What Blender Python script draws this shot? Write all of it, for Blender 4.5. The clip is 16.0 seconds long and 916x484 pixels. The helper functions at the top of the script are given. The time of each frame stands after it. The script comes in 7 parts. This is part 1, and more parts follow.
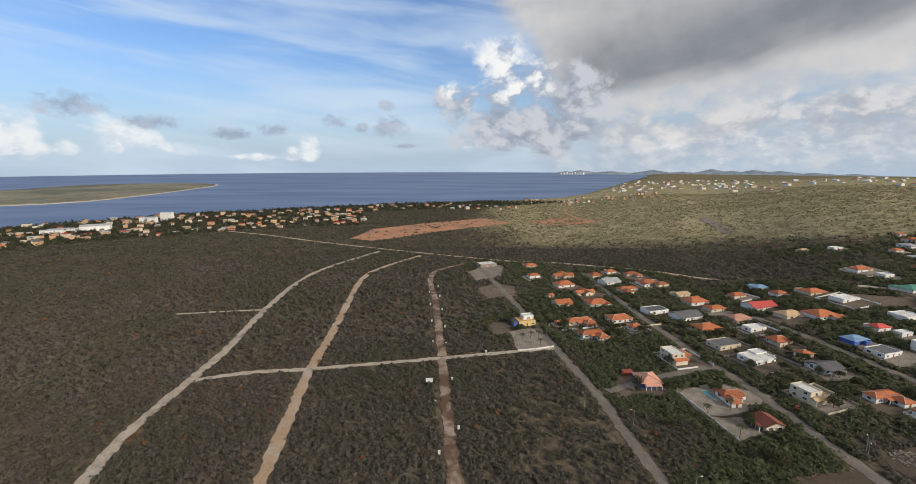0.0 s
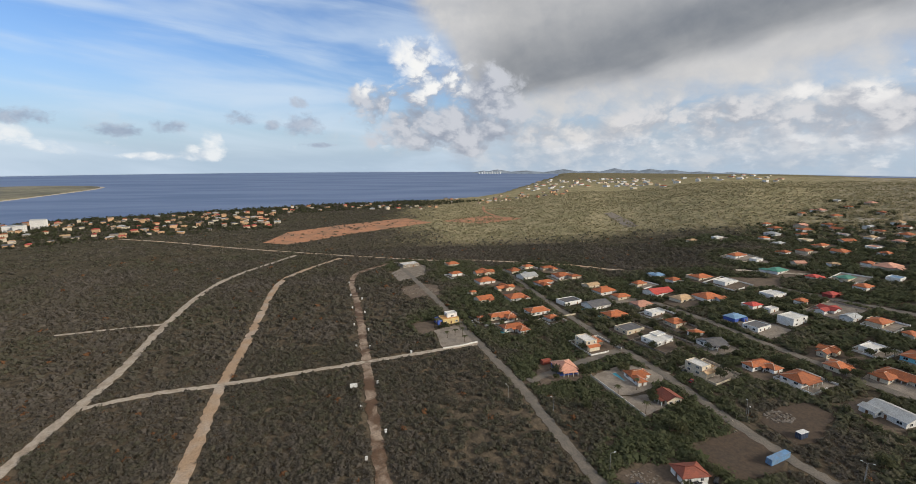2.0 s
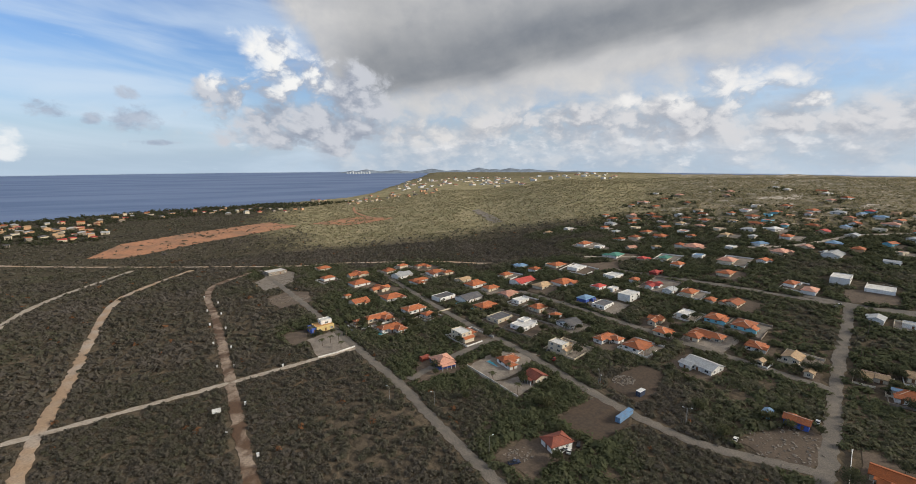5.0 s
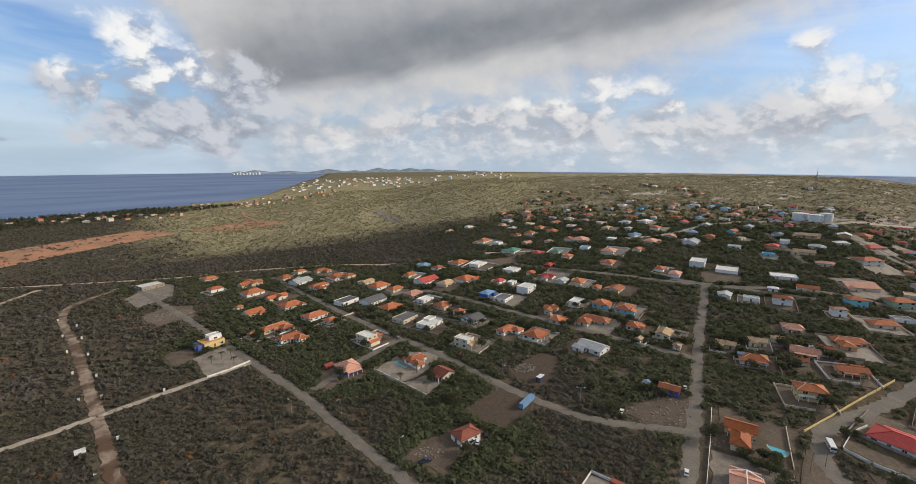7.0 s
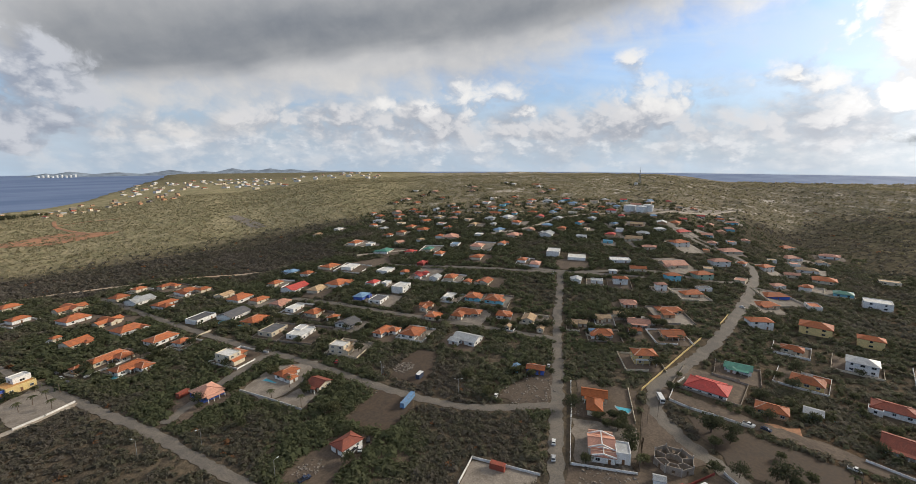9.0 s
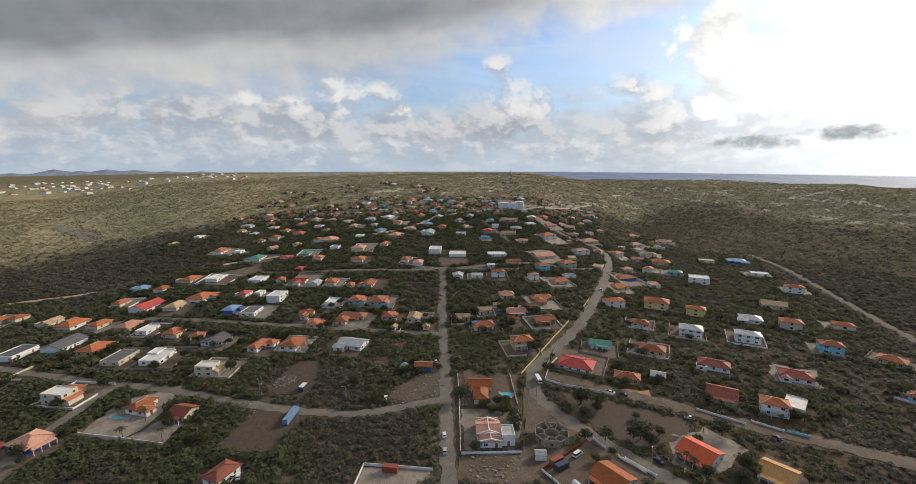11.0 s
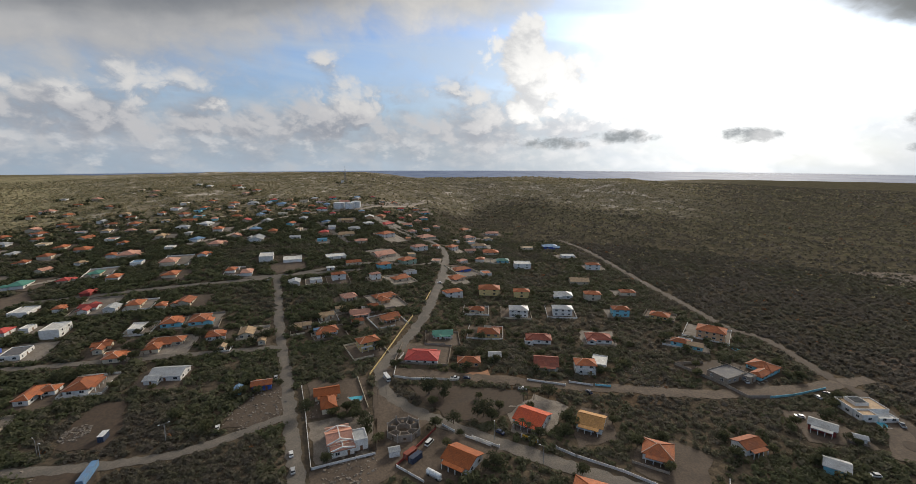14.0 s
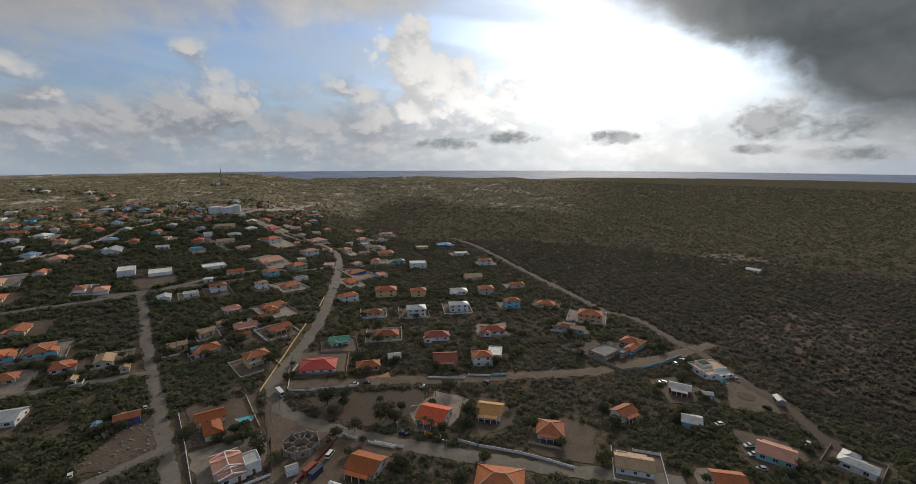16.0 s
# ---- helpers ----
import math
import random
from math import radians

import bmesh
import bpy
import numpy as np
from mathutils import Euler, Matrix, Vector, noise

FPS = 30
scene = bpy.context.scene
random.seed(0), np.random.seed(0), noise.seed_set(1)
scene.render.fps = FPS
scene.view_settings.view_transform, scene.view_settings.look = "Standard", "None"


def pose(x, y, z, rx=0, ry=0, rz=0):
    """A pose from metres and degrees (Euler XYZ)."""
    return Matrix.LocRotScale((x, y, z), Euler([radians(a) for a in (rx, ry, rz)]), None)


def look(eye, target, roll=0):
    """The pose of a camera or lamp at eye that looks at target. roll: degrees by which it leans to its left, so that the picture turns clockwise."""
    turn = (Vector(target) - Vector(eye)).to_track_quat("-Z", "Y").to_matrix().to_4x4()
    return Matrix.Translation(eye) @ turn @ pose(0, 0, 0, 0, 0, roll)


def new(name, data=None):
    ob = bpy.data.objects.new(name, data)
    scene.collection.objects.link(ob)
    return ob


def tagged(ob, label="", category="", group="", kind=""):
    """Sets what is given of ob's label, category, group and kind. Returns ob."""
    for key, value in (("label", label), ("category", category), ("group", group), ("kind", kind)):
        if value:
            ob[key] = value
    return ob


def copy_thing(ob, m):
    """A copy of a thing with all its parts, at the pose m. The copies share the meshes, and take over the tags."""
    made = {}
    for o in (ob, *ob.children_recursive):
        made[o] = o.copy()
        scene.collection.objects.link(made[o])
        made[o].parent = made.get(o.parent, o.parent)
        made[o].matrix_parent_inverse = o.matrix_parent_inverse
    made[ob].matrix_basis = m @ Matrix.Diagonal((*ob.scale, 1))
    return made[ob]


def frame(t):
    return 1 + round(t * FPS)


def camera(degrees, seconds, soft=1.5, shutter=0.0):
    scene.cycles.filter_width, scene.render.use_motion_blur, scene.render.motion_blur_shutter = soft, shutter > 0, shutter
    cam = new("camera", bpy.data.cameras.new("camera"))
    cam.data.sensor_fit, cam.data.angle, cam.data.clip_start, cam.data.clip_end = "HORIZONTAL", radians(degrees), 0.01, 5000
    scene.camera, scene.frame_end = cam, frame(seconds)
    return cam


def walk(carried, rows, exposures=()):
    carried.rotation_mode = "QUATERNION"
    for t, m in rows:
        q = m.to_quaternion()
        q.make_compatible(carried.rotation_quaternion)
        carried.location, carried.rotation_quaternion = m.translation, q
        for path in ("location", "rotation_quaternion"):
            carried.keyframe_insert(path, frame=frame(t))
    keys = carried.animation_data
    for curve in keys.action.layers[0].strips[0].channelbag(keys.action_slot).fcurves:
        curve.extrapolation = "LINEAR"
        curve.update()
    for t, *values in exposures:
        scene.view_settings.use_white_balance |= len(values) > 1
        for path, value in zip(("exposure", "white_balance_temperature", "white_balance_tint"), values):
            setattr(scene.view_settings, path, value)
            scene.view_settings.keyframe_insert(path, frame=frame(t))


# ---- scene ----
cam = camera(91.68, 16.0, soft=0.8)
EYE = 120.0
# the drone hangs in one place and turns to its right: seconds, heading, pitch, lean
ROWS = [
    (0.0, 0.00, -10.29, -0.01),
    (0.5, -2.40, -10.31, -0.01),
    (1.0, -4.82, -10.32, -0.02),
    (1.5, -7.42, -10.32, -0.02),
    (2.0, -10.22, -10.33, -0.02),
    (2.5, -12.70, -10.33, -0.02),
    (3.0, -15.68, -10.34, -0.02),
    (3.5, -18.50, -10.34, -0.02),
    (4.0, -21.29, -10.35, -0.01),
    (6.5, -35.77, -10.35, -0.03),
    (7.0, -39.41, -10.35, -0.03),
    (7.5, -43.26, -10.35, -0.03),
    (8.0, -47.42, -10.35, -0.03),
    (8.5, -51.73, -10.36, -0.03),
    (9.0, -55.99, -10.36, -0.03),
    (11.5, -75.02, -10.39, -0.04),
    (12.0, -78.75, -10.41, -0.03),
    (12.5, -82.43, -10.42, -0.03),
    (13.0, -85.99, -10.45, -0.02),
    (13.5, -89.20, -10.47, -0.01),
    (14.0, -92.12, -10.49, -0.01),
    (14.5, -94.83, -10.50, -0.00),
    (15.0, -98.21, -10.50, 0.00),
    (15.5, -102.01, -10.50, 0.01),
    (16.0, -105.84, -10.49, 0.02),
]
EXPOSURES = [(0.0, 0.1), (9.0, 0.1), (12.5, -0.12), (14.5, -0.35), (16.0, -0.55)]
walk(cam, [(t, pose(0, 0, EYE, 90 + pitch, lean, yaw)) for t, yaw, pitch, lean in ROWS], EXPOSURES)


# ---- land form ----
# heights along bearings (degrees, left of the first heading is plus) at these distances
REACH = [0, 200, 300, 400, 500, 600, 700, 800, 1000, 1200, 1600, 2200, 2600, 3200, 5200]
PLAIN = [0, 0, 0, 0, 0, 0, 0, 1, 1, 2, 3, 3, 3, 3, 2]
SLOPE = [0, 0, 1, 3, 6, 9, 13, 16, 22, 27, 32, 33, 30, 22, 0]
RISE = [0, 0, 4, 11, 20, 30, 39, 47, 59, 66, 72, 62, 50, 34, -3]
HILL = [0, 0, 5, 16, 30, 46, 58, 65, 74, 79, 76, 55, 34, 4, -20]
NECK = [0, 0, 3, 10, 18, 27, 36, 43, 51, 57, 57, 24, -6, -12, -20]
SCARP = [0, 0, 1, 3, 5, 8, 11, 14, 27, 62, 56, 20, -6, -12, -20]
FLATS = [0, 0, 0, 0, 0, 1, 1, 2, 3, 4, 5, 6, 6, 5, 0]
LOW_SCARP = [0, 0, 1, 2, 3, 5, 7, 9, 16, 34, 30, 16, 10, 6, 0]
BEARINGS = [(-180, PLAIN), (-150, PLAIN), (-133, FLATS), (-122, LOW_SCARP), (-112, SCARP), (-94, SCARP), (-88, NECK), (-80, HILL), (-62, HILL),
            (-44, RISE), (-28, SLOPE), (-12, PLAIN), (180, PLAIN)]


def lattice(x, y, seed):
    """Smooth value noise from 0 to 1 on a unit lattice."""
    xi, yi = np.floor(x), np.floor(y)
    fx, fy = x - xi, y - yi
    fx, fy = fx * fx * (3 - 2 * fx), fy * fy * (3 - 2 * fy)

    def corner(a, b):
        s = np.sin(a * 127.1 + b * 311.7 + seed * 74.7) * 43758.5453
        return s - np.floor(s)

    low = corner(xi, yi) * (1 - fx) + corner(xi + 1, yi) * fx
    high = corner(xi, yi + 1) * (1 - fx) + corner(xi + 1, yi + 1) * fx
    return low * (1 - fy) + high * fy


def sea_level(d):
    """The sea, level all the way out."""
    return np.zeros_like(d) - 1.0


def coast(az):
    """How far off the western shore lies along a bearing."""
    return np.interp(az, [-26, -24, -22.2, -19.6, -16.3, -12.9, -7, 0, 6, 16, 25, 32, 40, 46, 60, 110],
                     [9000, 5200, 2897, 2164, 1652, 1497, 1383, 1313, 1284, 1228, 1192, 1197, 1162, 1150, 1100, 900])


def east_coast(az):
    """How far off the open eastern shore lies along a bearing."""
    return np.interp(az, [-180, -150, -135, -115, -98, -90], [3300, 3300, 3200, 2900, 2500, 2300])


def land(x, y):
    """Height of the ground."""
    x, y = np.asarray(x, float), np.asarray(y, float)
    d, az = np.hypot(x, y), np.degrees(np.arctan2(-x, y))
    knots = [b for b, _ in BEARINGS]
    each = [np.interp(d, REACH, p) for _, p in BEARINGS]
    z = np.zeros_like(d)
    for i in range(len(knots) - 1):
        s = np.clip((az - knots[i]) / (knots[i + 1] - knots[i]), 0, 1)
        s = s * s * (3 - 2 * s)
        inside = (az >= knots[i]) & (az <= knots[i + 1])
        z = np.where(inside, each[i] * (1 - s) + each[i + 1] * s, z)
    rough = np.clip((d - 450) / 500, 0, 1) * np.clip(z / 40, 0, 1)
    bumps = (lattice(x / 160, y / 160, 1) - 0.5) * 10 + (lattice(x / 60, y / 60, 2) - 0.5) * 5 + (lattice(x / 25, y / 25, 3) - 0.5) * 2
    z = z + rough * bumps * np.clip((3000 - d) / 1500, 0.15, 1)
    west = (az > -35) & (az < 120)
    shore = np.clip((coast(az) - d) / 40, -1, 1)
    sea = sea_level(d)
    z = np.where(west, np.where(shore > 0, np.maximum(z, sea + 1.0 * shore), sea - 1 + 6 * shore), z)
    shore = np.clip((east_coast(az) - d) / 120, -1, 1)
    return np.where(az < -90, np.where(shore > 0, np.maximum(z, sea + 1.0 * shore), sea - 1 + 6 * shore), z)


# ---- end of land form ----

# ---- sky and light ----
class Nodes:
    """Short hand for a node tree."""

    def __init__(self, tree, fresh=True):
        self.tree = tree
        if fresh:
            tree.nodes.clear()

    def add(self, kind, **props):
        node = self.tree.nodes.new(kind)
        for key, value in props.items():
            setattr(node, key, value)
        return node

    def link(self, a, b):
        if isinstance(a, (int, float)):
            b.default_value = a
        elif isinstance(a, tuple):
            b.default_value = a if len(a) == len(b.default_value) else (*a, 1.0)
        else:
            self.tree.links.new(a, b)

    def math(self, op, a, b=0.0, c=0.0, clamp=False):
        node = self.add("ShaderNodeMath", operation=op, use_clamp=clamp)
        for value, socket in zip((a, b, c), node.inputs):
            self.link(value, socket)
        return node.outputs[0]

    def mix(self, f, a, b, blend="MIX"):
        node = self.add("ShaderNodeMix", data_type="RGBA", blend_type=blend)
        self.link(f, node.inputs[0]), self.link(a, node.inputs[6]), self.link(b, node.inputs[7])
        return node.outputs[2]

    def span(self, value, a, b, low=0.0, high=1.0, smooth=True):
        node = self.add("ShaderNodeMapRange", interpolation_type="SMOOTHSTEP" if smooth else "LINEAR")
        for v, socket in zip((value, a, b, low, high), node.inputs):
            self.link(v, socket)
        return node.outputs[0]

    def noise(self, vector, scale, detail=4.0, rough=0.55, warp=0.0):
        node = self.add("ShaderNodeTexNoise")
        self.link(vector, node.inputs["Vector"])
        for key, v in (("Scale", scale), ("Detail", detail), ("Roughness", rough), ("Distortion", warp)):
            node.inputs[key].default_value = v
        return node.outputs["Fac"]

    def vector(self, x, y, z=0.0):
        node = self.add("ShaderNodeCombineXYZ")
        for v, socket in zip((x, y, z), node.inputs):
            self.link(v, socket)
        return node.outputs[0]


SUN_BEARING, SUN_HEIGHT = -124.0, 24.0


def make_sky():
    world = bpy.data.worlds.new("sky")
    scene.world = world
    world.use_nodes = True
    n = Nodes(world.node_tree)
    way = n.add("ShaderNodeTexCoord").outputs["Generated"]
    axes = n.add("ShaderNodeSeparateXYZ")
    n.link(way, axes.inputs[0])
    x, y, z = axes.outputs
    az = n.math("MULTIPLY", n.math("ARCTAN2", n.math("MULTIPLY", x, -1.0), y), 57.2958)
    el = n.math("MULTIPLY", n.math("ARCSINE", z), 57.2958)
    blue = n.add("ShaderNodeTexSky", sky_type="NISHITA", sun_disc=False)
    blue.sun_elevation, blue.sun_rotation = radians(SUN_HEIGHT), radians(-SUN_BEARING)
    blue.air_density, blue.dust_density, blue.ozone_density = 1.0, 1.2, 2.0
    clear = n.mix(1.0, blue.outputs[0], (0.088, 0.108, 0.140), "MULTIPLY")
    # pale haze near the horizon
    low = n.span(el, -2.0, 14.0, 0.85, 0.0)
    clear = n.mix(low, clear, (0.46, 0.58, 0.715))
    # lumps of cloud: billows over a finer break-up, flattened towards the horizon
    flat = n.math("POWER", n.math("MAXIMUM", n.math("ADD", el, 2.5), 0.1), 0.82)

    def billow(da, de):
        p = n.vector(n.math("MULTIPLY", n.math("ADD", az, da), 0.125), n.math("MULTIPLY", n.math("ADD", flat, de), 0.30), 3.1)
        fine = n.noise(p, 1.5, 8, 0.52, 0.0)
        round_ = n.add("ShaderNodeTexVoronoi", feature="SMOOTH_F1")
        round_.inputs["Scale"].default_value, round_.inputs["Smoothness"].default_value = 2.9, 0.55
        round_.inputs["Detail"].default_value, round_.inputs["Roughness"].default_value, round_.inputs["Lacunarity"].default_value = 3.0, 0.48, 2.3
        shoved = n.add("ShaderNodeVectorMath", operation="ADD")
        n.link(p, shoved.inputs[0]), n.link(n.vector(n.math("MULTIPLY", fine, 0.8), n.math("MULTIPLY", fine, 0.55)), shoved.inputs[1])
        n.link(shoved.outputs[0], round_.inputs["Vector"])
        return n.math("SUBTRACT", n.math("ADD", fine, 0.16), n.math("MULTIPLY", round_.outputs["Distance"], 0.36)), p

    lump, p = billow(0.0, 0.0)
    near_lump, _ = billow(-0.7, 0.6)
    far_lump, _ = billow(-1.8, 1.5)
    relief = n.math("ADD", n.math("MULTIPLY", n.math("SUBTRACT", lump, near_lump), 0.55), n.math("MULTIPLY", n.math("SUBTRACT", lump, far_lump), 0.6))
    stretched = n.vector(n.math("MULTIPLY", az, 0.035), n.math("ADD", n.math("MULTIPLY", el, 0.13), n.math("MULTIPLY", az, 0.016)), 5.5)
    broad = n.noise(stretched, 1.25, 4.5, 0.45, 0.3)
    # thin high veil
    s = n.vector(n.math("ADD", n.math("MULTIPLY", az, 0.035), n.math("MULTIPLY", el, 0.07)), n.math("SUBTRACT", n.math("MULTIPLY", el, 0.25), n.math("MULTIPLY", az, 0.03)), 7.7)
    veil = n.span(n.noise(s, 1.0, 5, 0.5, 0.4), 0.38, 0.70, 0.0, 0.62)
    wisp = n.span(n.noise(s, 3.2, 7, 0.6, 0.6), 0.58, 0.80, 0.0, 0.35)
    sky = n.mix(n.math("MAXIMUM", veil, wisp), clear, (0.62, 0.72, 0.83))

    def blobs(rows):
        total = None
        for a, e, ra, re in rows:
            da = n.math("DIVIDE", n.math("SUBTRACT", az, a), ra)
            de = n.math("DIVIDE", n.math("SUBTRACT", el, e), re)
            g = n.math("SUBTRACT", 1.0, n.math("ADD", n.math("MULTIPLY", da, da), n.math("MULTIPLY", de, de)))
            total = g if total is None else n.math("SMOOTH_MAX", total, g, 0.5)
        return n.math("MAXIMUM", total, -1.6)

    def edge(rows):
        """Height over a curve of bearings, in degrees."""
        curve = n.add("ShaderNodeFloatCurve")
        points = curve.mapping.curves[0].points
        rows = sorted(rows)
        while len(points) < len(rows):
            points.new(0.5, 0.5)
        for point, (a, e) in zip(points, rows):
            point.location = ((a + 180) / 360, e / 40)
        curve.mapping.update()
        n.link(n.math("DIVIDE", n.math("ADD", az, 180.0), 360.0), curve.inputs["Value"])
        return n.math("SUBTRACT", el, n.math("MULTIPLY", curve.outputs[0], 40.0))

    wild = n.math("MULTIPLY", n.math("SUBTRACT", lump, 0.33), 3.2)
    calm = n.math("MULTIPLY", wild, 0.6)
    frayed = n.math("MULTIPLY", n.math("SUBTRACT", n.noise(p, 7.0, 7, 0.6, 0.3), 0.5), 5.0)

    def lay(under, cover, dark, light, soft=0.5, gain=3.0, bias=0.5, most=1.0, torn=None, low=0.0, high=0.0):
        """A cloud over what lies behind it; from low to high its foot turns into its sunlit top."""
        alpha = n.span(n.math("ADD", cover, wild if torn is None else torn), -0.05, soft, 0.0, most)
        shade = n.math("ADD", n.math("MULTIPLY", relief, gain * 1.05), bias)
        if high > low:
            shade = n.math("ADD", shade, n.span(el, low, high, -0.38, 0.22))
        return n.mix(alpha, under, n.mix(n.span(shade, 0.0, 1.0, 0.0, 1.0), dark, light))

    # grey-blue haze and rows of small cumulus banked along the horizon
    bank = n.math("SUBTRACT", n.math("MULTIPLY", n.span(az, 4.0, -16.0), 1.3), n.math("MULTIPLY", n.math("ABSOLUTE", n.math("SUBTRACT", el, 3.0)), 0.16))
    sky = lay(sky, n.math("ADD", bank, 0.15), (0.40, 0.44, 0.51), (0.60, 0.615, 0.645), 2.0, 2.2, 0.45, 0.95, calm)
    row = n.noise(n.vector(n.math("MULTIPLY", az, 0.24), n.math("MULTIPLY", flat, 0.62), 1.7), 1.6, 6, 0.55)
    row_q = n.noise(n.vector(n.math("MULTIPLY", n.math("ADD", az, -0.4), 0.24), n.math("MULTIPLY", n.math("ADD", flat, 0.4), 0.62), 1.7), 1.6, 6, 0.55)
    puffs = n.math("SUBTRACT", n.math("MULTIPLY", n.span(az, -12.0, -22.0), 0.75), n.math("MULTIPLY", n.math("ABSOLUTE", n.math("SUBTRACT", el, 1.8)), 0.34))
    alpha = n.span(n.math("ADD", puffs, n.math("MULTIPLY", n.math("SUBTRACT", row, 0.55), 4.0)), 0.0, 1.1, 0.0, 0.62)
    sky = n.mix(alpha, sky, n.mix(n.math("ADD", n.math("MULTIPLY", n.math("SUBTRACT", row, row_q), 5.0), 0.5, clamp=True), (0.47, 0.50, 0.56), (0.80, 0.80, 0.81)))
    # fair-weather heads over the sea
    heads = n.math("SUBTRACT", blobs([(36.4, 2.7, 4.4, 2.5), (38.0, 4.0, 1.6, 1.5), (32.7, 1.4, 3.0, 1.1), (44.4, 2.3, 3.4, 2.8), (49, 2.5, 4, 2.8), (40.8, 1.6, 1.5, 1.2), (18.5, 0.9, 3.4, 1.1), (18.2, 2.1, 1.6, 1.3), (13.0, 0.9, 0.8, 0.8), (24, 0.5, 3, 0.5)]), 0.42)
    sky = lay(sky, heads, (0.60, 0.65, 0.72), (0.82, 0.84, 0.85), 1.1, 2.6, 0.56, 0.85, None, -1.0, 3.0)
    # the great grey sheet: pale shelf along its rim, dark belly, brighter towards the sun
    sheet = edge([(-180, 14), (-156, 1.5), (-150, 2.8), (-145.5, 3.6), (-142, 6.3), (-138, 9.6), (-133, 11.8), (-120.6, 17.5), (-108, 19.5), (-98.7, 15.4), (-84.8, 14.8), (-72, 12.8), (-64, 9.6), (-48, 7.6), (-38, 6.4), (-30, 5.6), (-19, 5.0), (-13, 6.2), (-10.3, 11.3), (-5.3, 17.0), (1, 22), (60, 36), (180, 20)])
    away = n.span(az, -112.0, -140.0)
    mid = n.math("ADD", 8.0, n.math("MULTIPLY", n.math("SUBTRACT", -14.0, az), 0.165))
    belly = n.math("MULTIPLY", n.span(n.math("SUBTRACT", el, n.math("ADD", mid, n.math("MULTIPLY", n.math("SUBTRACT", broad, 0.5), 9.0))), -3.0, 1.2), n.span(az, -9.0, -17.0))
    belly = n.math("MULTIPLY", belly, n.span(n.math("SUBTRACT", el, mid), 9.0, 2.0, 0.45, 1.0))
    grain = n.math("ADD", n.math("ADD", n.math("MULTIPLY", n.math("SUBTRACT", broad, 0.5), 1.6), n.math("MULTIPLY", relief, 0.55)), 0.5, clamp=True)
    pale = n.mix(grain, (0.40, 0.42, 0.46), (0.64, 0.63, 0.62))
    dark = n.mix(grain, (0.20, 0.22, 0.252), (0.35, 0.36, 0.375))
    body = n.mix(belly, pale, dark)
    body = n.mix(n.span(az, -62.0, -96.0, 0.0, 0.85), body, n.mix(grain, (0.52, 0.52, 0.52), (0.90, 0.88, 0.85)))
    body = n.mix(away, body, n.mix(grain, (0.10, 0.118, 0.128), (0.23, 0.25, 0.26)))
    alpha = n.span(n.math("ADD", n.math("MULTIPLY", sheet, 0.26), n.math("ADD", n.math("MULTIPLY", wild, 0.34), n.math("MULTIPLY", n.math("SUBTRACT", broad, 0.5), 0.8))), -0.5, 0.9)
    sky = n.mix(alpha, sky, body)
    # lit shelf and the grey mass at the foot of the tower
    shelf = blobs([(-24, 3.4, 9, 1.9), (-38, 5.2, 9, 1.8), (-48, 6.0, 8, 1.8), (-31, 4.2, 8, 1.6)])
    sky = lay(sky, shelf, (0.46, 0.47, 0.50), (0.70, 0.68, 0.665), 1.3, 2.4, 0.5, 0.8, calm)
    foot = blobs([(-3.4, 5.4, 7.0, 3.6), (-10.5, 4.6, 9.0, 3.8), (-13.5, 7.4, 6.5, 4.0), (0.2, 7.0, 3.0, 2.2)])
    sky = lay(sky, foot, (0.30, 0.335, 0.41), (0.55, 0.57, 0.62), 0.9, 3.2, 0.5, 0.95, None, 1.0, 8.0)
    tower = n.math("SUBTRACT", blobs([(-4.9, 12.0, 3.6, 2.9), (-6.6, 9.4, 4.2, 3.6), (0.5, 8.4, 1.7, 1.2), (-3.2, 7.2, 3.2, 2.0), (-9.6, 9.4, 2.8, 2.6)]), 0.02)
    sky = lay(sky, tower, (0.40, 0.435, 0.51), (0.86, 0.86, 0.85), 1.5, 4.2, 0.52, 1.0, None, 4.0, 11.0)
    # cumulus over the village hill
    mass = blobs([(-39, 4.6, 10, 2.6), (-52, 4.4, 9, 2.6), (-64, 4.4, 8, 2.4), (-78, 4.6, 11, 3.2), (-95, 4.8, 8.5, 3.6), (-108, 4.0, 8, 3.0)])
    sky = lay(sky, mass, (0.37, 0.395, 0.45), (0.64, 0.64, 0.66), 1.4, 3.4, 0.46, 0.95, None, 1.0, 6.5)
    heads = n.math("SUBTRACT", blobs([(-59.3, 7.4, 4.8, 2.9), (-55.4, 8.9, 2.0, 1.6), (-47.3, 6.7, 2.4, 1.2), (-52.0, 6.4, 2.6, 1.2), (-75.9, 10.6, 2.7, 2.2), (-78.6, 8.0, 4.8, 2.8), (-83.2, 6.8, 4.4, 2.2), (-91.5, 8.0, 3.8, 2.4), (-96.0, 7.2, 4.2, 3.4), (-64.5, 6.0, 2.4, 1.4)]), 0.2)
    sky = lay(sky, heads, (0.43, 0.455, 0.51), (0.82, 0.81, 0.80), 1.4, 4.0, 0.50, 1.0, None, 3.0, 10.0)
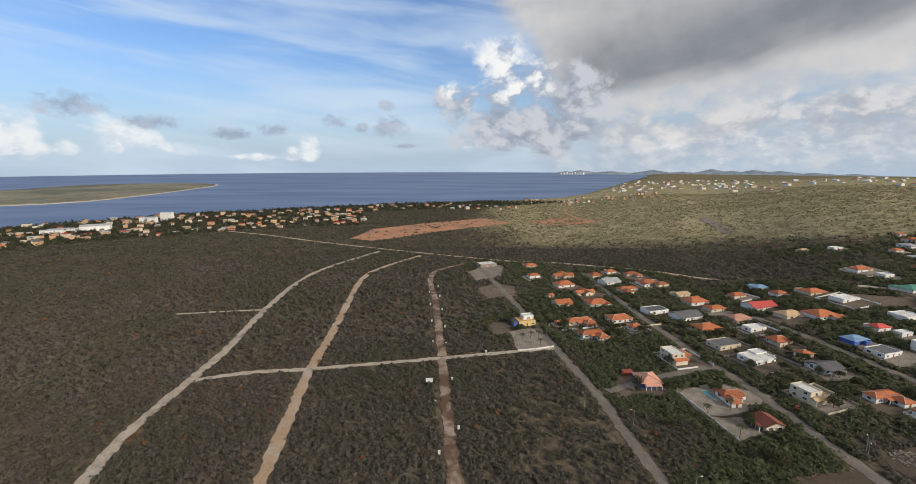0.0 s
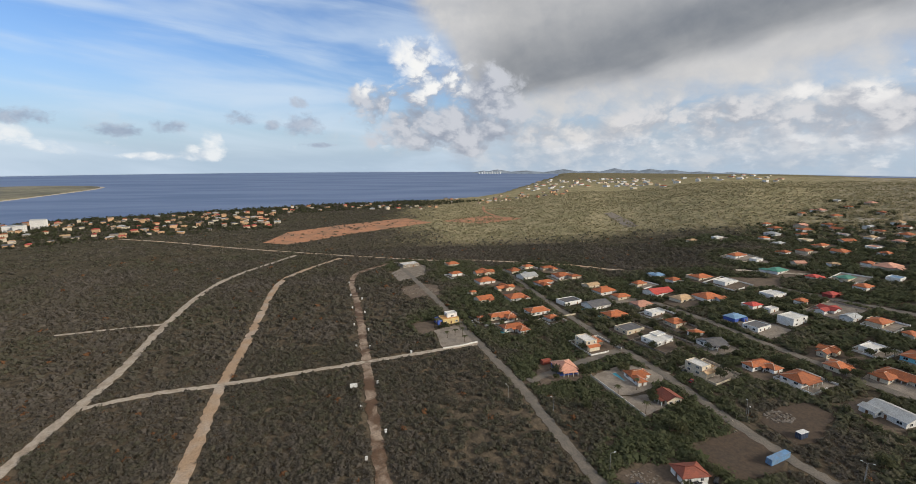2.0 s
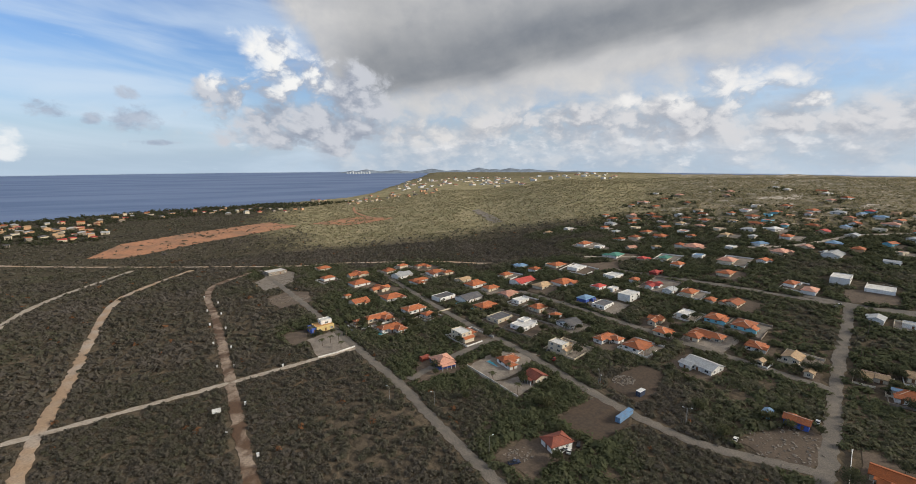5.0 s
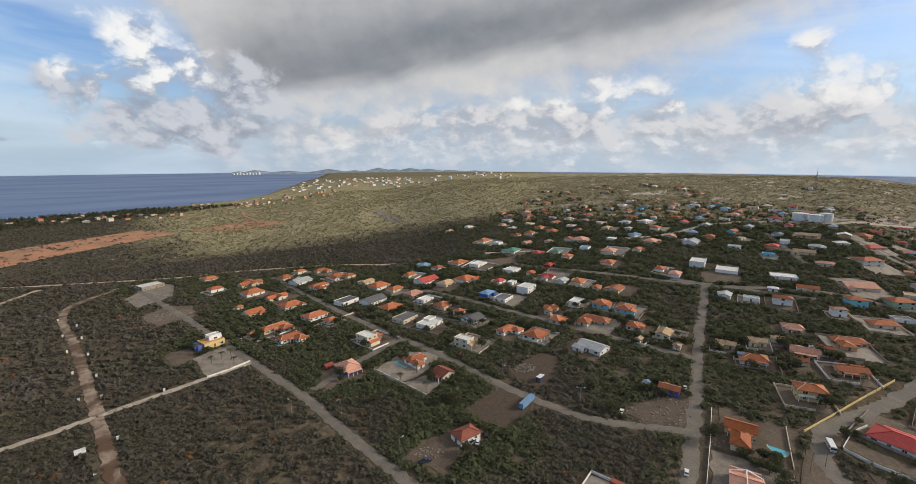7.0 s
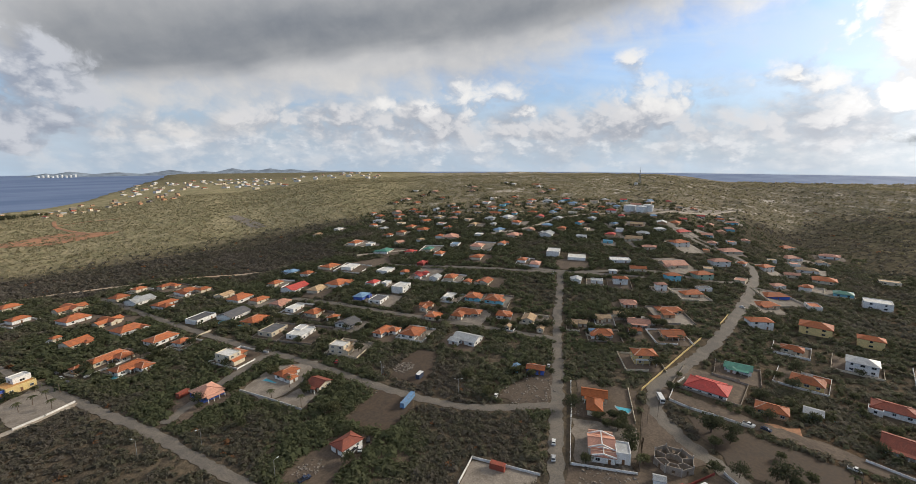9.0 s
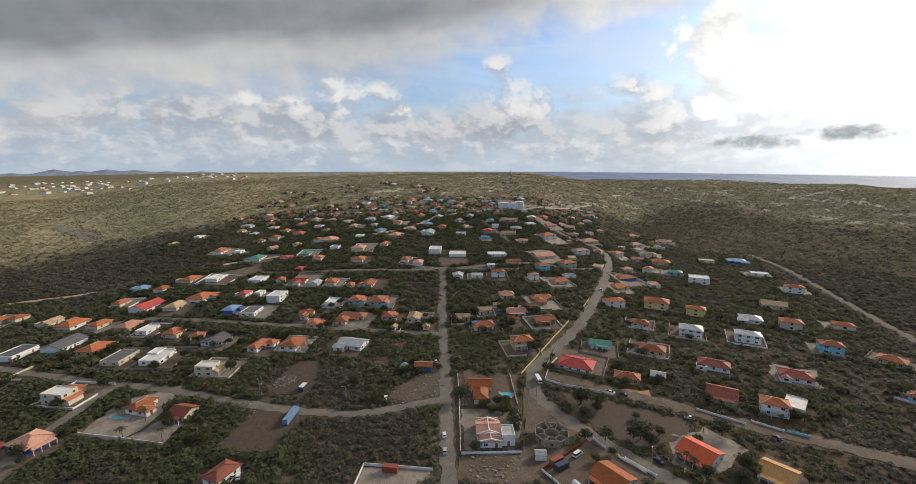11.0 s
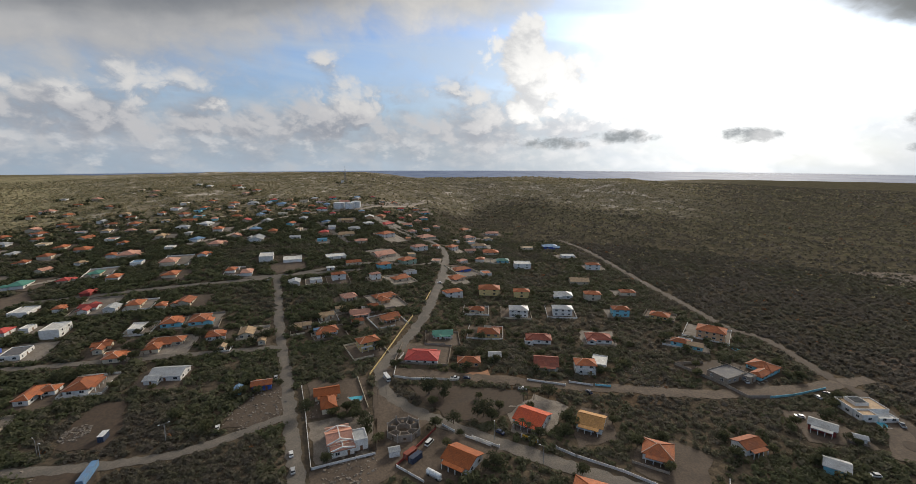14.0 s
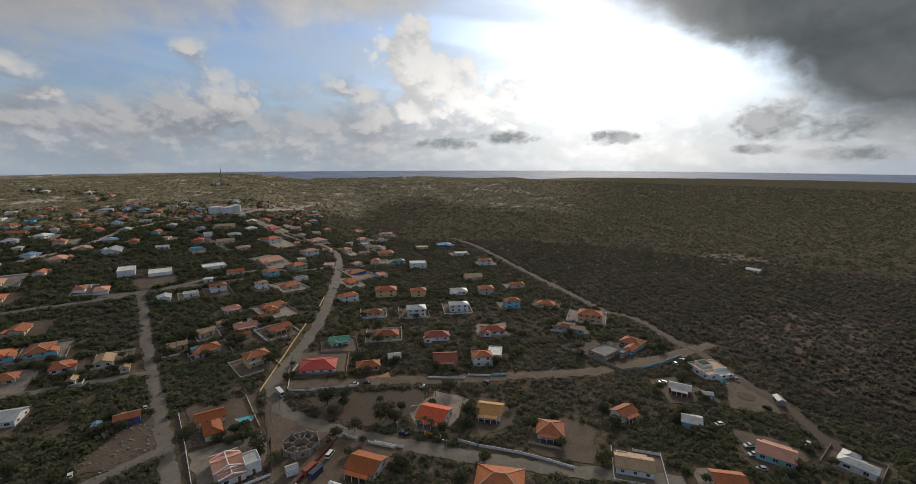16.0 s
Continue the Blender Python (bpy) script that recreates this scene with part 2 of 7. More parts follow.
    heads = blobs([(-99.9, 12.5, 4.4, 4.2), (-104.5, 9.6, 5.6, 4.0), (-101.0, 7.2, 4.0, 3.0), (-111, 7.4, 6.0, 3.4)])
    sky = lay(sky, heads, (0.66, 0.67, 0.69), (0.98, 0.97, 0.95), 0.6, 2.4, 0.62)
    # small grey scraps
    scraps = blobs([(8.3, 4.1, 2.5, 1.4), (15.1, 4.7, 2.0, 1.1), (8.8, 6.7, 1.1, 0.7), (11.8, 4.0, 1.0, 0.6), (21.9, 3.5, 2.0, 1.0), (26.4, 3.0, 2.6, 0.7), (33.5, 4.0, 3.2, 0.9), (40.0, 5.3, 3.2, 1.6), (7, 1.9, 2.4, 0.35)])
    sky = lay(sky, scraps, (0.30, 0.36, 0.47), (0.46, 0.51, 0.60), 1.2, 2.0, 0.45, 0.85, n.math("ADD", n.math("MULTIPLY", frayed, 0.5), calm))
    # the veiled sun
    da = n.math("DIVIDE", n.math("SUBTRACT", az, -123.5), 22.0)
    de = n.math("DIVIDE", n.math("SUBTRACT", el, 5.5), 10.0)
    r2 = n.math("ADD", n.math("MULTIPLY", da, da), n.math("MULTIPLY", de, de))
    glow = n.math("MULTIPLY", n.math("EXPONENT", n.math("MULTIPLY", r2, -1.2)), n.math("SUBTRACT", 1.0, n.math("MULTIPLY", n.math("MULTIPLY", alpha, away), 0.93)))
    glow = n.math("MULTIPLY", glow, n.math("ADD", 0.45, n.math("MULTIPLY", lump, 1.1)))
    sky = n.mix(glow, sky, (1.1, 1.08, 1.04), "ADD")
    wisps = blobs([(-124.3, 2.6, 4.2, 1.0), (-112, 2.6, 5, 1.0), (-140.6, 3.9, 4.6, 2.4), (-145, 3.0, 4.0, 1.6), (-139.4, 1.1, 3, 0.6), (-147, 0.6, 4, 0.9), (-104, 2.0, 6, 0.9)])
    sky = lay(sky, wisps, (0.30, 0.33, 0.35), (0.66, 0.67, 0.68), 1.1, 2.6, 0.45, 0.9, n.math("ADD", n.math("MULTIPLY", frayed, 0.4), calm))
    # below the rim of the earth: far haze
    sky = n.mix(n.span(el, -1.25, -1.6), sky, (0.22, 0.27, 0.33))
    back = n.add("ShaderNodeBackground")
    n.link(sky, back.inputs[0])
    back.inputs[1].default_value = 1.0
    n.link(back.outputs[0], n.add("ShaderNodeOutputWorld").inputs[0])
    world.cycles.sampling_method, world.cycles.sample_map_resolution = "MANUAL", 512


make_sky()
sun = new("sun", bpy.data.lights.new("sun", "SUN"))
sun.data.energy, sun.data.angle, sun.data.color = 3.7, radians(15), (1.0, 0.90, 0.76)
a, e = radians(SUN_BEARING), radians(SUN_HEIGHT)
sun.matrix_world = look((0, 0, 0), (math.sin(a) * math.cos(e), -math.cos(a) * math.cos(e), -math.sin(e)))

# ---- materials ----
def material(name, base, rough=0.8, spot=None, amount=0.5, scale=1.0, fine=None, bump=0.3, metal=0.0, vary=0.0, bump_scale=None, spec=0.3):
    """A surface with stains at one scale, grain at another, and a fine relief. vary: spread of tone from object to object."""
    mat = bpy.data.materials.new(name)
    mat.use_nodes = True
    n = Nodes(mat.node_tree)
    shader = n.add("ShaderNodeBsdfPrincipled")
    where = n.add("ShaderNodeNewGeometry").outputs["Position"]
    stains = n.noise(where, scale, 5, 0.6, 0.4)
    colour = n.mix(n.span(stains, 0.40, 0.66, 0.0, amount), base, spot or tuple(c * 0.6 for c in base))
    grain = n.noise(where, fine or scale * 9, 4, 0.65)
    colour = n.mix(0.75, colour, n.mix(n.span(grain, 0.25, 0.75), (0.55, 0.55, 0.55), (1.3, 1.3, 1.3)), "MULTIPLY")
    if vary:
        tone = n.span(n.add("ShaderNodeObjectInfo").outputs["Random"], 0.0, 1.0, 1 - vary, 1 + vary, False)
        tint = n.add("ShaderNodeCombineColor")
        for socket in tint.inputs:
            n.link(tone, socket)
        colour = n.mix(1.0, colour, tint.outputs[0], "MULTIPLY")
    n.link(colour, shader.inputs["Base Color"])
    n.link(n.span(grain, 0.2, 0.8, max(rough - 0.12, 0.02), min(rough + 0.12, 1.0)), shader.inputs["Roughness"])
    shader.inputs["Metallic"].default_value = metal
    shader.inputs["Specular IOR Level"].default_value = spec
    if bump:
        relief = n.add("ShaderNodeBump")
        relief.inputs["Strength"].default_value, relief.inputs["Distance"].default_value = bump, 0.2
        n.link(n.noise(where, bump_scale or scale * 5, 5, 0.6), relief.inputs["Height"])
        n.link(relief.outputs[0], shader.inputs["Normal"])
    n.link(shader.outputs[0], n.add("ShaderNodeOutputMaterial").inputs[0])
    return mat


def tiled_roof(name, base, spot):
    """Clay tiles: rows across the slope, faded and weathered."""
    mat = material(name, base, 0.75, spot, 0.7, 0.35, 3.0, 0.0, vary=0.22)
    n = Nodes(mat.node_tree, False)
    shader = next(o for o in n.tree.nodes if o.type == "BSDF_PRINCIPLED")
    coords = n.add("ShaderNodeTexCoord").outputs["Object"]
    rows = n.add("ShaderNodeTexWave", wave_type="BANDS", bands_direction="Z", wave_profile="SAW")
    rows.inputs["Scale"].default_value, rows.inputs["Distortion"].default_value = 1.5, 0.3
    n.link(coords, rows.inputs["Vector"])
    relief = n.add("ShaderNodeBump")
    relief.inputs["Strength"].default_value, relief.inputs["Distance"].default_value = 0.8, 0.15
    n.link(rows.outputs["Fac"], relief.inputs["Height"])
    n.link(relief.outputs[0], shader.inputs["Normal"])
    return mat


ROOFS = {
    "O": tiled_roof("orange_clay_tiles", (0.43, 0.135, 0.052), (0.27, 0.10, 0.055)),
    "O2": tiled_roof("rust_clay_tiles", (0.40, 0.115, 0.035), (0.28, 0.085, 0.03)),
    "RO": tiled_roof("coral_metal_tiles", (0.78, 0.145, 0.06), (0.62, 0.12, 0.06)),
    "YO": tiled_roof("ochre_clay_tiles", (0.55, 0.29, 0.10), (0.42, 0.22, 0.09)),
    "R": tiled_roof("red_metal_tiles", (0.48, 0.075, 0.06), (0.36, 0.07, 0.06)),
    "RB": tiled_roof("brown_red_tiles", (0.30, 0.088, 0.055), (0.20, 0.07, 0.05)),
    "S": tiled_roof("faded_salmon_tiles", (0.54, 0.27, 0.19), (0.40, 0.22, 0.16)),
    "T": tiled_roof("sand_tiles", (0.48, 0.33, 0.19), (0.34, 0.23, 0.14)),
    "G": material("grey_sheet_roof", (0.42, 0.43, 0.43), 0.5, (0.26, 0.26, 0.25), 0.6, 0.3, vary=0.15),
    "K": material("dark_bitumen_roof", (0.10, 0.10, 0.11), 0.8, (0.17, 0.16, 0.15), 0.6, 0.3, vary=0.2),
    "W": material("white_flat_roof", (0.66, 0.65, 0.62), 0.7, (0.46, 0.44, 0.40), 0.7, 0.3, vary=0.1),
    "B": material("blue_sheet_roof", (0.16, 0.27, 0.40), 0.5, (0.10, 0.18, 0.28), 0.6, 0.3, vary=0.2),
    "N": material("green_sheet_roof", (0.07, 0.23, 0.17), 0.5, (0.05, 0.15, 0.12), 0.6, 0.3, vary=0.2),
}
WALLS = {
    "white": material("white_plaster", (0.74, 0.73, 0.70), 0.85, (0.52, 0.49, 0.44), 0.5, 0.5, vary=0.08),
    "cream": material("cream_plaster", (0.62, 0.54, 0.41), 0.85, (0.44, 0.38, 0.29), 0.5, 0.5, vary=0.12),
    "yellow": material("yellow_plaster", (0.66, 0.50, 0.22), 0.85, (0.48, 0.36, 0.18), 0.5, 0.5, vary=0.1),
    "tan": material("tan_plaster", (0.56, 0.35, 0.20), 0.85, (0.40, 0.26, 0.16), 0.5, 0.5, vary=0.1),
    "blue": material("blue_plaster", (0.07, 0.13, 0.46), 0.8, (0.06, 0.10, 0.30), 0.5, 0.5),
    "cyan": material("turquoise_plaster", (0.22, 0.52, 0.62), 0.8, (0.16, 0.38, 0.46), 0.5, 0.5, vary=0.1),
    "green": material("sage_plaster", (0.36, 0.46, 0.36), 0.85, (0.26, 0.33, 0.26), 0.5, 0.5),
    "red": material("oxblood_plaster", (0.28, 0.06, 0.05), 0.85, (0.20, 0.05, 0.04), 0.5, 0.5),
    "grey": material("bare_concrete_block", (0.31, 0.265, 0.215), 0.9, (0.19, 0.16, 0.13), 0.6, 0.6),
}
TRIM = material("white_painted_wood", (0.72, 0.72, 0.70), 0.5, scale=0.8, bump=0.05)
GLASS = material("dark_window_glass", (0.03, 0.035, 0.04), 0.1, (0.05, 0.05, 0.05), 0.3, 0.5, bump=0.0, spec=0.6)
DOOR = material("brown_wooden_door", (0.20, 0.10, 0.05), 0.6, scale=1.5, vary=0.3)
CAP = material("pale_ridge_mortar", (0.58, 0.40, 0.30), 0.85, scale=0.7)
GRIT = material("caliche_road_dirt", (0.40, 0.345, 0.28), 0.95, (0.27, 0.215, 0.16), 0.75, 0.16, 1.6, 0.5)
RUST_GRIT = material("ochre_road_dirt", (0.36, 0.25, 0.16), 0.95, (0.40, 0.34, 0.28), 0.8, 0.05, 1.6, 0.5)
MUD = material("red_brown_road_earth", (0.105, 0.062, 0.037), 0.85, (0.34, 0.265, 0.20), 0.9, 0.085, 1.4, 0.5)
TAR = material("worn_grey_asphalt", (0.138, 0.122, 0.104), 0.9, (0.188, 0.162, 0.132), 0.8, 0.13, 1.8, 0.3)
MUD2 = material("brown_mud_lot", (0.078, 0.055, 0.038), 0.9, (0.066, 0.050, 0.037), 0.7, 0.08, 0.7, 0.4)
BARE = material("bare_tan_earth", (0.128, 0.096, 0.070), 0.95, (0.080, 0.060, 0.045), 0.75, 0.1, 1.0, 0.5, vary=0.15)
RED_EARTH = material("red_bare_earth", (0.42, 0.20, 0.105), 0.95, (0.25, 0.15, 0.09), 0.8, 0.03, 0.4, 0.5)
YARD = material("pale_yard_gravel", (0.25, 0.215, 0.178), 0.95, (0.15, 0.125, 0.10), 0.7, 0.2, 1.8, 0.4, vary=0.18)
POOL = material("pool_water", (0.10, 0.42, 0.52), 0.35, (0.08, 0.34, 0.45), 0.4, 0.6, bump=0.05, spec=0.08)
BLUE_STEEL = material("faded_blue_steel", (0.15, 0.29, 0.48), 0.55, (0.22, 0.18, 0.15), 0.4, 0.5, metal=0.1)
RED_STEEL = material("rusty_red_steel", (0.30, 0.07, 0.045), 0.7, (0.18, 0.07, 0.04), 0.6, 0.6)
NAVY_STEEL = material("dark_navy_steel", (0.045, 0.06, 0.10), 0.6, scale=0.6)
CONCRETE = material("grey_concrete", (0.38, 0.36, 0.33), 0.9, (0.26, 0.24, 0.22), 0.6, 0.5)
TANK_STEEL = material("white_tank_steel", (0.68, 0.70, 0.70), 0.5, (0.50, 0.50, 0.48), 0.5, 0.1, metal=0.1)
RUBBER = material("tyre_rubber", (0.02, 0.02, 0.02), 0.8, scale=2.0, bump=0.0)
POLE = material("galvanised_pole", (0.34, 0.34, 0.33), 0.6, scale=1.0, metal=0.4, bump=0.0)
TIMBER = material("grey_weathered_timber", (0.22, 0.17, 0.13), 0.85, scale=1.0)
BARK = material("dry_bark", (0.16, 0.12, 0.09), 0.9, scale=1.2)
CAR_PAINT = {k: material(k + "_car_paint", c, 0.25, scale=1.0, bump=0.0, spec=0.5, amount=0.2) for k, c in
             (("white", (0.72, 0.72, 0.70)), ("silver", (0.42, 0.43, 0.44)), ("navy", (0.03, 0.045, 0.09)), ("red", (0.35, 0.03, 0.03)), ("black", (0.02, 0.02, 0.022)))}


def foliage(name, tones, rough=0.85):
    """Leaves and twigs whose tone runs along the mesh's own tint from plant to plant."""
    mat = bpy.data.materials.new(name)
    mat.use_nodes = True
    n = Nodes(mat.node_tree)
    shader = n.add("ShaderNodeBsdfPrincipled")
    tint = n.add("ShaderNodeAttribute", attribute_name="tint").outputs["Fac"]
    ramp = n.add("ShaderNodeValToRGB")
    while len(ramp.color_ramp.elements) < len(tones):
        ramp.color_ramp.elements.new(0.5)
    for i, (stop, tone) in enumerate(zip(ramp.color_ramp.elements, tones)):
        stop.position, stop.color = i / (len(tones) - 1), (*tone, 1)
    n.link(tint, ramp.inputs[0])
    where = n.add("ShaderNodeNewGeometry").outputs["Position"]
    colour = n.mix(0.8, ramp.outputs[0], n.mix(n.span(n.noise(where, 1.3, 4, 0.6), 0.3, 0.7), (0.8, 0.8, 0.8), (1.18, 1.16, 1.12)), "MULTIPLY")
    n.link(colour, shader.inputs["Base Color"])
    shader.inputs["Roughness"].default_value, shader.inputs["Specular IOR Level"].default_value = rough, 0.1
    # leaves lie every way in a spray: on the whole they face up
    blend = n.add("ShaderNodeMix", data_type="VECTOR")
    blend.inputs[0].default_value = 0.55
    n.link(n.add("ShaderNodeNewGeometry").outputs["Normal"], blend.inputs[4])
    blend.inputs[5].default_value = (0, 0, 1)
    facing = n.add("ShaderNodeVectorMath", operation="NORMALIZE")
    n.link(blend.outputs[1], facing.inputs[0])
    n.link(facing.outputs[0], shader.inputs["Normal"])
    # thin leaves let some light through
    through_leaf = n.add("ShaderNodeBsdfTranslucent")
    n.link(colour, through_leaf.inputs[0])
    both = n.add("ShaderNodeMixShader")
    both.inputs[0].default_value = 0.42
    n.link(shader.outputs[0], both.inputs[1])
    n.link(through_leaf.outputs[0], both.inputs[2])
    n.link(both.outputs[0], n.add("ShaderNodeOutputMaterial").inputs[0])
    return mat


SCRUB = foliage("thorn_scrub", [(0.181, 0.161, 0.143), (0.158, 0.138, 0.117), (0.136, 0.122, 0.097), (0.124, 0.118, 0.085), (0.122, 0.124, 0.078), (0.246, 0.123, 0.064)])
# paler tones of the open growth take in the sun falling on it
SAGE = foliage("sunlit_grass_scrub", [(0.36, 0.305, 0.20), (0.32, 0.28, 0.17), (0.275, 0.25, 0.148), (0.21, 0.20, 0.118)])
GROVE = foliage("village_thicket", [(0.228, 0.192, 0.166), (0.196, 0.169, 0.137), (0.162, 0.148, 0.107), (0.128, 0.130, 0.080), (0.107, 0.121, 0.064)])
LEAF = foliage("garden_leaves", [(0.058, 0.064, 0.040), (0.080, 0.087, 0.048), (0.108, 0.112, 0.060), (0.150, 0.143, 0.074)])


def ground_material():
    mat = bpy.data.materials.new("dry_scrub_ground")
    mat.use_nodes = True
    n = Nodes(mat.node_tree)
    shader = n.add("ShaderNodeBsdfPrincipled")
    where = n.add("ShaderNodeNewGeometry").outputs["Position"]
    wide, patch, fine = n.noise(where, 0.006, 5, 0.6), n.noise(where, 0.035, 6, 0.62, 0.5), n.noise(where, 0.35, 5, 0.65)
    soil = n.mix(n.span(patch, 0.38, 0.68), (0.108, 0.086, 0.066), (0.142, 0.110, 0.079))
    soil = n.mix(n.span(wide, 0.54, 0.74, 0.0, 0.7), soil, (0.165, 0.100, 0.058))
    soil = n.mix(0.8, soil, n.mix(n.span(fine, 0.3, 0.7), (0.6, 0.6, 0.6), (1.25, 1.2, 1.15)), "MULTIPLY")
    # far plants, too small to stand alone
    cells = n.add("ShaderNodeTexVoronoi")
    cells.inputs["Scale"].default_value = 0.16
    n.link(where, cells.inputs["Vector"])
    clump = n.span(cells.outputs["Distance"], 0.25, 0.75)
    # the dark tones include the shade that bushes cast among themselves
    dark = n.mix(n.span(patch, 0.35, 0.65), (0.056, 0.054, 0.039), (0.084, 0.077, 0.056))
    # sunlight on the far plain is put into this lighter grass colour
    sunlit_gold = n.mix(n.span(patch, 0.35, 0.65), (0.24, 0.22, 0.125), (0.36, 0.31, 0.19))
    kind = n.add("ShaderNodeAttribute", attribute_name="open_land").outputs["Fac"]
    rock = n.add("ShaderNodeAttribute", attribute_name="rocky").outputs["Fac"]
    plant = n.mix(kind, dark, sunlit_gold)
    # dry stony slopes, their colour lightened further for the sun on the hill
    plant = n.mix(n.math("MULTIPLY", rock, 0.85), plant, n.mix(n.span(patch, 0.35, 0.65), (0.17, 0.155, 0.108), (0.28, 0.24, 0.175)))
    cover = n.add("ShaderNodeAttribute", attribute_name="cover").outputs["Fac"]
    full = n.math("MULTIPLY", cover, n.span(n.math("ADD", clump, n.math("MULTIPLY", n.math("SUBTRACT", fine, 0.5), 0.9)), 0.95, 0.35, 0.8, 1.0))
    colour = n.mix(full, soil, plant)
    chalk = n.math("MULTIPLY", rock, n.span(n.noise(where, 0.028, 7, 0.68, 0.8), 0.53, 0.66))
    colour = n.mix(chalk, colour, (0.52, 0.46, 0.39))
    n.link(colour, shader.inputs["Base Color"])
    shader.inputs["Roughness"].default_value, shader.inputs["Specular IOR Level"].default_value = 1.0, 0.0
    relief = n.add("ShaderNodeBump")
    relief.inputs["Strength"].default_value, relief.inputs["Distance"].default_value = 0.7, 1.2
    n.link(n.math("ADD", fine, n.math("MULTIPLY", clump, -0.8)), relief.inputs["Height"])
    n.link(relief.outputs[0], shader.inputs["Normal"])
    n.link(shader.outputs[0], n.add("ShaderNodeOutputMaterial").inputs[0])
    return mat


def sea_material():
    mat = bpy.data.materials.new("open_sea")
    mat.use_nodes = True
    n = Nodes(mat.node_tree)
    shader = n.add("ShaderNodeBsdfPrincipled")
    where = n.add("ShaderNodeNewGeometry").outputs["Position"]
    stretch = n.add("ShaderNodeMapping")
    stretch.inputs["Scale"].default_value, stretch.inputs["Rotation"].default_value = (0.25, 1.0, 1.0), (0, 0, 0.5)
    n.link(where, stretch.inputs["Vector"])
    swell = n.noise(stretch.outputs[0], 0.006, 5, 0.6, 0.3)
    n.link(n.mix(n.span(swell, 0.35, 0.65), (0.10, 0.15, 0.265), (0.15, 0.205, 0.33)), shader.inputs["Base Color"])
    shader.inputs["Roughness"].default_value, shader.inputs["Specular IOR Level"].default_value = 0.75, 0.18
    relief = n.add("ShaderNodeBump")
    relief.inputs["Strength"].default_value, relief.inputs["Distance"].default_value = 0.5, 1.5
    n.link(n.noise(where, 0.08, 5, 0.6), relief.inputs["Height"])
    n.link(relief.outputs[0], shader.inputs["Normal"])
    n.link(shader.outputs[0], n.add("ShaderNodeOutputMaterial").inputs[0])
    return mat


# ---- shapes ----
class Shape:
    """Gathers corners and faces for one mesh."""

    def __init__(self):
        self.v, self.f = [], []

    def add(self, corners, faces):
        k = len(self.v)
        self.v += [tuple(c) for c in corners]
        self.f += [tuple(k + i for i in face) for face in faces]
        return self

    def box(self, x0, y0, z0, x1, y1, z1):
        return self.add([(x, y, z) for z in (z0, z1) for y in (y0, y1) for x in (x0, x1)],
                        [(0, 2, 3, 1), (4, 5, 7, 6), (0, 1, 5, 4), (2, 6, 7, 3), (0, 4, 6, 2), (1, 3, 7, 5)])

    def tube(self, x, y, z0, z1, r0, r1, sides=8, dx=0.0, dy=0.0):
        ring = [(math.cos(2 * math.pi * i / sides), math.sin(2 * math.pi * i / sides)) for i in range(sides)]
        corners = [(x + r0 * c, y + r0 * s, z0) for c, s in ring] + [(x + dx + r1 * c, y + dy + r1 * s, z1) for c, s in ring]
        faces = [(i, (i + 1) % sides, sides + (i + 1) % sides, sides + i) for i in range(sides)]
        return self.add(corners, faces + [tuple(range(sides - 1, -1, -1)), tuple(range(sides, 2 * sides))])

    def beam(self, a, b, w):
        """A square bar from a to b."""
        a, b = Vector(a), Vector(b)
        side = (b - a).cross(Vector((0, 0, 1)))
        side = (side if side.length > 1e-6 else Vector((1, 0, 0))).normalized() * w / 2
        up = (b - a).cross(side).normalized() * w / 2
        ends = [p + s * side + u * up for p in (a, b) for s, u in ((-1, -1), (1, -1), (1, 1), (-1, 1))]
        return self.add(ends, [(0, 1, 2, 3), (7, 6, 5, 4), (0, 4, 5, 1), (1, 5, 6, 2), (2, 6, 7, 3), (3, 7, 4, 0)])

    def mesh(self, name, mat):
        me = bpy.data.meshes.new(name)
        me.from_pydata(self.v, [], self.f)
        me.materials.append(mat)
        return me


def part(name, shape, mat, parent=None, label="", at=None):
    """Links a shape (or a mesh that several share) as one object under a thing or a part."""
    ob = new(name, shape if mat is None else shape.mesh(name, mat))
    ob.parent = parent
    if at is not None:
        ob.matrix_basis = at
    return tagged(ob, label)


def thing(name, at, label, category, group="", kind=""):
    ob = new(name)
    ob.matrix_basis = at
    return tagged(ob, label, category, group, kind)


def level(x, y):
    return float(land(x, y))


# ---- what stands where, so that no bush grows on a road or in a house ----
CELL, X0, Y0, NX, NY = 1.5, -700.0, -420.0, 1200, 1100
taken = np.zeros((NX, NY), np.uint8)


def clear_line(points, width):
    for (xa, ya), (xb, yb) in zip(points, points[1:]):
        steps = int(math.hypot(xb - xa, yb - ya) / 1.0) + 1
        for i in range(steps + 1):
            clear_disc(xa + (xb - xa) * i / steps, ya + (yb - ya) * i / steps, width / 2)


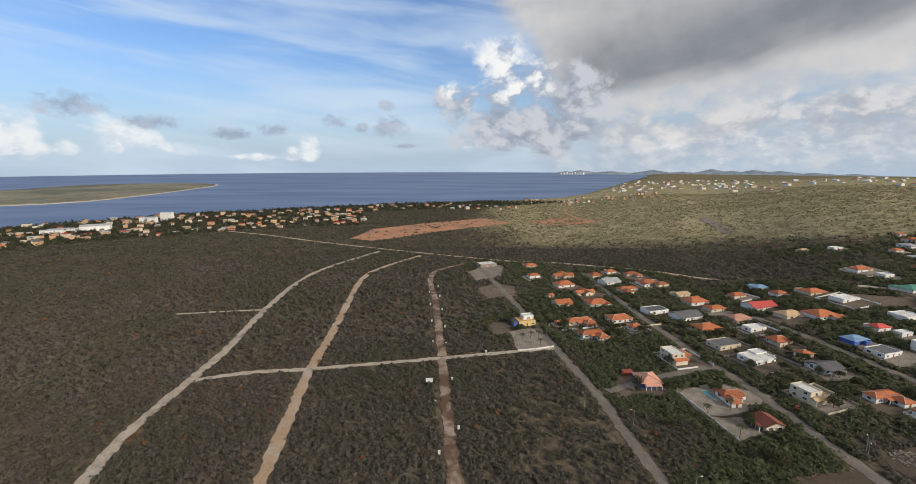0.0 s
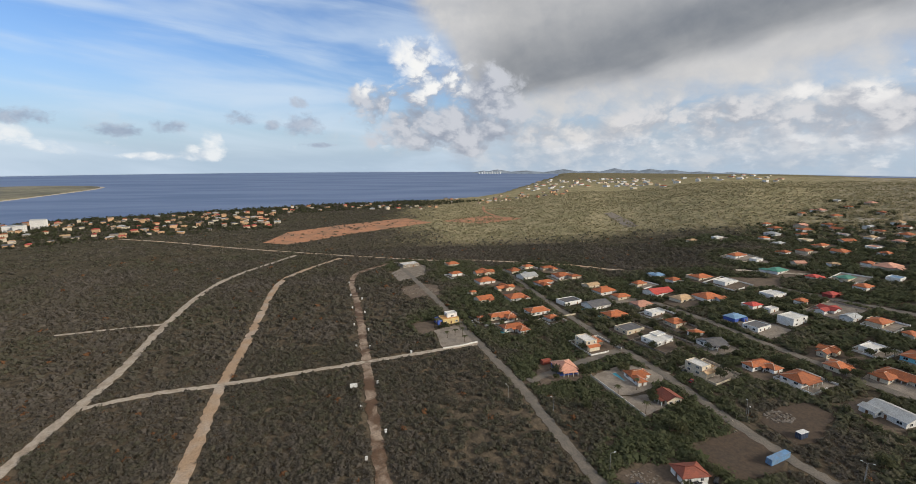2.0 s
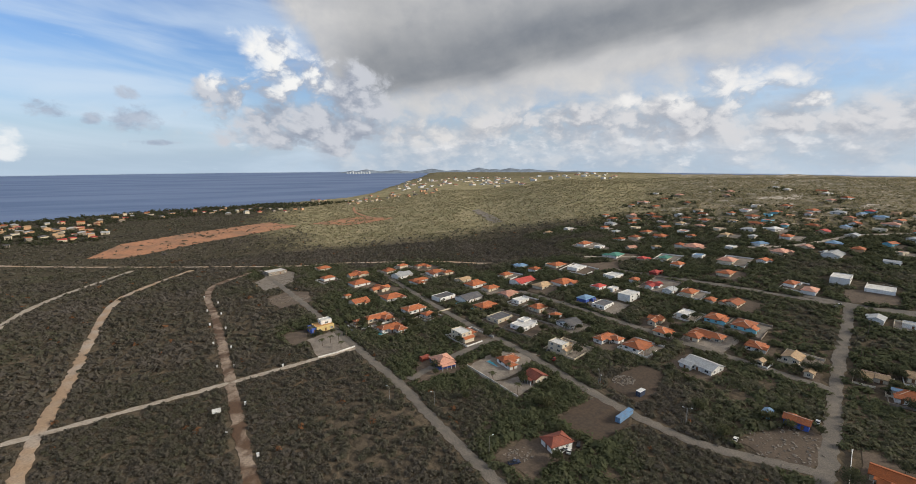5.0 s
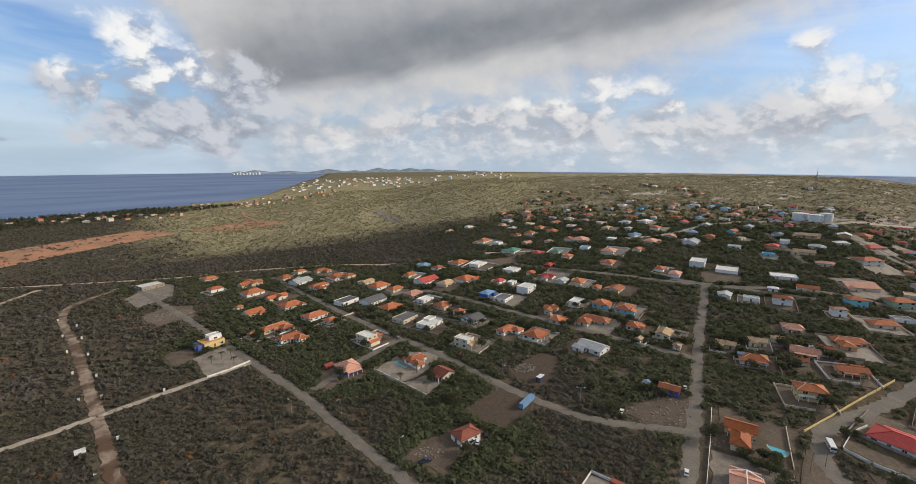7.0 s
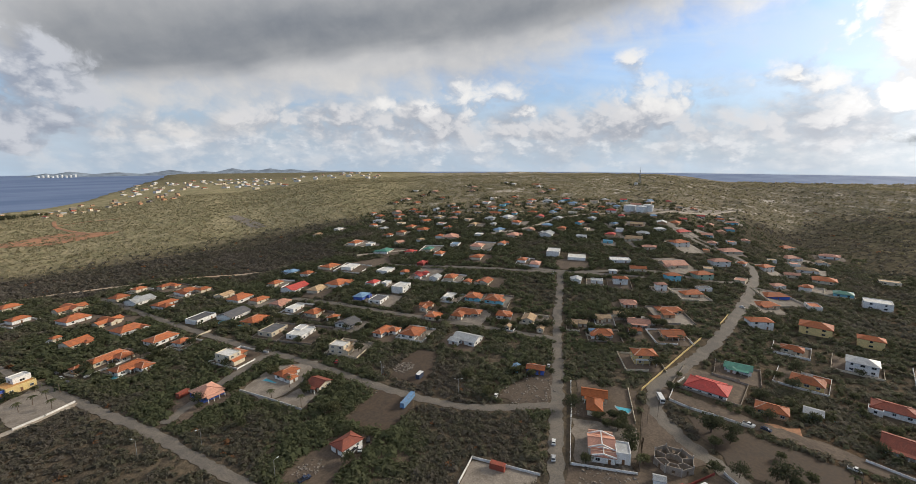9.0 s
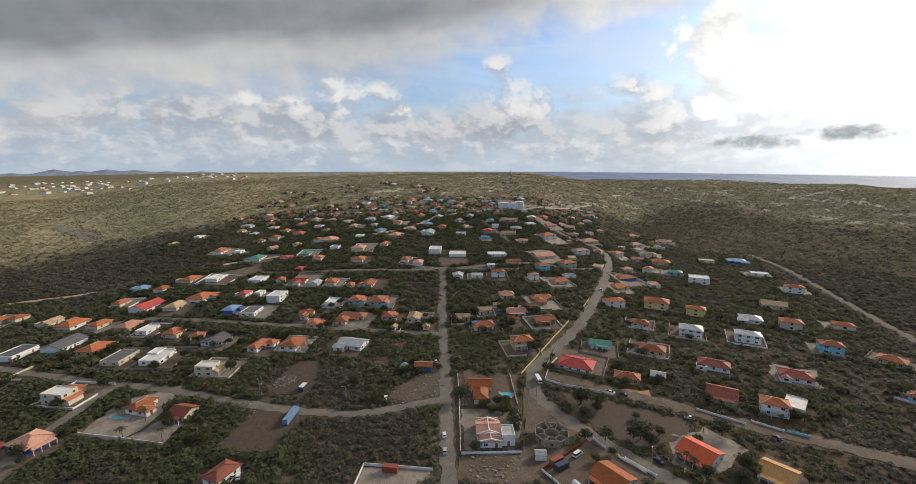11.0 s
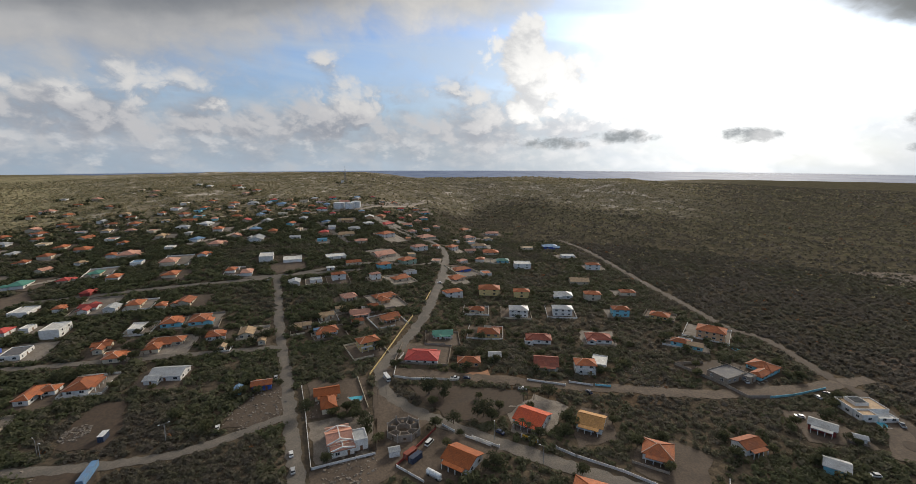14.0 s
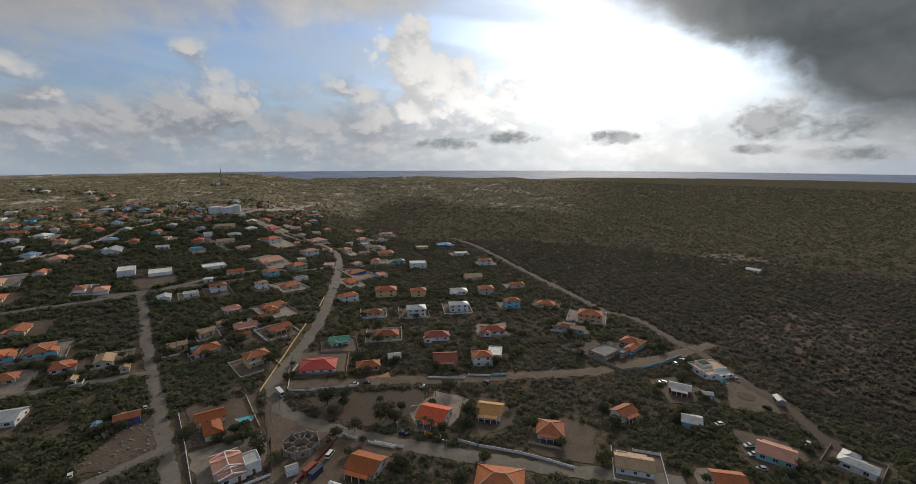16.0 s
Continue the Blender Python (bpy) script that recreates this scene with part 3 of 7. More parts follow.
def clear_disc(x, y, r, code=1):
    i0, i1 = int((x - r - X0) / CELL), int((x + r - X0) / CELL) + 1
    j0, j1 = int((y - r - Y0) / CELL), int((y + r - Y0) / CELL) + 1
    if i0 < 0 or j0 < 0 or i1 >= NX or j1 >= NY:
        return
    gx, gy = np.meshgrid(X0 + (np.arange(i0, i1) + 0.5) * CELL, Y0 + (np.arange(j0, j1) + 0.5) * CELL, indexing="ij")
    taken[i0:i1, j0:j1] |= np.where((gx - x) ** 2 + (gy - y) ** 2 < r * r, code, 0).astype(np.uint8)


def clear_area(corners):
    """Inside of a polygon."""
    xs, ys = [c[0] for c in corners], [c[1] for c in corners]
    i0, i1 = max(int((min(xs) - X0) / CELL), 0), min(int((max(xs) - X0) / CELL) + 1, NX)
    j0, j1 = max(int((min(ys) - Y0) / CELL), 0), min(int((max(ys) - Y0) / CELL) + 1, NY)
    if i1 <= i0 or j1 <= j0:
        return
    gx, gy = np.meshgrid(X0 + (np.arange(i0, i1) + 0.5) * CELL, Y0 + (np.arange(j0, j1) + 0.5) * CELL, indexing="ij")
    inside = np.zeros(gx.shape, bool)
    for (xa, ya), (xb, yb) in zip(corners, corners[1:] + corners[:1]):
        if ya != yb:
            inside ^= ((ya > gy) != (yb > gy)) & (gx < (xb - xa) * (gy - ya) / (yb - ya) + xa)
    taken[i0:i1, j0:j1] |= inside.astype(np.uint8)


# ---- ground, sea, roads ----
def sheet(name, radii, bearings, height, mat, marks=None):
    d, az = np.meshgrid(radii, np.radians(bearings), indexing="ij")
    x, y = -d * np.sin(az), d * np.cos(az)
    z = height(x, y)
    nr, nb = d.shape
    k = np.arange(nr * nb).reshape(nr, nb)
    faces = np.stack([k[:-1, :-1], k[:-1, 1:], k[1:, 1:], k[1:, :-1]], -1).reshape(-1, 4)
    me = bpy.data.meshes.new(name)
    me.from_pydata(np.stack([x, y, z], -1).reshape(-1, 3).tolist(), [], faces[:, ::-1].tolist())
    me.materials.append(mat)
    for key, values in (marks(x, y) if marks else {}).items():
        me.attributes.new(key, "FLOAT", "POINT").data.foreach_set("value", values.ravel().astype(np.float32))
    me.polygons.foreach_set("use_smooth", np.ones(len(faces), bool))
    return tagged(new(name, me), kind="structure")


def smooth(v, a, b):
    s = np.clip((v - a) / (b - a), 0, 1)
    return s * s * (3 - 2 * s)


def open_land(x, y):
    """Where the thorn scrub gives way to thinner, grassier growth, toned lighter as sunlit land."""
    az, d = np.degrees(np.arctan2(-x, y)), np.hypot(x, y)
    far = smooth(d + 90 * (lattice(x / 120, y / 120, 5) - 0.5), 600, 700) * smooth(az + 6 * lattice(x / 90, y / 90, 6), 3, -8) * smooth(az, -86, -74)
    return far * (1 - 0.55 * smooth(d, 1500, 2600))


def stony(x, y):
    """The dry upper slopes, toned lighter to stand for the sun on them."""
    az, d = np.degrees(np.arctan2(-x, y)), np.hypot(x, y)
    edge = 560 + 330 * smooth(az, -80, -104) + 160 * (lattice(x / 150, y / 150, 12) - 0.5)
    return smooth(az, -46, -60) * smooth(az, -128, -112) * smooth(d, edge, edge + 170)


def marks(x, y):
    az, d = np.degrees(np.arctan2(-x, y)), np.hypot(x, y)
    # the eastern plain gets a small share of the sunlit tone
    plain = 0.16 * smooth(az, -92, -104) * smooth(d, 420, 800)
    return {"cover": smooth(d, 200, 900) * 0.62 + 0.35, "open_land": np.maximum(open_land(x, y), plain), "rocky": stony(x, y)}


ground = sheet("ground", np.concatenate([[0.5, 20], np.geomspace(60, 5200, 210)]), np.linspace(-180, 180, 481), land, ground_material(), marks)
tagged(ground, "dry brown scrubland rising to low hills", "ground")
water = sheet("water", np.geomspace(600, 4990, 60), np.linspace(-180, 180, 181), lambda x, y: sea_level(np.hypot(x, y)), sea_material())
tagged(water, "blue open sea under a cloudy sky", "sea")


def resample(points, step):
    """A smooth line through points, at even steps."""
    out = []
    pts = [Vector((*p, 0)) for p in points]
    pts = [pts[0] * 2 - pts[1]] + pts + [pts[-1] * 2 - pts[-2]]
    for i in range(1, len(pts) - 2):
        p0, p1, p2, p3 = pts[i - 1:i + 3]
        count = max(int((p2 - p1).length / step), 1)
        for j in range(count):
            s = j / count
            out.append(((p1 * 2) + (p2 - p0) * s + (p0 * 2 - p1 * 5 + p2 * 4 - p3) * s * s + (p1 * 3 - p0 - p2 * 3 + p3) * s ** 3) / 2)
    return out + [pts[-2]]


def road(name, points, width, mat, label, category="road", lift=0.12, ragged=0.26):
    """A strip laid over the ground, with an uneven edge."""
    line = resample(points, 2.6)
    shape = Shape()
    rows = []
    for i, p in enumerate(line):
        ahead = (line[min(i + 1, len(line) - 1)] - line[max(i - 1, 0)]).normalized()
        side = Vector((ahead.y, -ahead.x, 0))
        w = [width / 2 * (1 + ragged * (2 * random.random() - 1)) for _ in (0, 1)]
        rows.append([p + side * s for s in (-w[0], -w[0] * 0.35, w[1] * 0.35, w[1])])
    d = lambda q: lift + 0.0006 * math.hypot(q.x, q.y)
    corners = [(q.x, q.y, level(q.x, q.y) + d(q) * (1 if j in (1, 2) else 0.7)) for r in rows for j, q in enumerate(r)]
    faces = [(4 * i + j, 4 * i + j + 1, 4 * i + j + 5, 4 * i + j + 4) for i in range(len(rows) - 1) for j in range(3)]
    shape.add(corners, faces)
    ob = part(name, shape, mat)
    tagged(ob, label, category, kind="structure")
    clear_line([(p.x, p.y) for p in line], width * 0.94)
    return ob


def patch(name, corners, mat, label, category="ground", lift=0.09, grow=True, bare=True):
    """A bare piece of land with a wavering edge, draped on the ground."""
    line = []
    for (xa, ya), (xb, yb) in zip(corners, corners[1:] + corners[:1]):
        count = max(int(math.hypot(xb - xa, yb - ya) / 5), 1)
        for i in range(count):
            k = 0.4 if not grow else 1.3
            line.append((xa + (xb - xa) * i / count + random.uniform(-k, k), ya + (yb - ya) * i / count + random.uniform(-k, k)))
    bm = bmesh.new()
    cx, cy = sum(p[0] for p in line) / len(line), sum(p[1] for p in line) / len(line)
    up = lambda x, y: level(x, y) + lift + 0.0004 * math.hypot(x, y)
    rings = [[bm.verts.new((cx + (x - cx) * s, cy + (y - cy) * s, 0)) for x, y in line] for s in (1.0, 0.66, 0.33)]
    for ring in rings:
        for v in ring:
            v.co.z = up(v.co.x, v.co.y)
    mid = bm.verts.new((cx, cy, up(cx, cy)))
    k = len(line)
    for a, b in zip(rings, rings[1:]):
        for i in range(k):
            bm.faces.new((a[i], a[(i + 1) % k], b[(i + 1) % k], b[i]))
    for i in range(k):
        bm.faces.new((rings[2][i], rings[2][(i + 1) % k], mid))
    bmesh.ops.recalc_face_normals(bm, faces=bm.faces)
    me = bpy.data.meshes.new(name)
    bm.to_mesh(me)
    bm.free()
    me.materials.append(mat)
    if bare:
        clear_area(corners)
    return tagged(new(name, me), label, category, kind="structure")

# unpaved roads cut through the scrub
road("road", [(-139, 130), (-142, 149), (-148, 179), (-149, 227), (-150, 275), (-157, 334), (-161, 424), (-150, 494), (-106, 588)], 5.6, GRIT, "pale caliche dirt road through thorn scrub")
road("road", [(-74, 130), (-75, 148), (-80, 190), (-86, 237), (-90, 309), (-99, 443), (-86, 497), (-48, 561)], 5.8, RUST_GRIT, "pale ochre dirt road through thorn scrub")
road("road", [(0, 120), (-1, 149), (-6, 205), (-10, 260), (-19, 363), (-28, 444), (-21, 484), (12, 521)], 5.6, MUD, "wet red-brown dirt road with pale patches")
road("road", [(-146, 230), (-119, 239), (-87, 243), (-51, 250), (-10, 258), (24, 265), (63, 273)], 4.2, GRIT, "narrow dirt cross road through thorn scrub")
road("road", [(-225, 338), (-191, 344), (-159, 349)], 3.5, GRIT, "faint dirt track in thorn scrub", lift=0.1)
road("road", [(-422, 769), (-296, 709), (-196, 653), (-109, 608), (-19, 565), (61, 530), (122, 517), (198, 463), (252, 416)], 5.2, RUST_GRIT, "ochre dirt road along the edge of the village")
# paved streets of the village
road("road", [(82, 108), (79, 139), (75, 182), (73, 212), (65, 264), (56, 322), (45, 389), (31, 466), (19, 527)], 5.4, TAR, "worn asphalt street with dusty edges")
road("road", [(194, 75), (169, 111), (159, 160), (154, 225), (144, 302), (138, 390), (135, 467)], 5.4, TAR, "worn asphalt village street", lift=0.13)
road("road", [(105, 40), (143, 52), (173, 64), (223, 83), (300, 114), (342, 129), (386, 146)], 6.2, TAR, "straight worn asphalt street uphill", lift=0.14)
road("road", [(119, -123), (144, -71), (157, -48), (174, -21), (195, 10), (215, 29), (238, 35), (261, 29), (322, 13), (408, 1), (494, -4), (533, 10), (569, 71)], 7.4, TAR, "curving asphalt main street uphill", lift=0.15)
road("road", [(220, 317), (234, 248), (250, 179), (267, 100)], 5.2, TAR, "worn asphalt village street", lift=0.12)
road("road", [(79, 217), (110, 231), (148, 244)], 5.5, TAR, "short asphalt side street", lift=0.11)
road("road", [(237, 33), (229, -23), (221, -55), (215, -93), (207, -140), (211, -185), (220, -237)], 8.5, BARE, "brown earth track with tyre marks", lift=0.1)
road("road", [(108, -196), (129, -203), (151, -210), (179, -211), (205, -218), (223, -216), (271, -218), (297, -204), (351, -200), (411, -193), (533, -183), (607, -166)], 6.5, MUD2, "brown dirt track along the village edge", lift=0.1, ragged=0.5)
road("road", [(386, 146), (367, 193), (345, 253), (325, 311)], 5.2, TAR, "worn asphalt village street", lift=0.12)
road("road", [(386, 146), (417, 95), (440, 35), (457, -1)], 5.2, TAR, "worn asphalt village street", lift=0.12)
# upper village lanes
road("road", [(532, 9), (540, 19), (563, 35), (577, 70), (583, 96)], 5.0, TAR, "narrow asphalt lane through the upper village", lift=0.12)
road("road", [(382, 173), (394, 132), (403, 101), (410, 77)], 5.0, TAR, "asphalt cross lane in the upper village", lift=0.12)
road("road", [(561, 157), (525, 130), (489, 103)], 5.0, TAR, "narrow lane in the upper village", lift=0.12)
road("road", [(561, 218), (588, 192), (621, 147)], 5.0, GRIT, "pale dirt lane towards the water tanks", lift=0.12)
road("road", [(623, 114), (692, 77), (827, 30)], 6.0, GRIT, "pale dirt lane below the hilltop", lift=0.12)
road("road", [(459, 261), (495, 236), (561, 218)], 5.0, GRIT, "pale dirt lane on the slope", lift=0.12)
road("road", [(331, 356), (356, 337), (374, 319)], 5.0, GRIT, "pale dirt lane on the slope", lift=0.12)
# bare lots
patch("ground_patch", [(-169, 689), (-150, 783), (-72, 851), (57, 936), (103, 859), (-44, 748), (-129, 668)], RED_EARTH, "large cleared field of red bare earth", grow=False, bare=False)


def roof_shape(kind, w, d, z, over, rise):
    """A roof over a w x d wing, with thickness; eaves at z."""
    s = Shape()
    a, b, t = w / 2 + over, d / 2 + over, 0.22
    if kind == "flat":
        s.box(-w / 2 + 0.25, -d / 2 + 0.25, z - 0.25, w / 2 - 0.25, d / 2 - 0.25, z)
        return s, []
    if w >= d:
        r = (a - b * 0.95 if kind == "hip" else a) if a > b else 0.3
        ridge = [(-max(r, 0.3), 0, z + rise), (max(r, 0.3), 0, z + rise)]
    else:
        r = b - a * 0.95 if kind == "hip" else b
        ridge = [(0, -max(r, 0.3), z + rise), (0, max(r, 0.3), z + rise)]
    eave = [(-a, -b, z), (a, -b, z), (a, b, z), (-a, b, z)]
    low = [(x, y, h - t) for x, y, h in eave]
    lowr = [(x, y, h - t) for x, y, h in ridge]
    p = eave + ridge + low + lowr
    if w >= d:
        top = [(0, 1, 5, 4), (2, 3, 4, 5)]
        ends = [(1, 2, 5), (3, 0, 4)]
    else:
        top = [(1, 2, 5, 4), (3, 0, 4, 5)]
        ends = [(0, 1, 4), (2, 3, 5)]
    under = [tuple(6 + i for i in reversed(f)) for f in top]
    rims = [(0, 6, 7, 1), (1, 7, 8, 2), (2, 8, 9, 3), (3, 9, 6, 0)]
    if kind == "hip":
        s.add(p, top + ends + under + [tuple(6 + i for i in reversed(f)) for f in ends] + rims)
        hips = [(eave[i], ridge[j]) for i, j in (((0, 0), (3, 0), (1, 1), (2, 1)) if w >= d else ((0, 0), (1, 0), (2, 1), (3, 1)))] + [(ridge[0], ridge[1])]
    else:
        open_rims = [(0, 6, 7, 1), (2, 8, 9, 3)] if w >= d else [(1, 7, 8, 2), (3, 9, 6, 0)]
        verge = [(1, 7, 11, 5), (5, 11, 8, 2), (3, 9, 10, 4), (4, 10, 6, 0)] if w >= d else [(0, 6, 10, 4), (4, 10, 7, 1), (2, 8, 11, 5), (5, 11, 9, 3)]
        s.add(p, top + under + open_rims + verge)
        hips = [(ridge[0], ridge[1])]
    return s, hips


WINDOWS = {}


def window_meshes(w, h):
    key = (round(w, 1), round(h, 1))
    if key not in WINDOWS:
        a, b = key[0] / 2, key[1] / 2
        rim = Shape()
        for box in ((-a - 0.1, -0.07, -b - 0.1, a + 0.1, 0.02, -b), (-a - 0.1, -0.07, b, a + 0.1, 0.02, b + 0.1), (-a - 0.1, -0.07, -b, -a, 0.02, b), (a, -0.07, -b, a + 0.1, 0.02, b), (-0.04, -0.05, -b, 0.04, 0.02, b)):
            rim.box(*box)
        WINDOWS[key] = (rim.mesh("window", TRIM), Shape().box(-a, -0.03, -b, a, 0.01, b).mesh("pane", GLASS), Shape().box(-a, -0.05, -b, a, 0.01, b).mesh("window", GLASS))
    return WINDOWS[key]


def set_window(parent, m, w, h, near=True):
    rim, pane, plain = window_meshes(w, h)
    ob = part("window", rim if near else plain, None, parent, at=m)
    if near:
        part("pane", pane, None, ob)


def wing(house_ob, rng, cx, cy, w, d, h, kind, roof, wall, near, base=-1.2, over=0.6, openings=True):
    """One block of a house: walls, roof, windows and a door."""
    at = Matrix.Translation((cx, cy, 0))
    rise = 0.33 * min(w, d) / 2 + 0.35
    body = Shape()
    if kind == "flat":
        body.box(-w / 2, -d / 2, base, w / 2, d / 2, h - 0.3)
        for box in ((-w / 2, -d / 2, h - 0.3, w / 2, -d / 2 + 0.25, h + 0.45), (-w / 2, d / 2 - 0.25, h - 0.3, w / 2, d / 2, h + 0.45),
                    (-w / 2, -d / 2 + 0.25, h - 0.3, -w / 2 + 0.25, d / 2 - 0.25, h + 0.45), (w / 2 - 0.25, -d / 2 + 0.25, h - 0.3, w / 2, d / 2 - 0.25, h + 0.45)):
            body.box(*box)
    else:
        body.box(-w / 2, -d / 2, base, w / 2, d / 2, h)
        if kind == "gable":
            g = (h + rise - 0.3) - (h) * 1.0
            if w >= d:
                for x in (-w / 2, w / 2 - 0.2):
                    body.add([(x, -d / 2, h), (x, d / 2, h), (x, 0, h + g * 0.9), (x + 0.2, -d / 2, h), (x + 0.2, d / 2, h), (x + 0.2, 0, h + g * 0.9)], [(0, 2, 1), (3, 4, 5), (0, 3, 5, 2), (1, 2, 5, 4)])
            else:
                for y in (-d / 2, d / 2 - 0.2):
                    body.add([(-w / 2, y, h), (w / 2, y, h), (0, y, h + g * 0.9), (-w / 2, y + 0.2, h), (w / 2, y + 0.2, h), (0, y + 0.2, h + g * 0.9)], [(0, 1, 2), (3, 5, 4), (0, 2, 5, 3), (1, 4, 5, 2)])
    part("wall", body, WALLS[wall], house_ob, at=at)
    s, hips = roof_shape(kind, w, d, h + (0.12 if kind != "flat" else 0.0), over, rise)
    top = part("roof", s, ROOFS[roof], house_ob, at=at)
    if hips and near and roof not in "GBN":
        for p, q in hips:
            part("ridge_cap", Shape().beam((p[0], p[1], p[2] + 0.03), (q[0], q[1], q[2] + 0.03), 0.28), CAP if roof in ("O", "S", "T") and rng.random() < 0.6 else ROOFS[roof], top)
    if not openings or house_ob.matrix_basis.translation.length > 820:
        return
    floors = 2 if h > 5 else 1
    for side in range(4):
        long, deep = (w, d) if side % 2 == 0 else (d, w)
        count = max(int(long / (4.2 if near else 6.5)), 1)
        turn = Matrix.Rotation(radians(90 * side), 4, "Z")
        for k in range(count):
            for level_no in range(floors):
                x = (k - (count - 1) / 2) * long / count
                z = 1.5 + 2.9 * level_no
                if side == 0 and k == count // 2 and level_no == 0:
                    part("door", Shape().box(-0.55, -0.06, 0.0, 0.55, 0.04, 2.1), DOOR, house_ob, at=at @ turn @ Matrix.Translation((x, -deep / 2 - 0.02, 0.0)))
                elif near or (side < 3 and k < 2):
                    set_window(house_ob, at @ turn @ Matrix.Translation((x, -deep / 2 - 0.01, z)), rng.choice((1.2, 1.6, 1.6, 2.0)), 1.2, near)


COLOUR_WORDS = {"O": "orange clay tile roof", "O2": "rust-orange tile roof", "RO": "bright coral-red roof", "YO": "ochre tile roof", "R": "red roof", "RB": "brown-red tile roof", "S": "faded salmon tile roof",
                "T": "sand-coloured roof", "G": "grey sheet roof", "K": "dark flat roof", "W": "white flat roof", "B": "blue sheet roof", "N": "green sheet roof"}
homes = []


def house(x, y, turn, w, style, roof, wall, near=True, deep=None, yard=True, plain=False):
    """A house of the village at (x, y)."""
    rng = random.Random(int(x * 31 + y * 17))
    w = w * 0.94
    d = deep * 0.96 if deep else w * rng.uniform(0.6, 0.8)
    h = 5.4 if style == "two" else rng.uniform(2.6, 2.9)
    ground_z = min(level(x + i * w / 2, y + j * d / 2) for i in (-1, 0, 1) for j in (-1, 0, 1)) + 0.25
    words = {"two": "two-storey house", "flat": "flat-roofed house", "terrace": "house with roof terrace", "L": "L-shaped house", "cross": "house with crossing roofs"}.get(style, "single-storey house")
    ob = thing("house", pose(x, y, ground_z, 0, 0, turn), "%s plastered %s with %s" % (wall if wall != "cyan" else "turquoise", words, COLOUR_WORDS[roof]), "house", "village houses")
    slack = max(level(x + i * w / 2, y + j * d / 2) for i in (-1, 1) for j in (-1, 1)) - ground_z
    base = -0.8 - max(slack, 0)
    if style in ("hip", "gable", "flat"):
        wing(ob, rng, 0, 0, w, d, h, style, roof, wall, near, base)
        if not plain and w > 8 and style != "flat" and rng.random() < 0.82:
            side = rng.choice((-1, 1))
            wing(ob, rng, side * w * rng.uniform(0.2, 0.42), rng.choice((-1, 1)) * d * rng.uniform(0.45, 0.6), w * rng.uniform(0.32, 0.45), d * 0.5, h - 0.35, rng.choice(("hip", "gable", "gable", "flat")), roof, wall, False, base)
    elif style == "two":
        wing(ob, rng, 0, 0, w, d, h, "flat" if roof in "WK" else "hip", roof, wall, near, base)
        if near:
            part("balcony", Shape().box(-w / 2 + 0.3, -d / 2 - 1.6, 2.85, w / 2 - 0.3, -d / 2 - 0.01, 3.05).box(-w / 2 + 0.3, -d / 2 - 1.6, 3.05, w / 2 - 0.3, -d / 2 - 1.5, 3.95), WALLS["white"], ob)
            for k in range(4):
                part("post", Shape().box(-0.12, -0.12, base, 0.12, 0.12, 2.85), TRIM, ob, at=Matrix.Translation((-w / 2 + 0.5 + k * (w - 1.0) / 3, -d / 2 - 1.45, 0)))
    elif style == "L":
        wing(ob, rng, 0, d * 0.18, w, d * 0.62, h, "hip", roof, wall, near, base)
        wing(ob, rng, -w * 0.27 if rng.random() < 0.5 else w * 0.27, -d * 0.38, w * 0.44, d * 0.72, h - 0.25, "hip", roof, wall, near, base)
    elif style == "cross":
        wing(ob, rng, 0, 0, w, d * 0.55, h, "gable", roof, wall, near, base)
        wing(ob, rng, w * 0.08, 0, w * 0.42, d * 1.02, h + 0.25, "gable", roof, wall, near, base)
    elif style == "terrace":
        wing(ob, rng, -w * 0.2, 0, w * 0.55, d, h + 2.6, "flat", "W", wall, near, base)
        wing(ob, rng, w * 0.28, d * 0.1, w * 0.42, d * 0.8, h, "hip", roof, wall, near, base)
        wing(ob, rng, -w * 0.2, -d * 0.62, w * 0.5, d * 0.3, h, "gable", roof, wall, near, base, openings=False)
    # covered porch on posts along the front
    if near and style in ("hip", "gable", "L") and w > 8 and rng.random() < 0.7:
        front, span_w = (-d / 2 if style != "L" else -d * 0.13), w * (0.8 if style != "L" else 0.4)
        off = 0 if style != "L" else w * 0.02
        part("porch_roof", Shape().add([(off - span_w / 2, front - 2.6, 2.45), (off + span_w / 2, front - 2.6, 2.45), (off + span_w / 2, front - 0.7, 2.85), (off - span_w / 2, front - 0.7, 2.85),
                                        (off - span_w / 2, front - 2.6, 2.3), (off + span_w / 2, front - 2.6, 2.3), (off + span_w / 2, front - 0.7, 2.7), (off - span_w / 2, front - 0.7, 2.7)],
                                       [(0, 1, 2, 3), (7, 6, 5, 4), (0, 4, 5, 1), (1, 5, 6, 2), (2, 6, 7, 3), (3, 7, 4, 0)]), ROOFS[roof], ob)
        for k in range(4):
            part("post", Shape().box(-0.13, -0.13, base, 0.13, 0.13, 2.32), TRIM, ob, at=Matrix.Translation((off - span_w / 2 + 0.2 + k * (span_w - 0.4) / 3, front - 2.4, 0)))
    clear_disc(x, y, max(w, d) * 0.6)
    homes.append((x, y, max(w, d), turn, near, yard))
    return ob


house(83, 498, 13, 13.7, "hip", "O", "cream", False)
house(79, 453, 18, 12.6, "hip", "O", "white", False)
house(110, 453, 12, 22.1, "cross", "O", "cream", False)
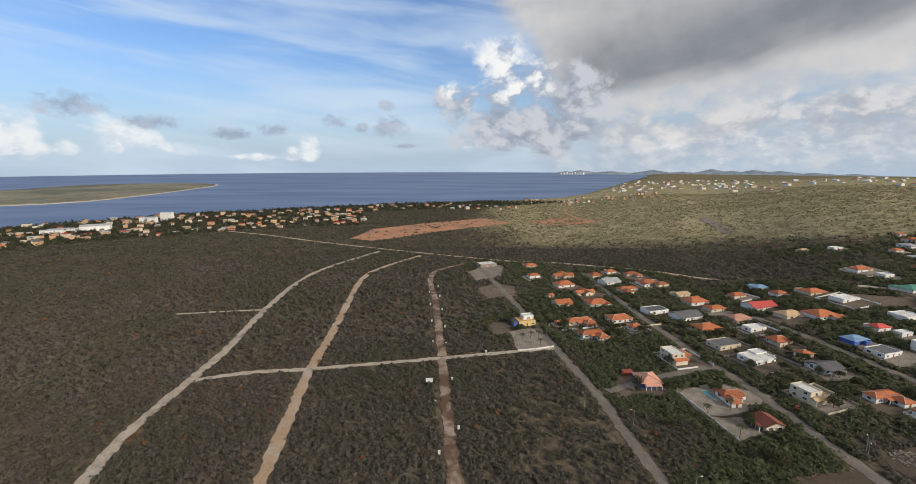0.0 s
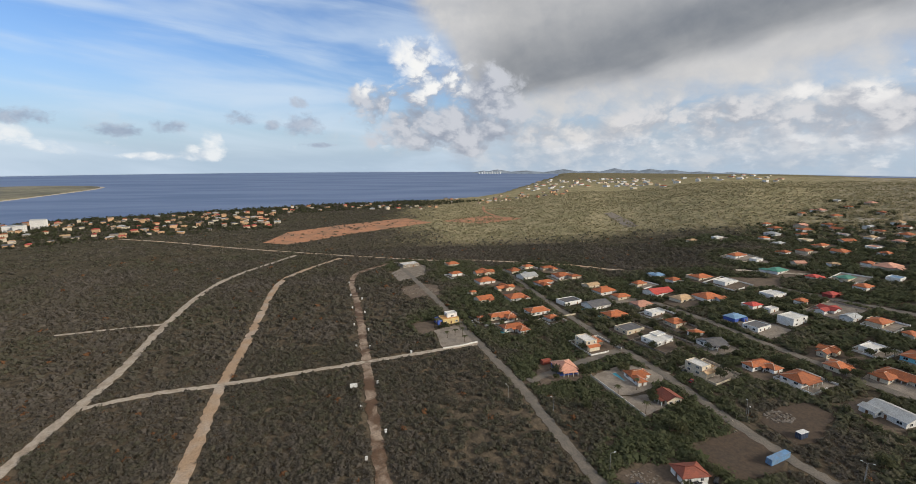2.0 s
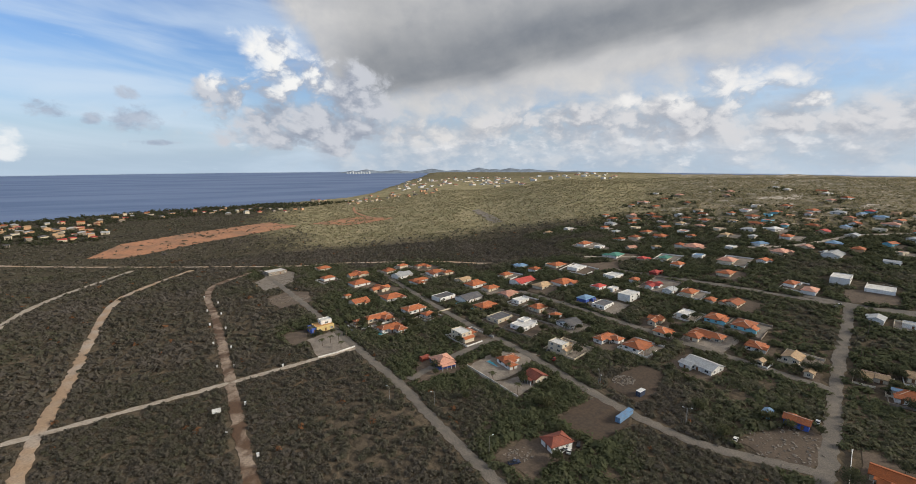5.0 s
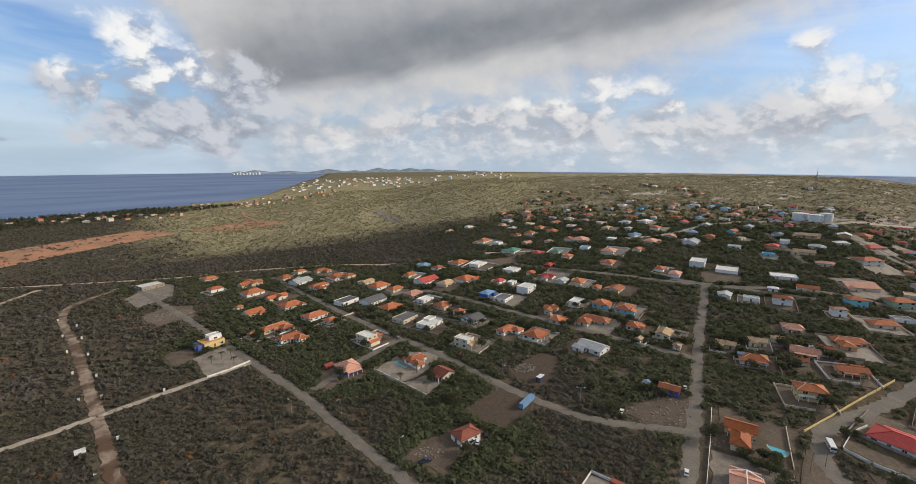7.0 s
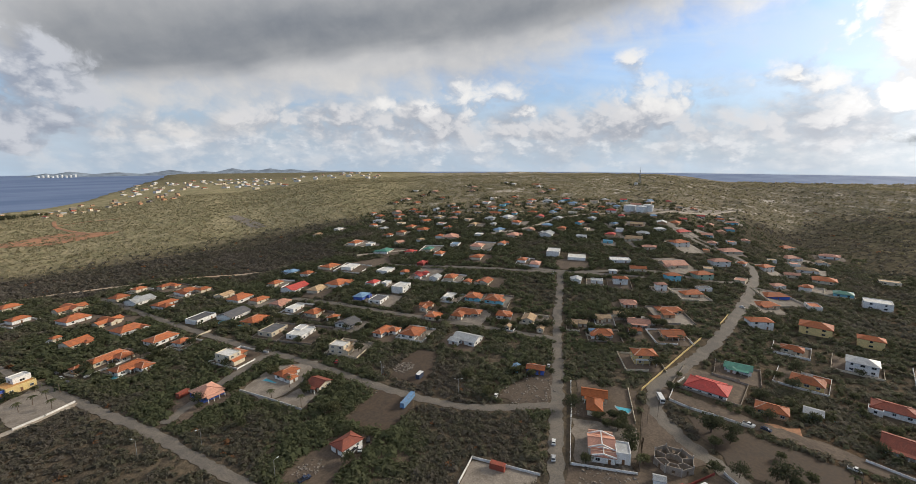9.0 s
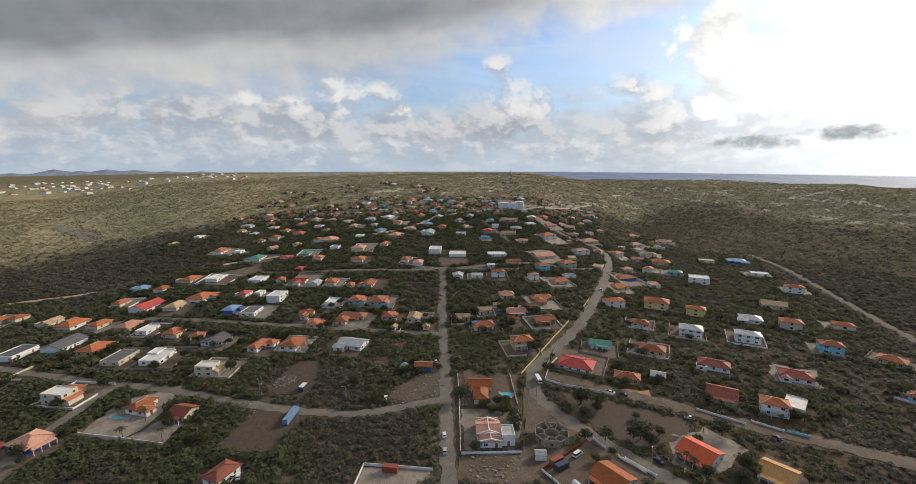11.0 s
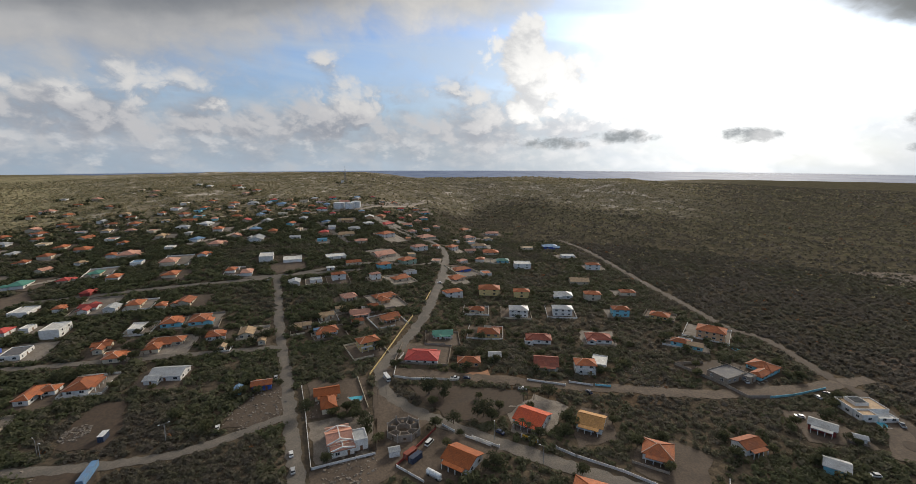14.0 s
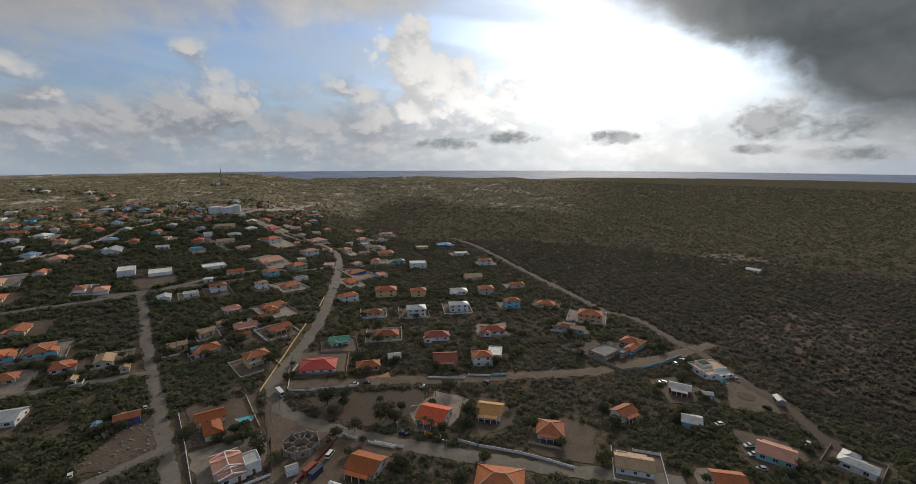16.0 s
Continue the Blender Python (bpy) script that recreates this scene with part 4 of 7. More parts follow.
house(103, 420, 15, 18.0, "hip", "O", "white", False)
house(115, 391, 17, 18.9, "cross", "O", "cream", False)
house(117, 361, 11, 18.0, "hip", "O", "white", False)
house(83, 383, 10, 5.3, "hip", "O", "cream", False)
house(88, 362, 17, 14.8, "gable", "O", "cream", False)
house(91, 316, 14, 20.6, "L", "O", "cream")
house(75, 315, 18, 5.4, "hip", "O", "tan")
house(93, 291, 13, 17.0, "L", "O", "white")
house(122, 322, 13, 18.2, "hip", "O", "white")
house(127, 304, 17, 9.4, "hip", "O", "white")
house(143, 450, 18, 13.6, "hip", "O", "cream", False)
house(149, 425, 18, 19.2, "gable", "G", "white", False)
house(157, 395, 17, 19.6, "L", "O", "white", False)
house(162, 461, 16, 11.1, "hip", "O", "cream", False)
house(180, 446, 12, 14.6, "L", "O", "cream", False)
house(182, 415, 13, 17.2, "hip", "O", "white", False)
house(192, 406, 12, 11.0, "hip", "O", "cream", False)
house(195, 375, 18, 13.6, "gable", "T", "cream", False)
house(198, 357, 16, 19.3, "hip", "O", "white", False)
house(204, 338, 10, 14.1, "hip", "O", "cream", False)
house(208, 315, 11, 15.6, "hip", "S", "cream", False)
house(206, 294, 12, 13.2, "flat", "W", "white")
house(265, 378, 10, 13.4, "hip", "B", "white", False)
house(267, 357, 14, 11.9, "hip", "O", "white", False)
house(238, 337, 10, 22.5, "gable", "R", "white", False)
house(237, 364, 14, 12.4, "hip", "O", "cream", False)
house(156, 338, 17, 18.7, "flat", "K", "white", False)
house(174, 325, 16, 20.9, "gable", "K", "white", False)
house(176, 300, 16, 17.6, "hip", "O", "yellow")
house(172, 272, 16, 17.4, "flat", "K", "cream")
house(179, 250, 17, 17.0, "flat", "W", "white")
house(134, 256, 12, 16.5, "terrace", "O", "cream")
house(375, 474, 15, 13.2, "hip", "T", "cream", False)
house(400, 463, 11, 12.0, "flat", "W", "white", False)
house(363, 391, 10, 17.5, "hip", "O", "white", False)
house(368, 372, 12, 10.4, "flat", "W", "white", False)
house(407, 379, 17, 11.1, "hip", "O", "white", False)
house(424, 373, 13, 12.8, "hip", "O", "cream", False)
house(444, 353, 14, 15.9, "hip", "O", "white", False)
house(431, 301, 16, 21.8, "hip", "S", "cream", False)
house(427, 315, 14, 10.7, "hip", "O", "white", False)
house(358, 339, 16, 17.7, "hip", "N", "white", False)
house(367, 311, 18, 10.9, "hip", "R", "cream", False)
house(383, 297, 16, 13.6, "hip", "N", "cream", False)
house(374, 276, 15, 13.1, "hip", "O", "white", False)
house(407, 278, 18, 12.6, "flat", "B", "white", False)
house(412, 252, 16, 17.5, "hip", "S", "cream", False)
house(448, 272, 13, 11.9, "flat", "W", "white", False)
house(451, 379, 15, 13.4, "hip", "O", "cream", False)
house(291, 352, 10, 17.1, "hip", "O", "cream", False)
house(299, 331, 14, 18.1, "flat", "W", "white", False)
house(310, 294, 12, 16.5, "flat", "W", "white", False)
house(343, 275, 15, 11.2, "hip", "R", "red", False)
house(315, 274, 18, 9.5, "hip", "O", "white", False)
house(317, 255, 11, 19.1, "cross", "R", "white", False)
house(324, 226, 13, 14.4, "hip", "O", "cream", False)
house(316, 238, 14, 11.2, "gable", "G", "white", False)
house(382, 233, 14, 15.6, "hip", "O", "cream", False)
house(466, 235, 11, 18.7, "hip", "S", "cream", False)
house(490, 203, 11, 24.3, "gable", "G", "white", False)
house(431, 171, 17, 21.3, "two", "W", "white", False)
house(434, 147, 17, 24.3, "flat", "W", "white", False)
house(396, 189, 11, 12.3, "hip", "O", "white", False)
house(393, 174, 15, 14.8, "hip", "S", "white", False)
house(262, 307, 11, 19.5, "hip", "O", "white", False)
house(244, 313, 16, 18.9, "hip", "T", "cream", False)
house(278, 279, 12, 11.0, "hip", "R", "white", False)
house(284, 269, 10, 8.9, "flat", "W", "white", False)
house(280, 248, 14, 16.6, "two", "W", "white", False)
house(252, 248, 16, 15.5, "flat", "K", "white")
house(249, 264, 16, 13.0, "hip", "B", "blue", False)
house(286, 201, 11, 12.8, "flat", "W", "white")
house(321, 206, 10, 8.7, "hip", "O", "cream", False)
house(329, 193, 10, 14.9, "gable", "O", "cream", False)
house(296, 185, 16, 14.7, "hip", "O", "cyan")
house(301, 168, 15, 16.3, "hip", "O", "cyan")
house(261, 206, 18, 15.8, "cross", "O", "cream")
house(250, 191, 14, 11.5, "hip", "O", "cream")
house(268, 172, -78, 19.6, "L", "O", "cream")
house(279, 148, 18, 11.5, "hip", "O", "white")
house(283, 129, 13, 12.1, "gable", "T", "cream")
house(262, 135, 10, 5.1, "gable", "T", "cream")
house(272, 115, 14, 6.6, "gable", "T", "cream")
house(207, 271, 10, 12.7, "hip", "O", "cream")
house(207, 250, 11, 8.0, "hip", "O", "white")
house(207, 234, 11, 13.6, "gable", "K", "white")
house(183, 256, 18, 9.2, "flat", "W", "white")
house(211, 202, 10, 16.2, "L", "O", "white")
house(220, 186, 13, 16.1, "hip", "O", "white")
house(178, 208, 16, 14.9, "terrace", "T", "cream")
house(232, 149, -86, 17.1, "gable", "G", "white")
house(220, 95, -73, 10.0, "gable", "O", "blue")
house(215, 105, 14, 4.5, "gable", "B", "cyan")
house(374, 126, 14, 11.8, "gable", "G", "white", False)
house(380, 110, -72, 10.7, "flat", "G", "white", False)
house(295, 96, -70, 10.9, "gable", "T", "cream")
house(311, 84, -66, 10.3, "gable", "T", "cream")
house(288, 78, -65, 13.5, "hip", "O", "white")
house(322, 76, -66, 7.9, "gable", "T", "cream")
house(493, 133, -76, 11.0, "flat", "B", "cyan", False)
house(516, 111, -75, 17.7, "gable", "T", "cream", False)
house(558, 92, -59, 11.7, "hip", "W", "white", False)
house(578, 72, -31, 20.1, "hip", "R", "cream", False)
house(526, 67, -37, 19.6, "two", "O", "white", False)
house(491, 90, -72, 12.9, "hip", "S", "cream", False)
house(443, 107, -68, 20.1, "flat", "W", "white", False)
house(460, 62, -51, 22.9, "gable", "S", "cream", False)
house(500, 26, -54, 17.9, "two", "S", "white", False)
house(555, 20, -58, 20.9, "hip", "S", "cream", False)
house(425, 86, -70, 14.5, "gable", "O", "cream", False)
house(408, 104, -73, 6.9, "hip", "W", "white", False)
house(419, 56, -52, 12.8, "two", "O", "cyan", False)
house(447, 36, -45, 17.4, "two", "O", "green", False)
house(387, 92, -70, 12.5, "two", "O", "white", False)
house(389, 60, -56, 9.1, "two", "S", "white", False)
house(397, 38, -51, 16.6, "hip", "O", "cream", False)
house(346, 75, -65, 12.0, "hip", "S", "cream")
house(349, 46, -56, 18.5, "L", "O", "tan")
house(316, 61, -71, 14.9, "gable", "S", "cream")
house(302, 60, -66, 8.1, "gable", "O", "cream")
house(311, 39, -58, 14.9, "gable", "O", "tan")
house(327, 53, -67, 7.7, "gable", "O", "cream")
house(266, 47, -62, 13.3, "two", "O", "yellow")
house(417, 31, -54, 12.2, "flat", "K", "white", False)
house(287, 84, -69, 4.5, "gable", "B", "cream")
house(252, 12, 84, 20.3, "hip", "R", "white")
house(286, 0, -88, 14.0, "gable", "N", "white")
house(290, -32, 82, 15.4, "hip", "O", "yellow")
house(278, -64, 81, 16.8, "hip", "RB", "white")
house(277, -104, 81, 16.6, "hip", "RB", "white")
house(335, -27, 85, 12.1, "hip", "O", "cream")
house(327, -59, 83, 14.9, "two", "G", "white")
house(327, -93, 82, 15.3, "two", "G", "white")
house(381, -42, 84, 19.0, "two", "O", "yellow", False)
house(371, -69, 84, 13.8, "two", "O", "yellow", False)
house(368, -105, 83, 15.1, "hip", "G", "white", False)
house(361, -128, 83, 13.5, "two", "O", "cream", False)
house(323, -137, 83, 12.8, "two", "O", "cyan")
house(316, -165, 55, 13.8, "hip", "O", "yellow")
house(372, -163, 85, 13.1, "hip", "O", "cream", False)
house(369, -9, -64, 16.0, "two", "O", "white", False)
house(458, -161, 85, 15.1, "two", "O", "white", False)
house(511, -149, 87, 16.5, "flat", "W", "white", False)
house(408, -131, 84, 18.0, "gable", "T", "cream", False)
house(468, -87, 86, 18.6, "two", "W", "white", False)
house(492, -69, 86, 14.0, "hip", "N", "cyan", False)
house(555, 18, -60, 14.9, "hip", "O", "cream", False)
house(679, -33, -35, 18.8, "hip", "O", "cream", False)
house(655, -74, -88, 18.5, "hip", "S", "white", False)
house(624, -36, -48, 17.3, "hip", "S", "white", False)
house(571, -49, -87, 19.0, "hip", "T", "white", False)
house(534, -12, -35, 14.7, "two", "O", "white", False)
house(535, -60, 88, 19.4, "hip", "O", "cream", False)
house(489, -22, -51, 12.2, "hip", "S", "white", False)
house(454, -19, -54, 20.9, "hip", "O", "blue", False)
house(421, -13, -55, 17.2, "hip", "O", "cream", False)
house(562, -140, 88, 19.5, "hip", "B", "blue", False)
house(556, -109, 88, 16.0, "flat", "T", "cream", False)
house(268, -155, 54, 11.0, "hip", "O", "cyan")
house(261, -161, 55, 9.2, "gable", "T", "cyan")
house(280, -183, 54, 17.9, "two", "O", "tan")
house(131, -109, 59, 14.5, "gable", "T", "white")
house(121, -169, 37, 13.7, "gable", "S", "cyan")
house(107, -194, 23, 12.3, "L", "G", "white")
house(114, -137, 63, 11.6, "gable", "O", "cream")
house(137, -55, 64, 18.2, "hip", "O", "tan")
house(166, -179, 59, 4.5, "gable", "G", "white")
house(159.9, -7.7, -125, 13.2, "gable", "O2", "white", True, 11.4, False, True)
house(186.8, -41.5, -126, 13.9, "gable", "RO", "white", True, 13.3, False, True)
house(183.1, -67.9, -119, 11.9, "gable", "YO", "white", True, 11.3, False, True)
house(161.5, -88.5, -118, 11.7, "hip", "O", "white", True, 11.0, False, True)
house(164.1, -128.3, -74, 10.6, "gable", "O", "white", True, 7.5, False, True)
house(149.4, -153.7, -131, 8.3, "gable", "G", "cyan", True, 7.9, False, True)
house(175.5, -170.7, -135, 10.4, "gable", "G", "red", True, 7.0, False, True)
house(231.5, -182.3, -150, 13.8, "L", "O", "cyan", True, 18.6, False, True)
house(242.9, -60.9, -102, 14.3, "gable", "RB", "cream", True, 13.7, False, True)
house(235.1, -81.5, -98, 11.8, "two", "O", "white", True, 9.1, False, True)
house(242.5, -92.6, -114, 9.0, "flat", "W", "white", True, 13.6, False, True)
house(246.4, -15.5, -92, 13.6, "hip", "O", "tan", True, 8.8, False, True)
house(253.4, -31.8, -95, 7.4, "gable", "G", "green", True, 7.0, False, True)
house(114.8, 134.3, -93, 8.0, "hip", "RB", "white", True, 11.0, False, True)
house(139.5, 208.0, 3, 12.4, "L", "O", "white", True, 10.9, False, True)
house(141.1, 184.8, -84, 9.7, "gable", "RB", "cream", True, 9.2, False, True)
house(103.5, 226.1, 2, 11.8, "hip", "S", "blue", True, 12.9, False, True)
house(212.1, 59.3, -73, 12.6, "gable", "O2", "cream", True, 8.5, False, True)
house(202.3, 56.1, -72, 7.1, "hip", "O2", "cream", True, 12.3, False, True)


# ---- houses that stand nearest, each on its own plan ----
def villa(x, y, turn, label, wings, extras=()):
    """A house of several wings: (dx, dy, w, d, h, kind, roof, wall)."""
    rng = random.Random(int(x * 13 + y * 7))
    ob = thing("house", pose(x, y, level(x, y) + 0.2, 0, 0, turn), label, "house", "village houses")
    for dx, dy, w, d, h, kind, roof, wall in wings:
        wing(ob, rng, dx, dy, w, d, h, kind, roof, wall, True)
        clear_disc(x + dx * math.cos(radians(turn)) - dy * math.sin(radians(turn)), y + dx * math.sin(radians(turn)) + dy * math.cos(radians(turn)), max(w, d) * 0.6)
    homes.append((x, y, 16, turn, True, False))
    return ob


villa(50.1, 317.6, 14, "white and yellow flat-roofed villa with roof terrace", [(0, 0, 13, 10, 3.4, "flat", "YO", "yellow"), (2.5, 2.0, 8, 6, 6.0, "flat", "W", "white"), (-8, 0, 4, 8, 3.0, "flat", "K", "blue")])
villa(33.4, 504.8, 20, "pale concrete shell house with flat roof", [(0, 0, 20, 13, 3.2, "flat", "W", "grey")])

villa(225.0, -158.5, -67, "unfinished house of bare concrete with flat slab roof", [(0, 0, 17, 12, 3.0, "flat", "K", "grey"), (7, -7.5, 6, 5, 2.8, "flat", "K", "grey")])
salmon = villa(172.5, 42.5, -70, "white villa with salmon tiled gables and white parapets", [(-1.5, 1.5, 10, 9.5, 3.6, "gable", "S", "white"), (-1.0, -5.2, 9, 4.0, 3.0, "gable", "S", "white"), (-1.5, 8.2, 9, 3.6, 3.2, "gable", "S", "white"), (6.6, -2.0, 5.6, 8.0, 4.6, "flat", "G", "white")])
for x0, y0, half, deep, high in ((-1.5, 1.5, 5.3, 4.9, 3.6), (-1.0, -5.2, 4.8, 2.2, 3.0)):
    top = high + 0.33 * min(half - 0.3, deep) + 0.55
    for end in (-1, 1):
        part("parapet", Shape().beam((x0 - half, y0 + end * deep, high + 0.2), (x0, y0 + end * deep, top), 0.5).beam((x0, y0 + end * deep, top), (x0 + half, y0 + end * deep, high + 0.2), 0.5), WALLS["white"], salmon)
    part("ridge_cap", Shape().beam((x0, y0 - deep, top), (x0, y0 + deep, top), 0.4), WALLS["white"], salmon)
hacienda = villa(187.5, -203.0, -4, "white flat-roofed house with tan roof and solar panel", [(3.5, 0, 11, 17, 3.2, "flat", "T", "white"), (4.5, 1.5, 6.5, 6.5, 4.3, "flat", "W", "white"), (-4.6, 4.5, 5.0, 7.0, 3.0, "flat", "T", "white"), (-4.6, -4.0, 5.5, 8.5, 1.6, "flat", "W", "white")])
part("solar_panel", Shape().box(2.0, -1.0, 4.62, 7.0, 4.0, 4.75), GLASS, hacienda, "dark blue-black solar panel")

# more of the village up the slope, and the town by the shore
def outlying(count, az0, az1, near, far, gap, roofs, walls, seed, small=1.0, style=("hip", "hip", "gable", "flat"), near_ok=True):
    rng = random.Random(seed)
    made = 0
    for _ in range(count * 30):
        if made == count:
            break
        az, d = rng.uniform(az0, az1), math.sqrt(rng.uniform(near ** 2, far ** 2))
        x, y = -d * math.sin(radians(az)), d * math.cos(radians(az))
        i, j = int((x - X0) / CELL), int((y - Y0) / CELL)
        if 0 <= i < NX and 0 <= j < NY and taken[i, j]:
            continue
        if any((x - hx) ** 2 + (y - hy) ** 2 < gap * gap for hx, hy, *_ in homes):
            continue
        house(round(x), round(y), rng.choice((10, 14, 100, -8)), rng.uniform(9, 15) * small, rng.choice(style), rng.choice(roofs), rng.choice(walls), False, yard=rng.random() < 0.5)
        made += 1


outlying(75, -88, -60, 520, 740, 21, "OOOOSSTGWRB", ("white", "cream", "white", "tan", "cyan"), 5)
outlying(34, -62, -45, 470, 700, 24, "OOOSTGW", ("white", "cream", "white"), 6)
outlying(10, -97, -86, 430, 620, 24, "OOST", ("white", "cream"), 8)
outlying(16, -68, -46, 740, 950, 34, "OOSW", ("white", "cream"), 9)


def far_town(spots, label, roofs, walls, seed, small=1.0):
    """Far-off buildings, too small to tell apart: one mesh of walls and roofs."""
    rng = random.Random(seed)
    s, slots, mats = Shape(), [], []
    where = []
    for count, az0, az1, near, far, gap in spots:
        made = 0
        for _ in range(count * 20):
            if made == count:
                break
            az, d = rng.uniform(az0, az1), math.sqrt(rng.uniform(near ** 2, far ** 2))
            x, y = -d * math.sin(radians(az)), d * math.cos(radians(az))
            if any((x - a) ** 2 + (y - b) ** 2 < gap * gap for a, b in where) or d > float(coast(az)) - 14:
                continue
            where.append((x, y))
            clear_disc(x, y, 9)
            made += 1
            w = rng.uniform(9, 17) * small
            k, h, kind = w * rng.uniform(0.55, 0.85), rng.choice((3, 3, 3.2, 5.6)), rng.choice(("hip", "hip", "gable", "flat"))
            m = pose(x, y, level(x, y) + 0.1, 0, 0, rng.choice((20, 110, 35, 5)))
            for paint, piece in ((rng.choice(walls), Shape().box(-w / 2, -k / 2, -1.5, w / 2, k / 2, h)), (rng.choice(roofs), roof_shape(kind, w, k, h + 0.2, 0.5, 0.2 * k)[0])):
                mat = WALLS[paint] if paint in WALLS else ROOFS[paint]
                if mat not in mats:
                    mats.append(mat)
                slots += [mats.index(mat)] * len(piece.f)
                s.add([m @ Vector(v) for v in piece.v], piece.f)
    ob = part("distant_houses", s, mats[0])
    for mat in mats[1:]:
        ob.data.materials.append(mat)
    ob.data.polygons.foreach_set("material_index", slots)
    tagged(ob, label, "houses", kind="stuff")


far_town([(190, 12, 50, 860, 1150, 12), (34, -8, 13, 1090, 1235, 16), (40, -24, -8, 1250, 1480, 17)], "low pale houses of the town along the shore", "OTGKRTKG", ("cream", "tan", "grey", "tan"), 7, 0.72)
far_town([(70, -33, -19, 1600, 2300, 24), (34, -46, -30, 1400, 2000, 30)], "scattered white houses on the distant plain", "TSWWO", ("white", "cream"), 12, 1.15)


def depot(x, y, turn, w, d, h, label):
    """A large shed or block of the shore town."""
    ob = thing("warehouse", pose(x, y, level(x, y), 0, 0, turn), label, "warehouse", "warehouses")
    part("wall", Shape().box(-w / 2, -d / 2, -1, w / 2, d / 2, h), WALLS["white"], ob)
    s, _ = roof_shape("gable", w, d, h + 0.1, 0.4, d * 0.1)
    part("roof", s, ROOFS["G"], ob)
    for k in range(3):
        part("door", Shape().box(-w / 2 + (k + 0.6) * w / 3.4 - 1.8, -d / 2 - 0.15, 0, -w / 2 + (k + 0.6) * w / 3.4 + 1.8, -d / 2 - 0.01, 4), POLE, ob)


depot(-633, 769.7, 30, 42, 22, 9, "long grey warehouse near the shore")
depot(-671.1, 743.2, 30, 34, 16, 6, "white warehouse roofs near the shore")
depot(-656.8, 749.6, 30, 34, 12, 6, "white warehouse roofs near the shore")
depot(-675, 731, 30, 30, 12, 6, "white warehouse roofs near the shore")
depot(-591.3, 899.1, 10, 20, 14, 16, "pale multi-storey block near the shore")
depot(-612.1, 865.5, 10, 18, 12, 10, "pale multi-storey block near the shore")
depot(-593, 857.5, 10, 14, 12, 12, "pale multi-storey block near the shore")

def thin_strip(corners, share, seed):
    """Takes away part of the bushes inside a polygon."""
    before = taken.copy()
    clear_area(corners)
    rng = np.random.default_rng(seed)
    taken[(taken != before) & (rng.random(taken.shape) > share)] = 0



# ---- bare lots and yards ----
patch("ground_patch", [(11.6, 474.5), (39.2, 520.1), (52.8, 501.9), (46, 459.2), (18.4, 438.1)], YARD, "rubble-strewn building site of pale sand", grow=False)
patch("ground_patch", [(17.3, 410.9), (38.3, 427.3), (54.7, 419), (53.5, 388.1), (26.5, 379.6)], BARE, "cleared brown lot with rubble")
patch("ground_patch", [(22.9, 318.1), (39.6, 321.7), (37.7, 299.6), (27.3, 295)], BARE, "cleared reddish-brown square lot")
patch("yard", [(36.6, 300), (54.9, 310.7), (63.8, 275.4), (38.7, 268.4)], YARD, "pale gravel yard with small palms", "yard")
patch("ground_patch", [(84.6, 220.7), (90.5, 234.2), (98.9, 235.1), (113.2, 218.5), (106.2, 212), (94, 213.2), (83.4, 210.4)], BARE, "bare sandy building lot")
patch("yard", [(115.1, 216.2), (141.7, 226.1), (159.4, 208.5), (139.7, 197.7), (126.9, 192.7), (118.1, 194.5)], YARD, "pale gravel yard round the pool", "yard")
patch("yard", [(118.1, 194.5), (126.9, 192.7), (148.6, 193.7), (135.9, 178.7), (121.9, 173.9)], YARD, "grey gravel yard", "yard")
patch("ground_patch", [(127.1, 150.1), (140.5, 153.6), (159.5, 155), (161.4, 136.1), (147.4, 130.9), (132.7, 128.4), (130.9, 135.7)], MUD2, "bare brown mud lot")
patch("ground_patch", [(170.3, 161.1), (186.2, 166.4), (204.6, 168.2), (206.3, 155.6), (186.9, 144.4), (172.3, 142)], MUD2, "bare brown mud lot with debris")
patch("yard", [(86.7, 141), (103.5, 144.5), (126.1, 136.1), (127, 129), (106.7, 126), (92.2, 122.2)], BARE, "sandy yard with stone path", "yard")
patch("ground_patch", [(184.8, 101.7), (211.3, 97.6), (222, 85.5), (202.3, 76.8), (189.3, 77.4)], BARE, "scrubby sandy lot")
patch("yard", [(224.8, 72.6), (229.1, 43.3), (199.1, 35.8), (192.8, 62.8)], BARE, "dark paved yard round a pool", "yard")
patch("yard", [(190.5, 62.1), (196.9, 34.5), (166.9, 28.1), (159.3, 51.3)], YARD, "concrete yard with low walls", "yard")
patch("ground_patch", [(223.7, 36.8), (214.4, 28.8), (195.6, 12.9), (189.8, 4.8), (183.2, 9.3), (156.6, 17), (146, 28), (143.3, 48.8), (155.5, 51.4), (166.1, 28.5)], BARE, "trampled brown earth round the shell building")
patch("yard", [(157.2, 18.3), (182.8, 2.7), (178.9, -12.6), (165.7, -24.8), (150.6, -5.8), (148.8, 7.3)], BARE, "earth yard of the orange-roofed house", "yard")
patch("ground_patch", [(220.6, 19.4), (220.3, -8.5), (212.6, -46), (198.7, -36.7), (187.1, -19.5), (192.5, -1.1)], MUD2, "open brown earth lot beside the bend")
patch("yard", [(197.8, -29.9), (210.3, -48.3), (199.5, -62.1), (175.9, -45.2), (178, -31.1)], YARD, "yard with palms and gravel", "yard")
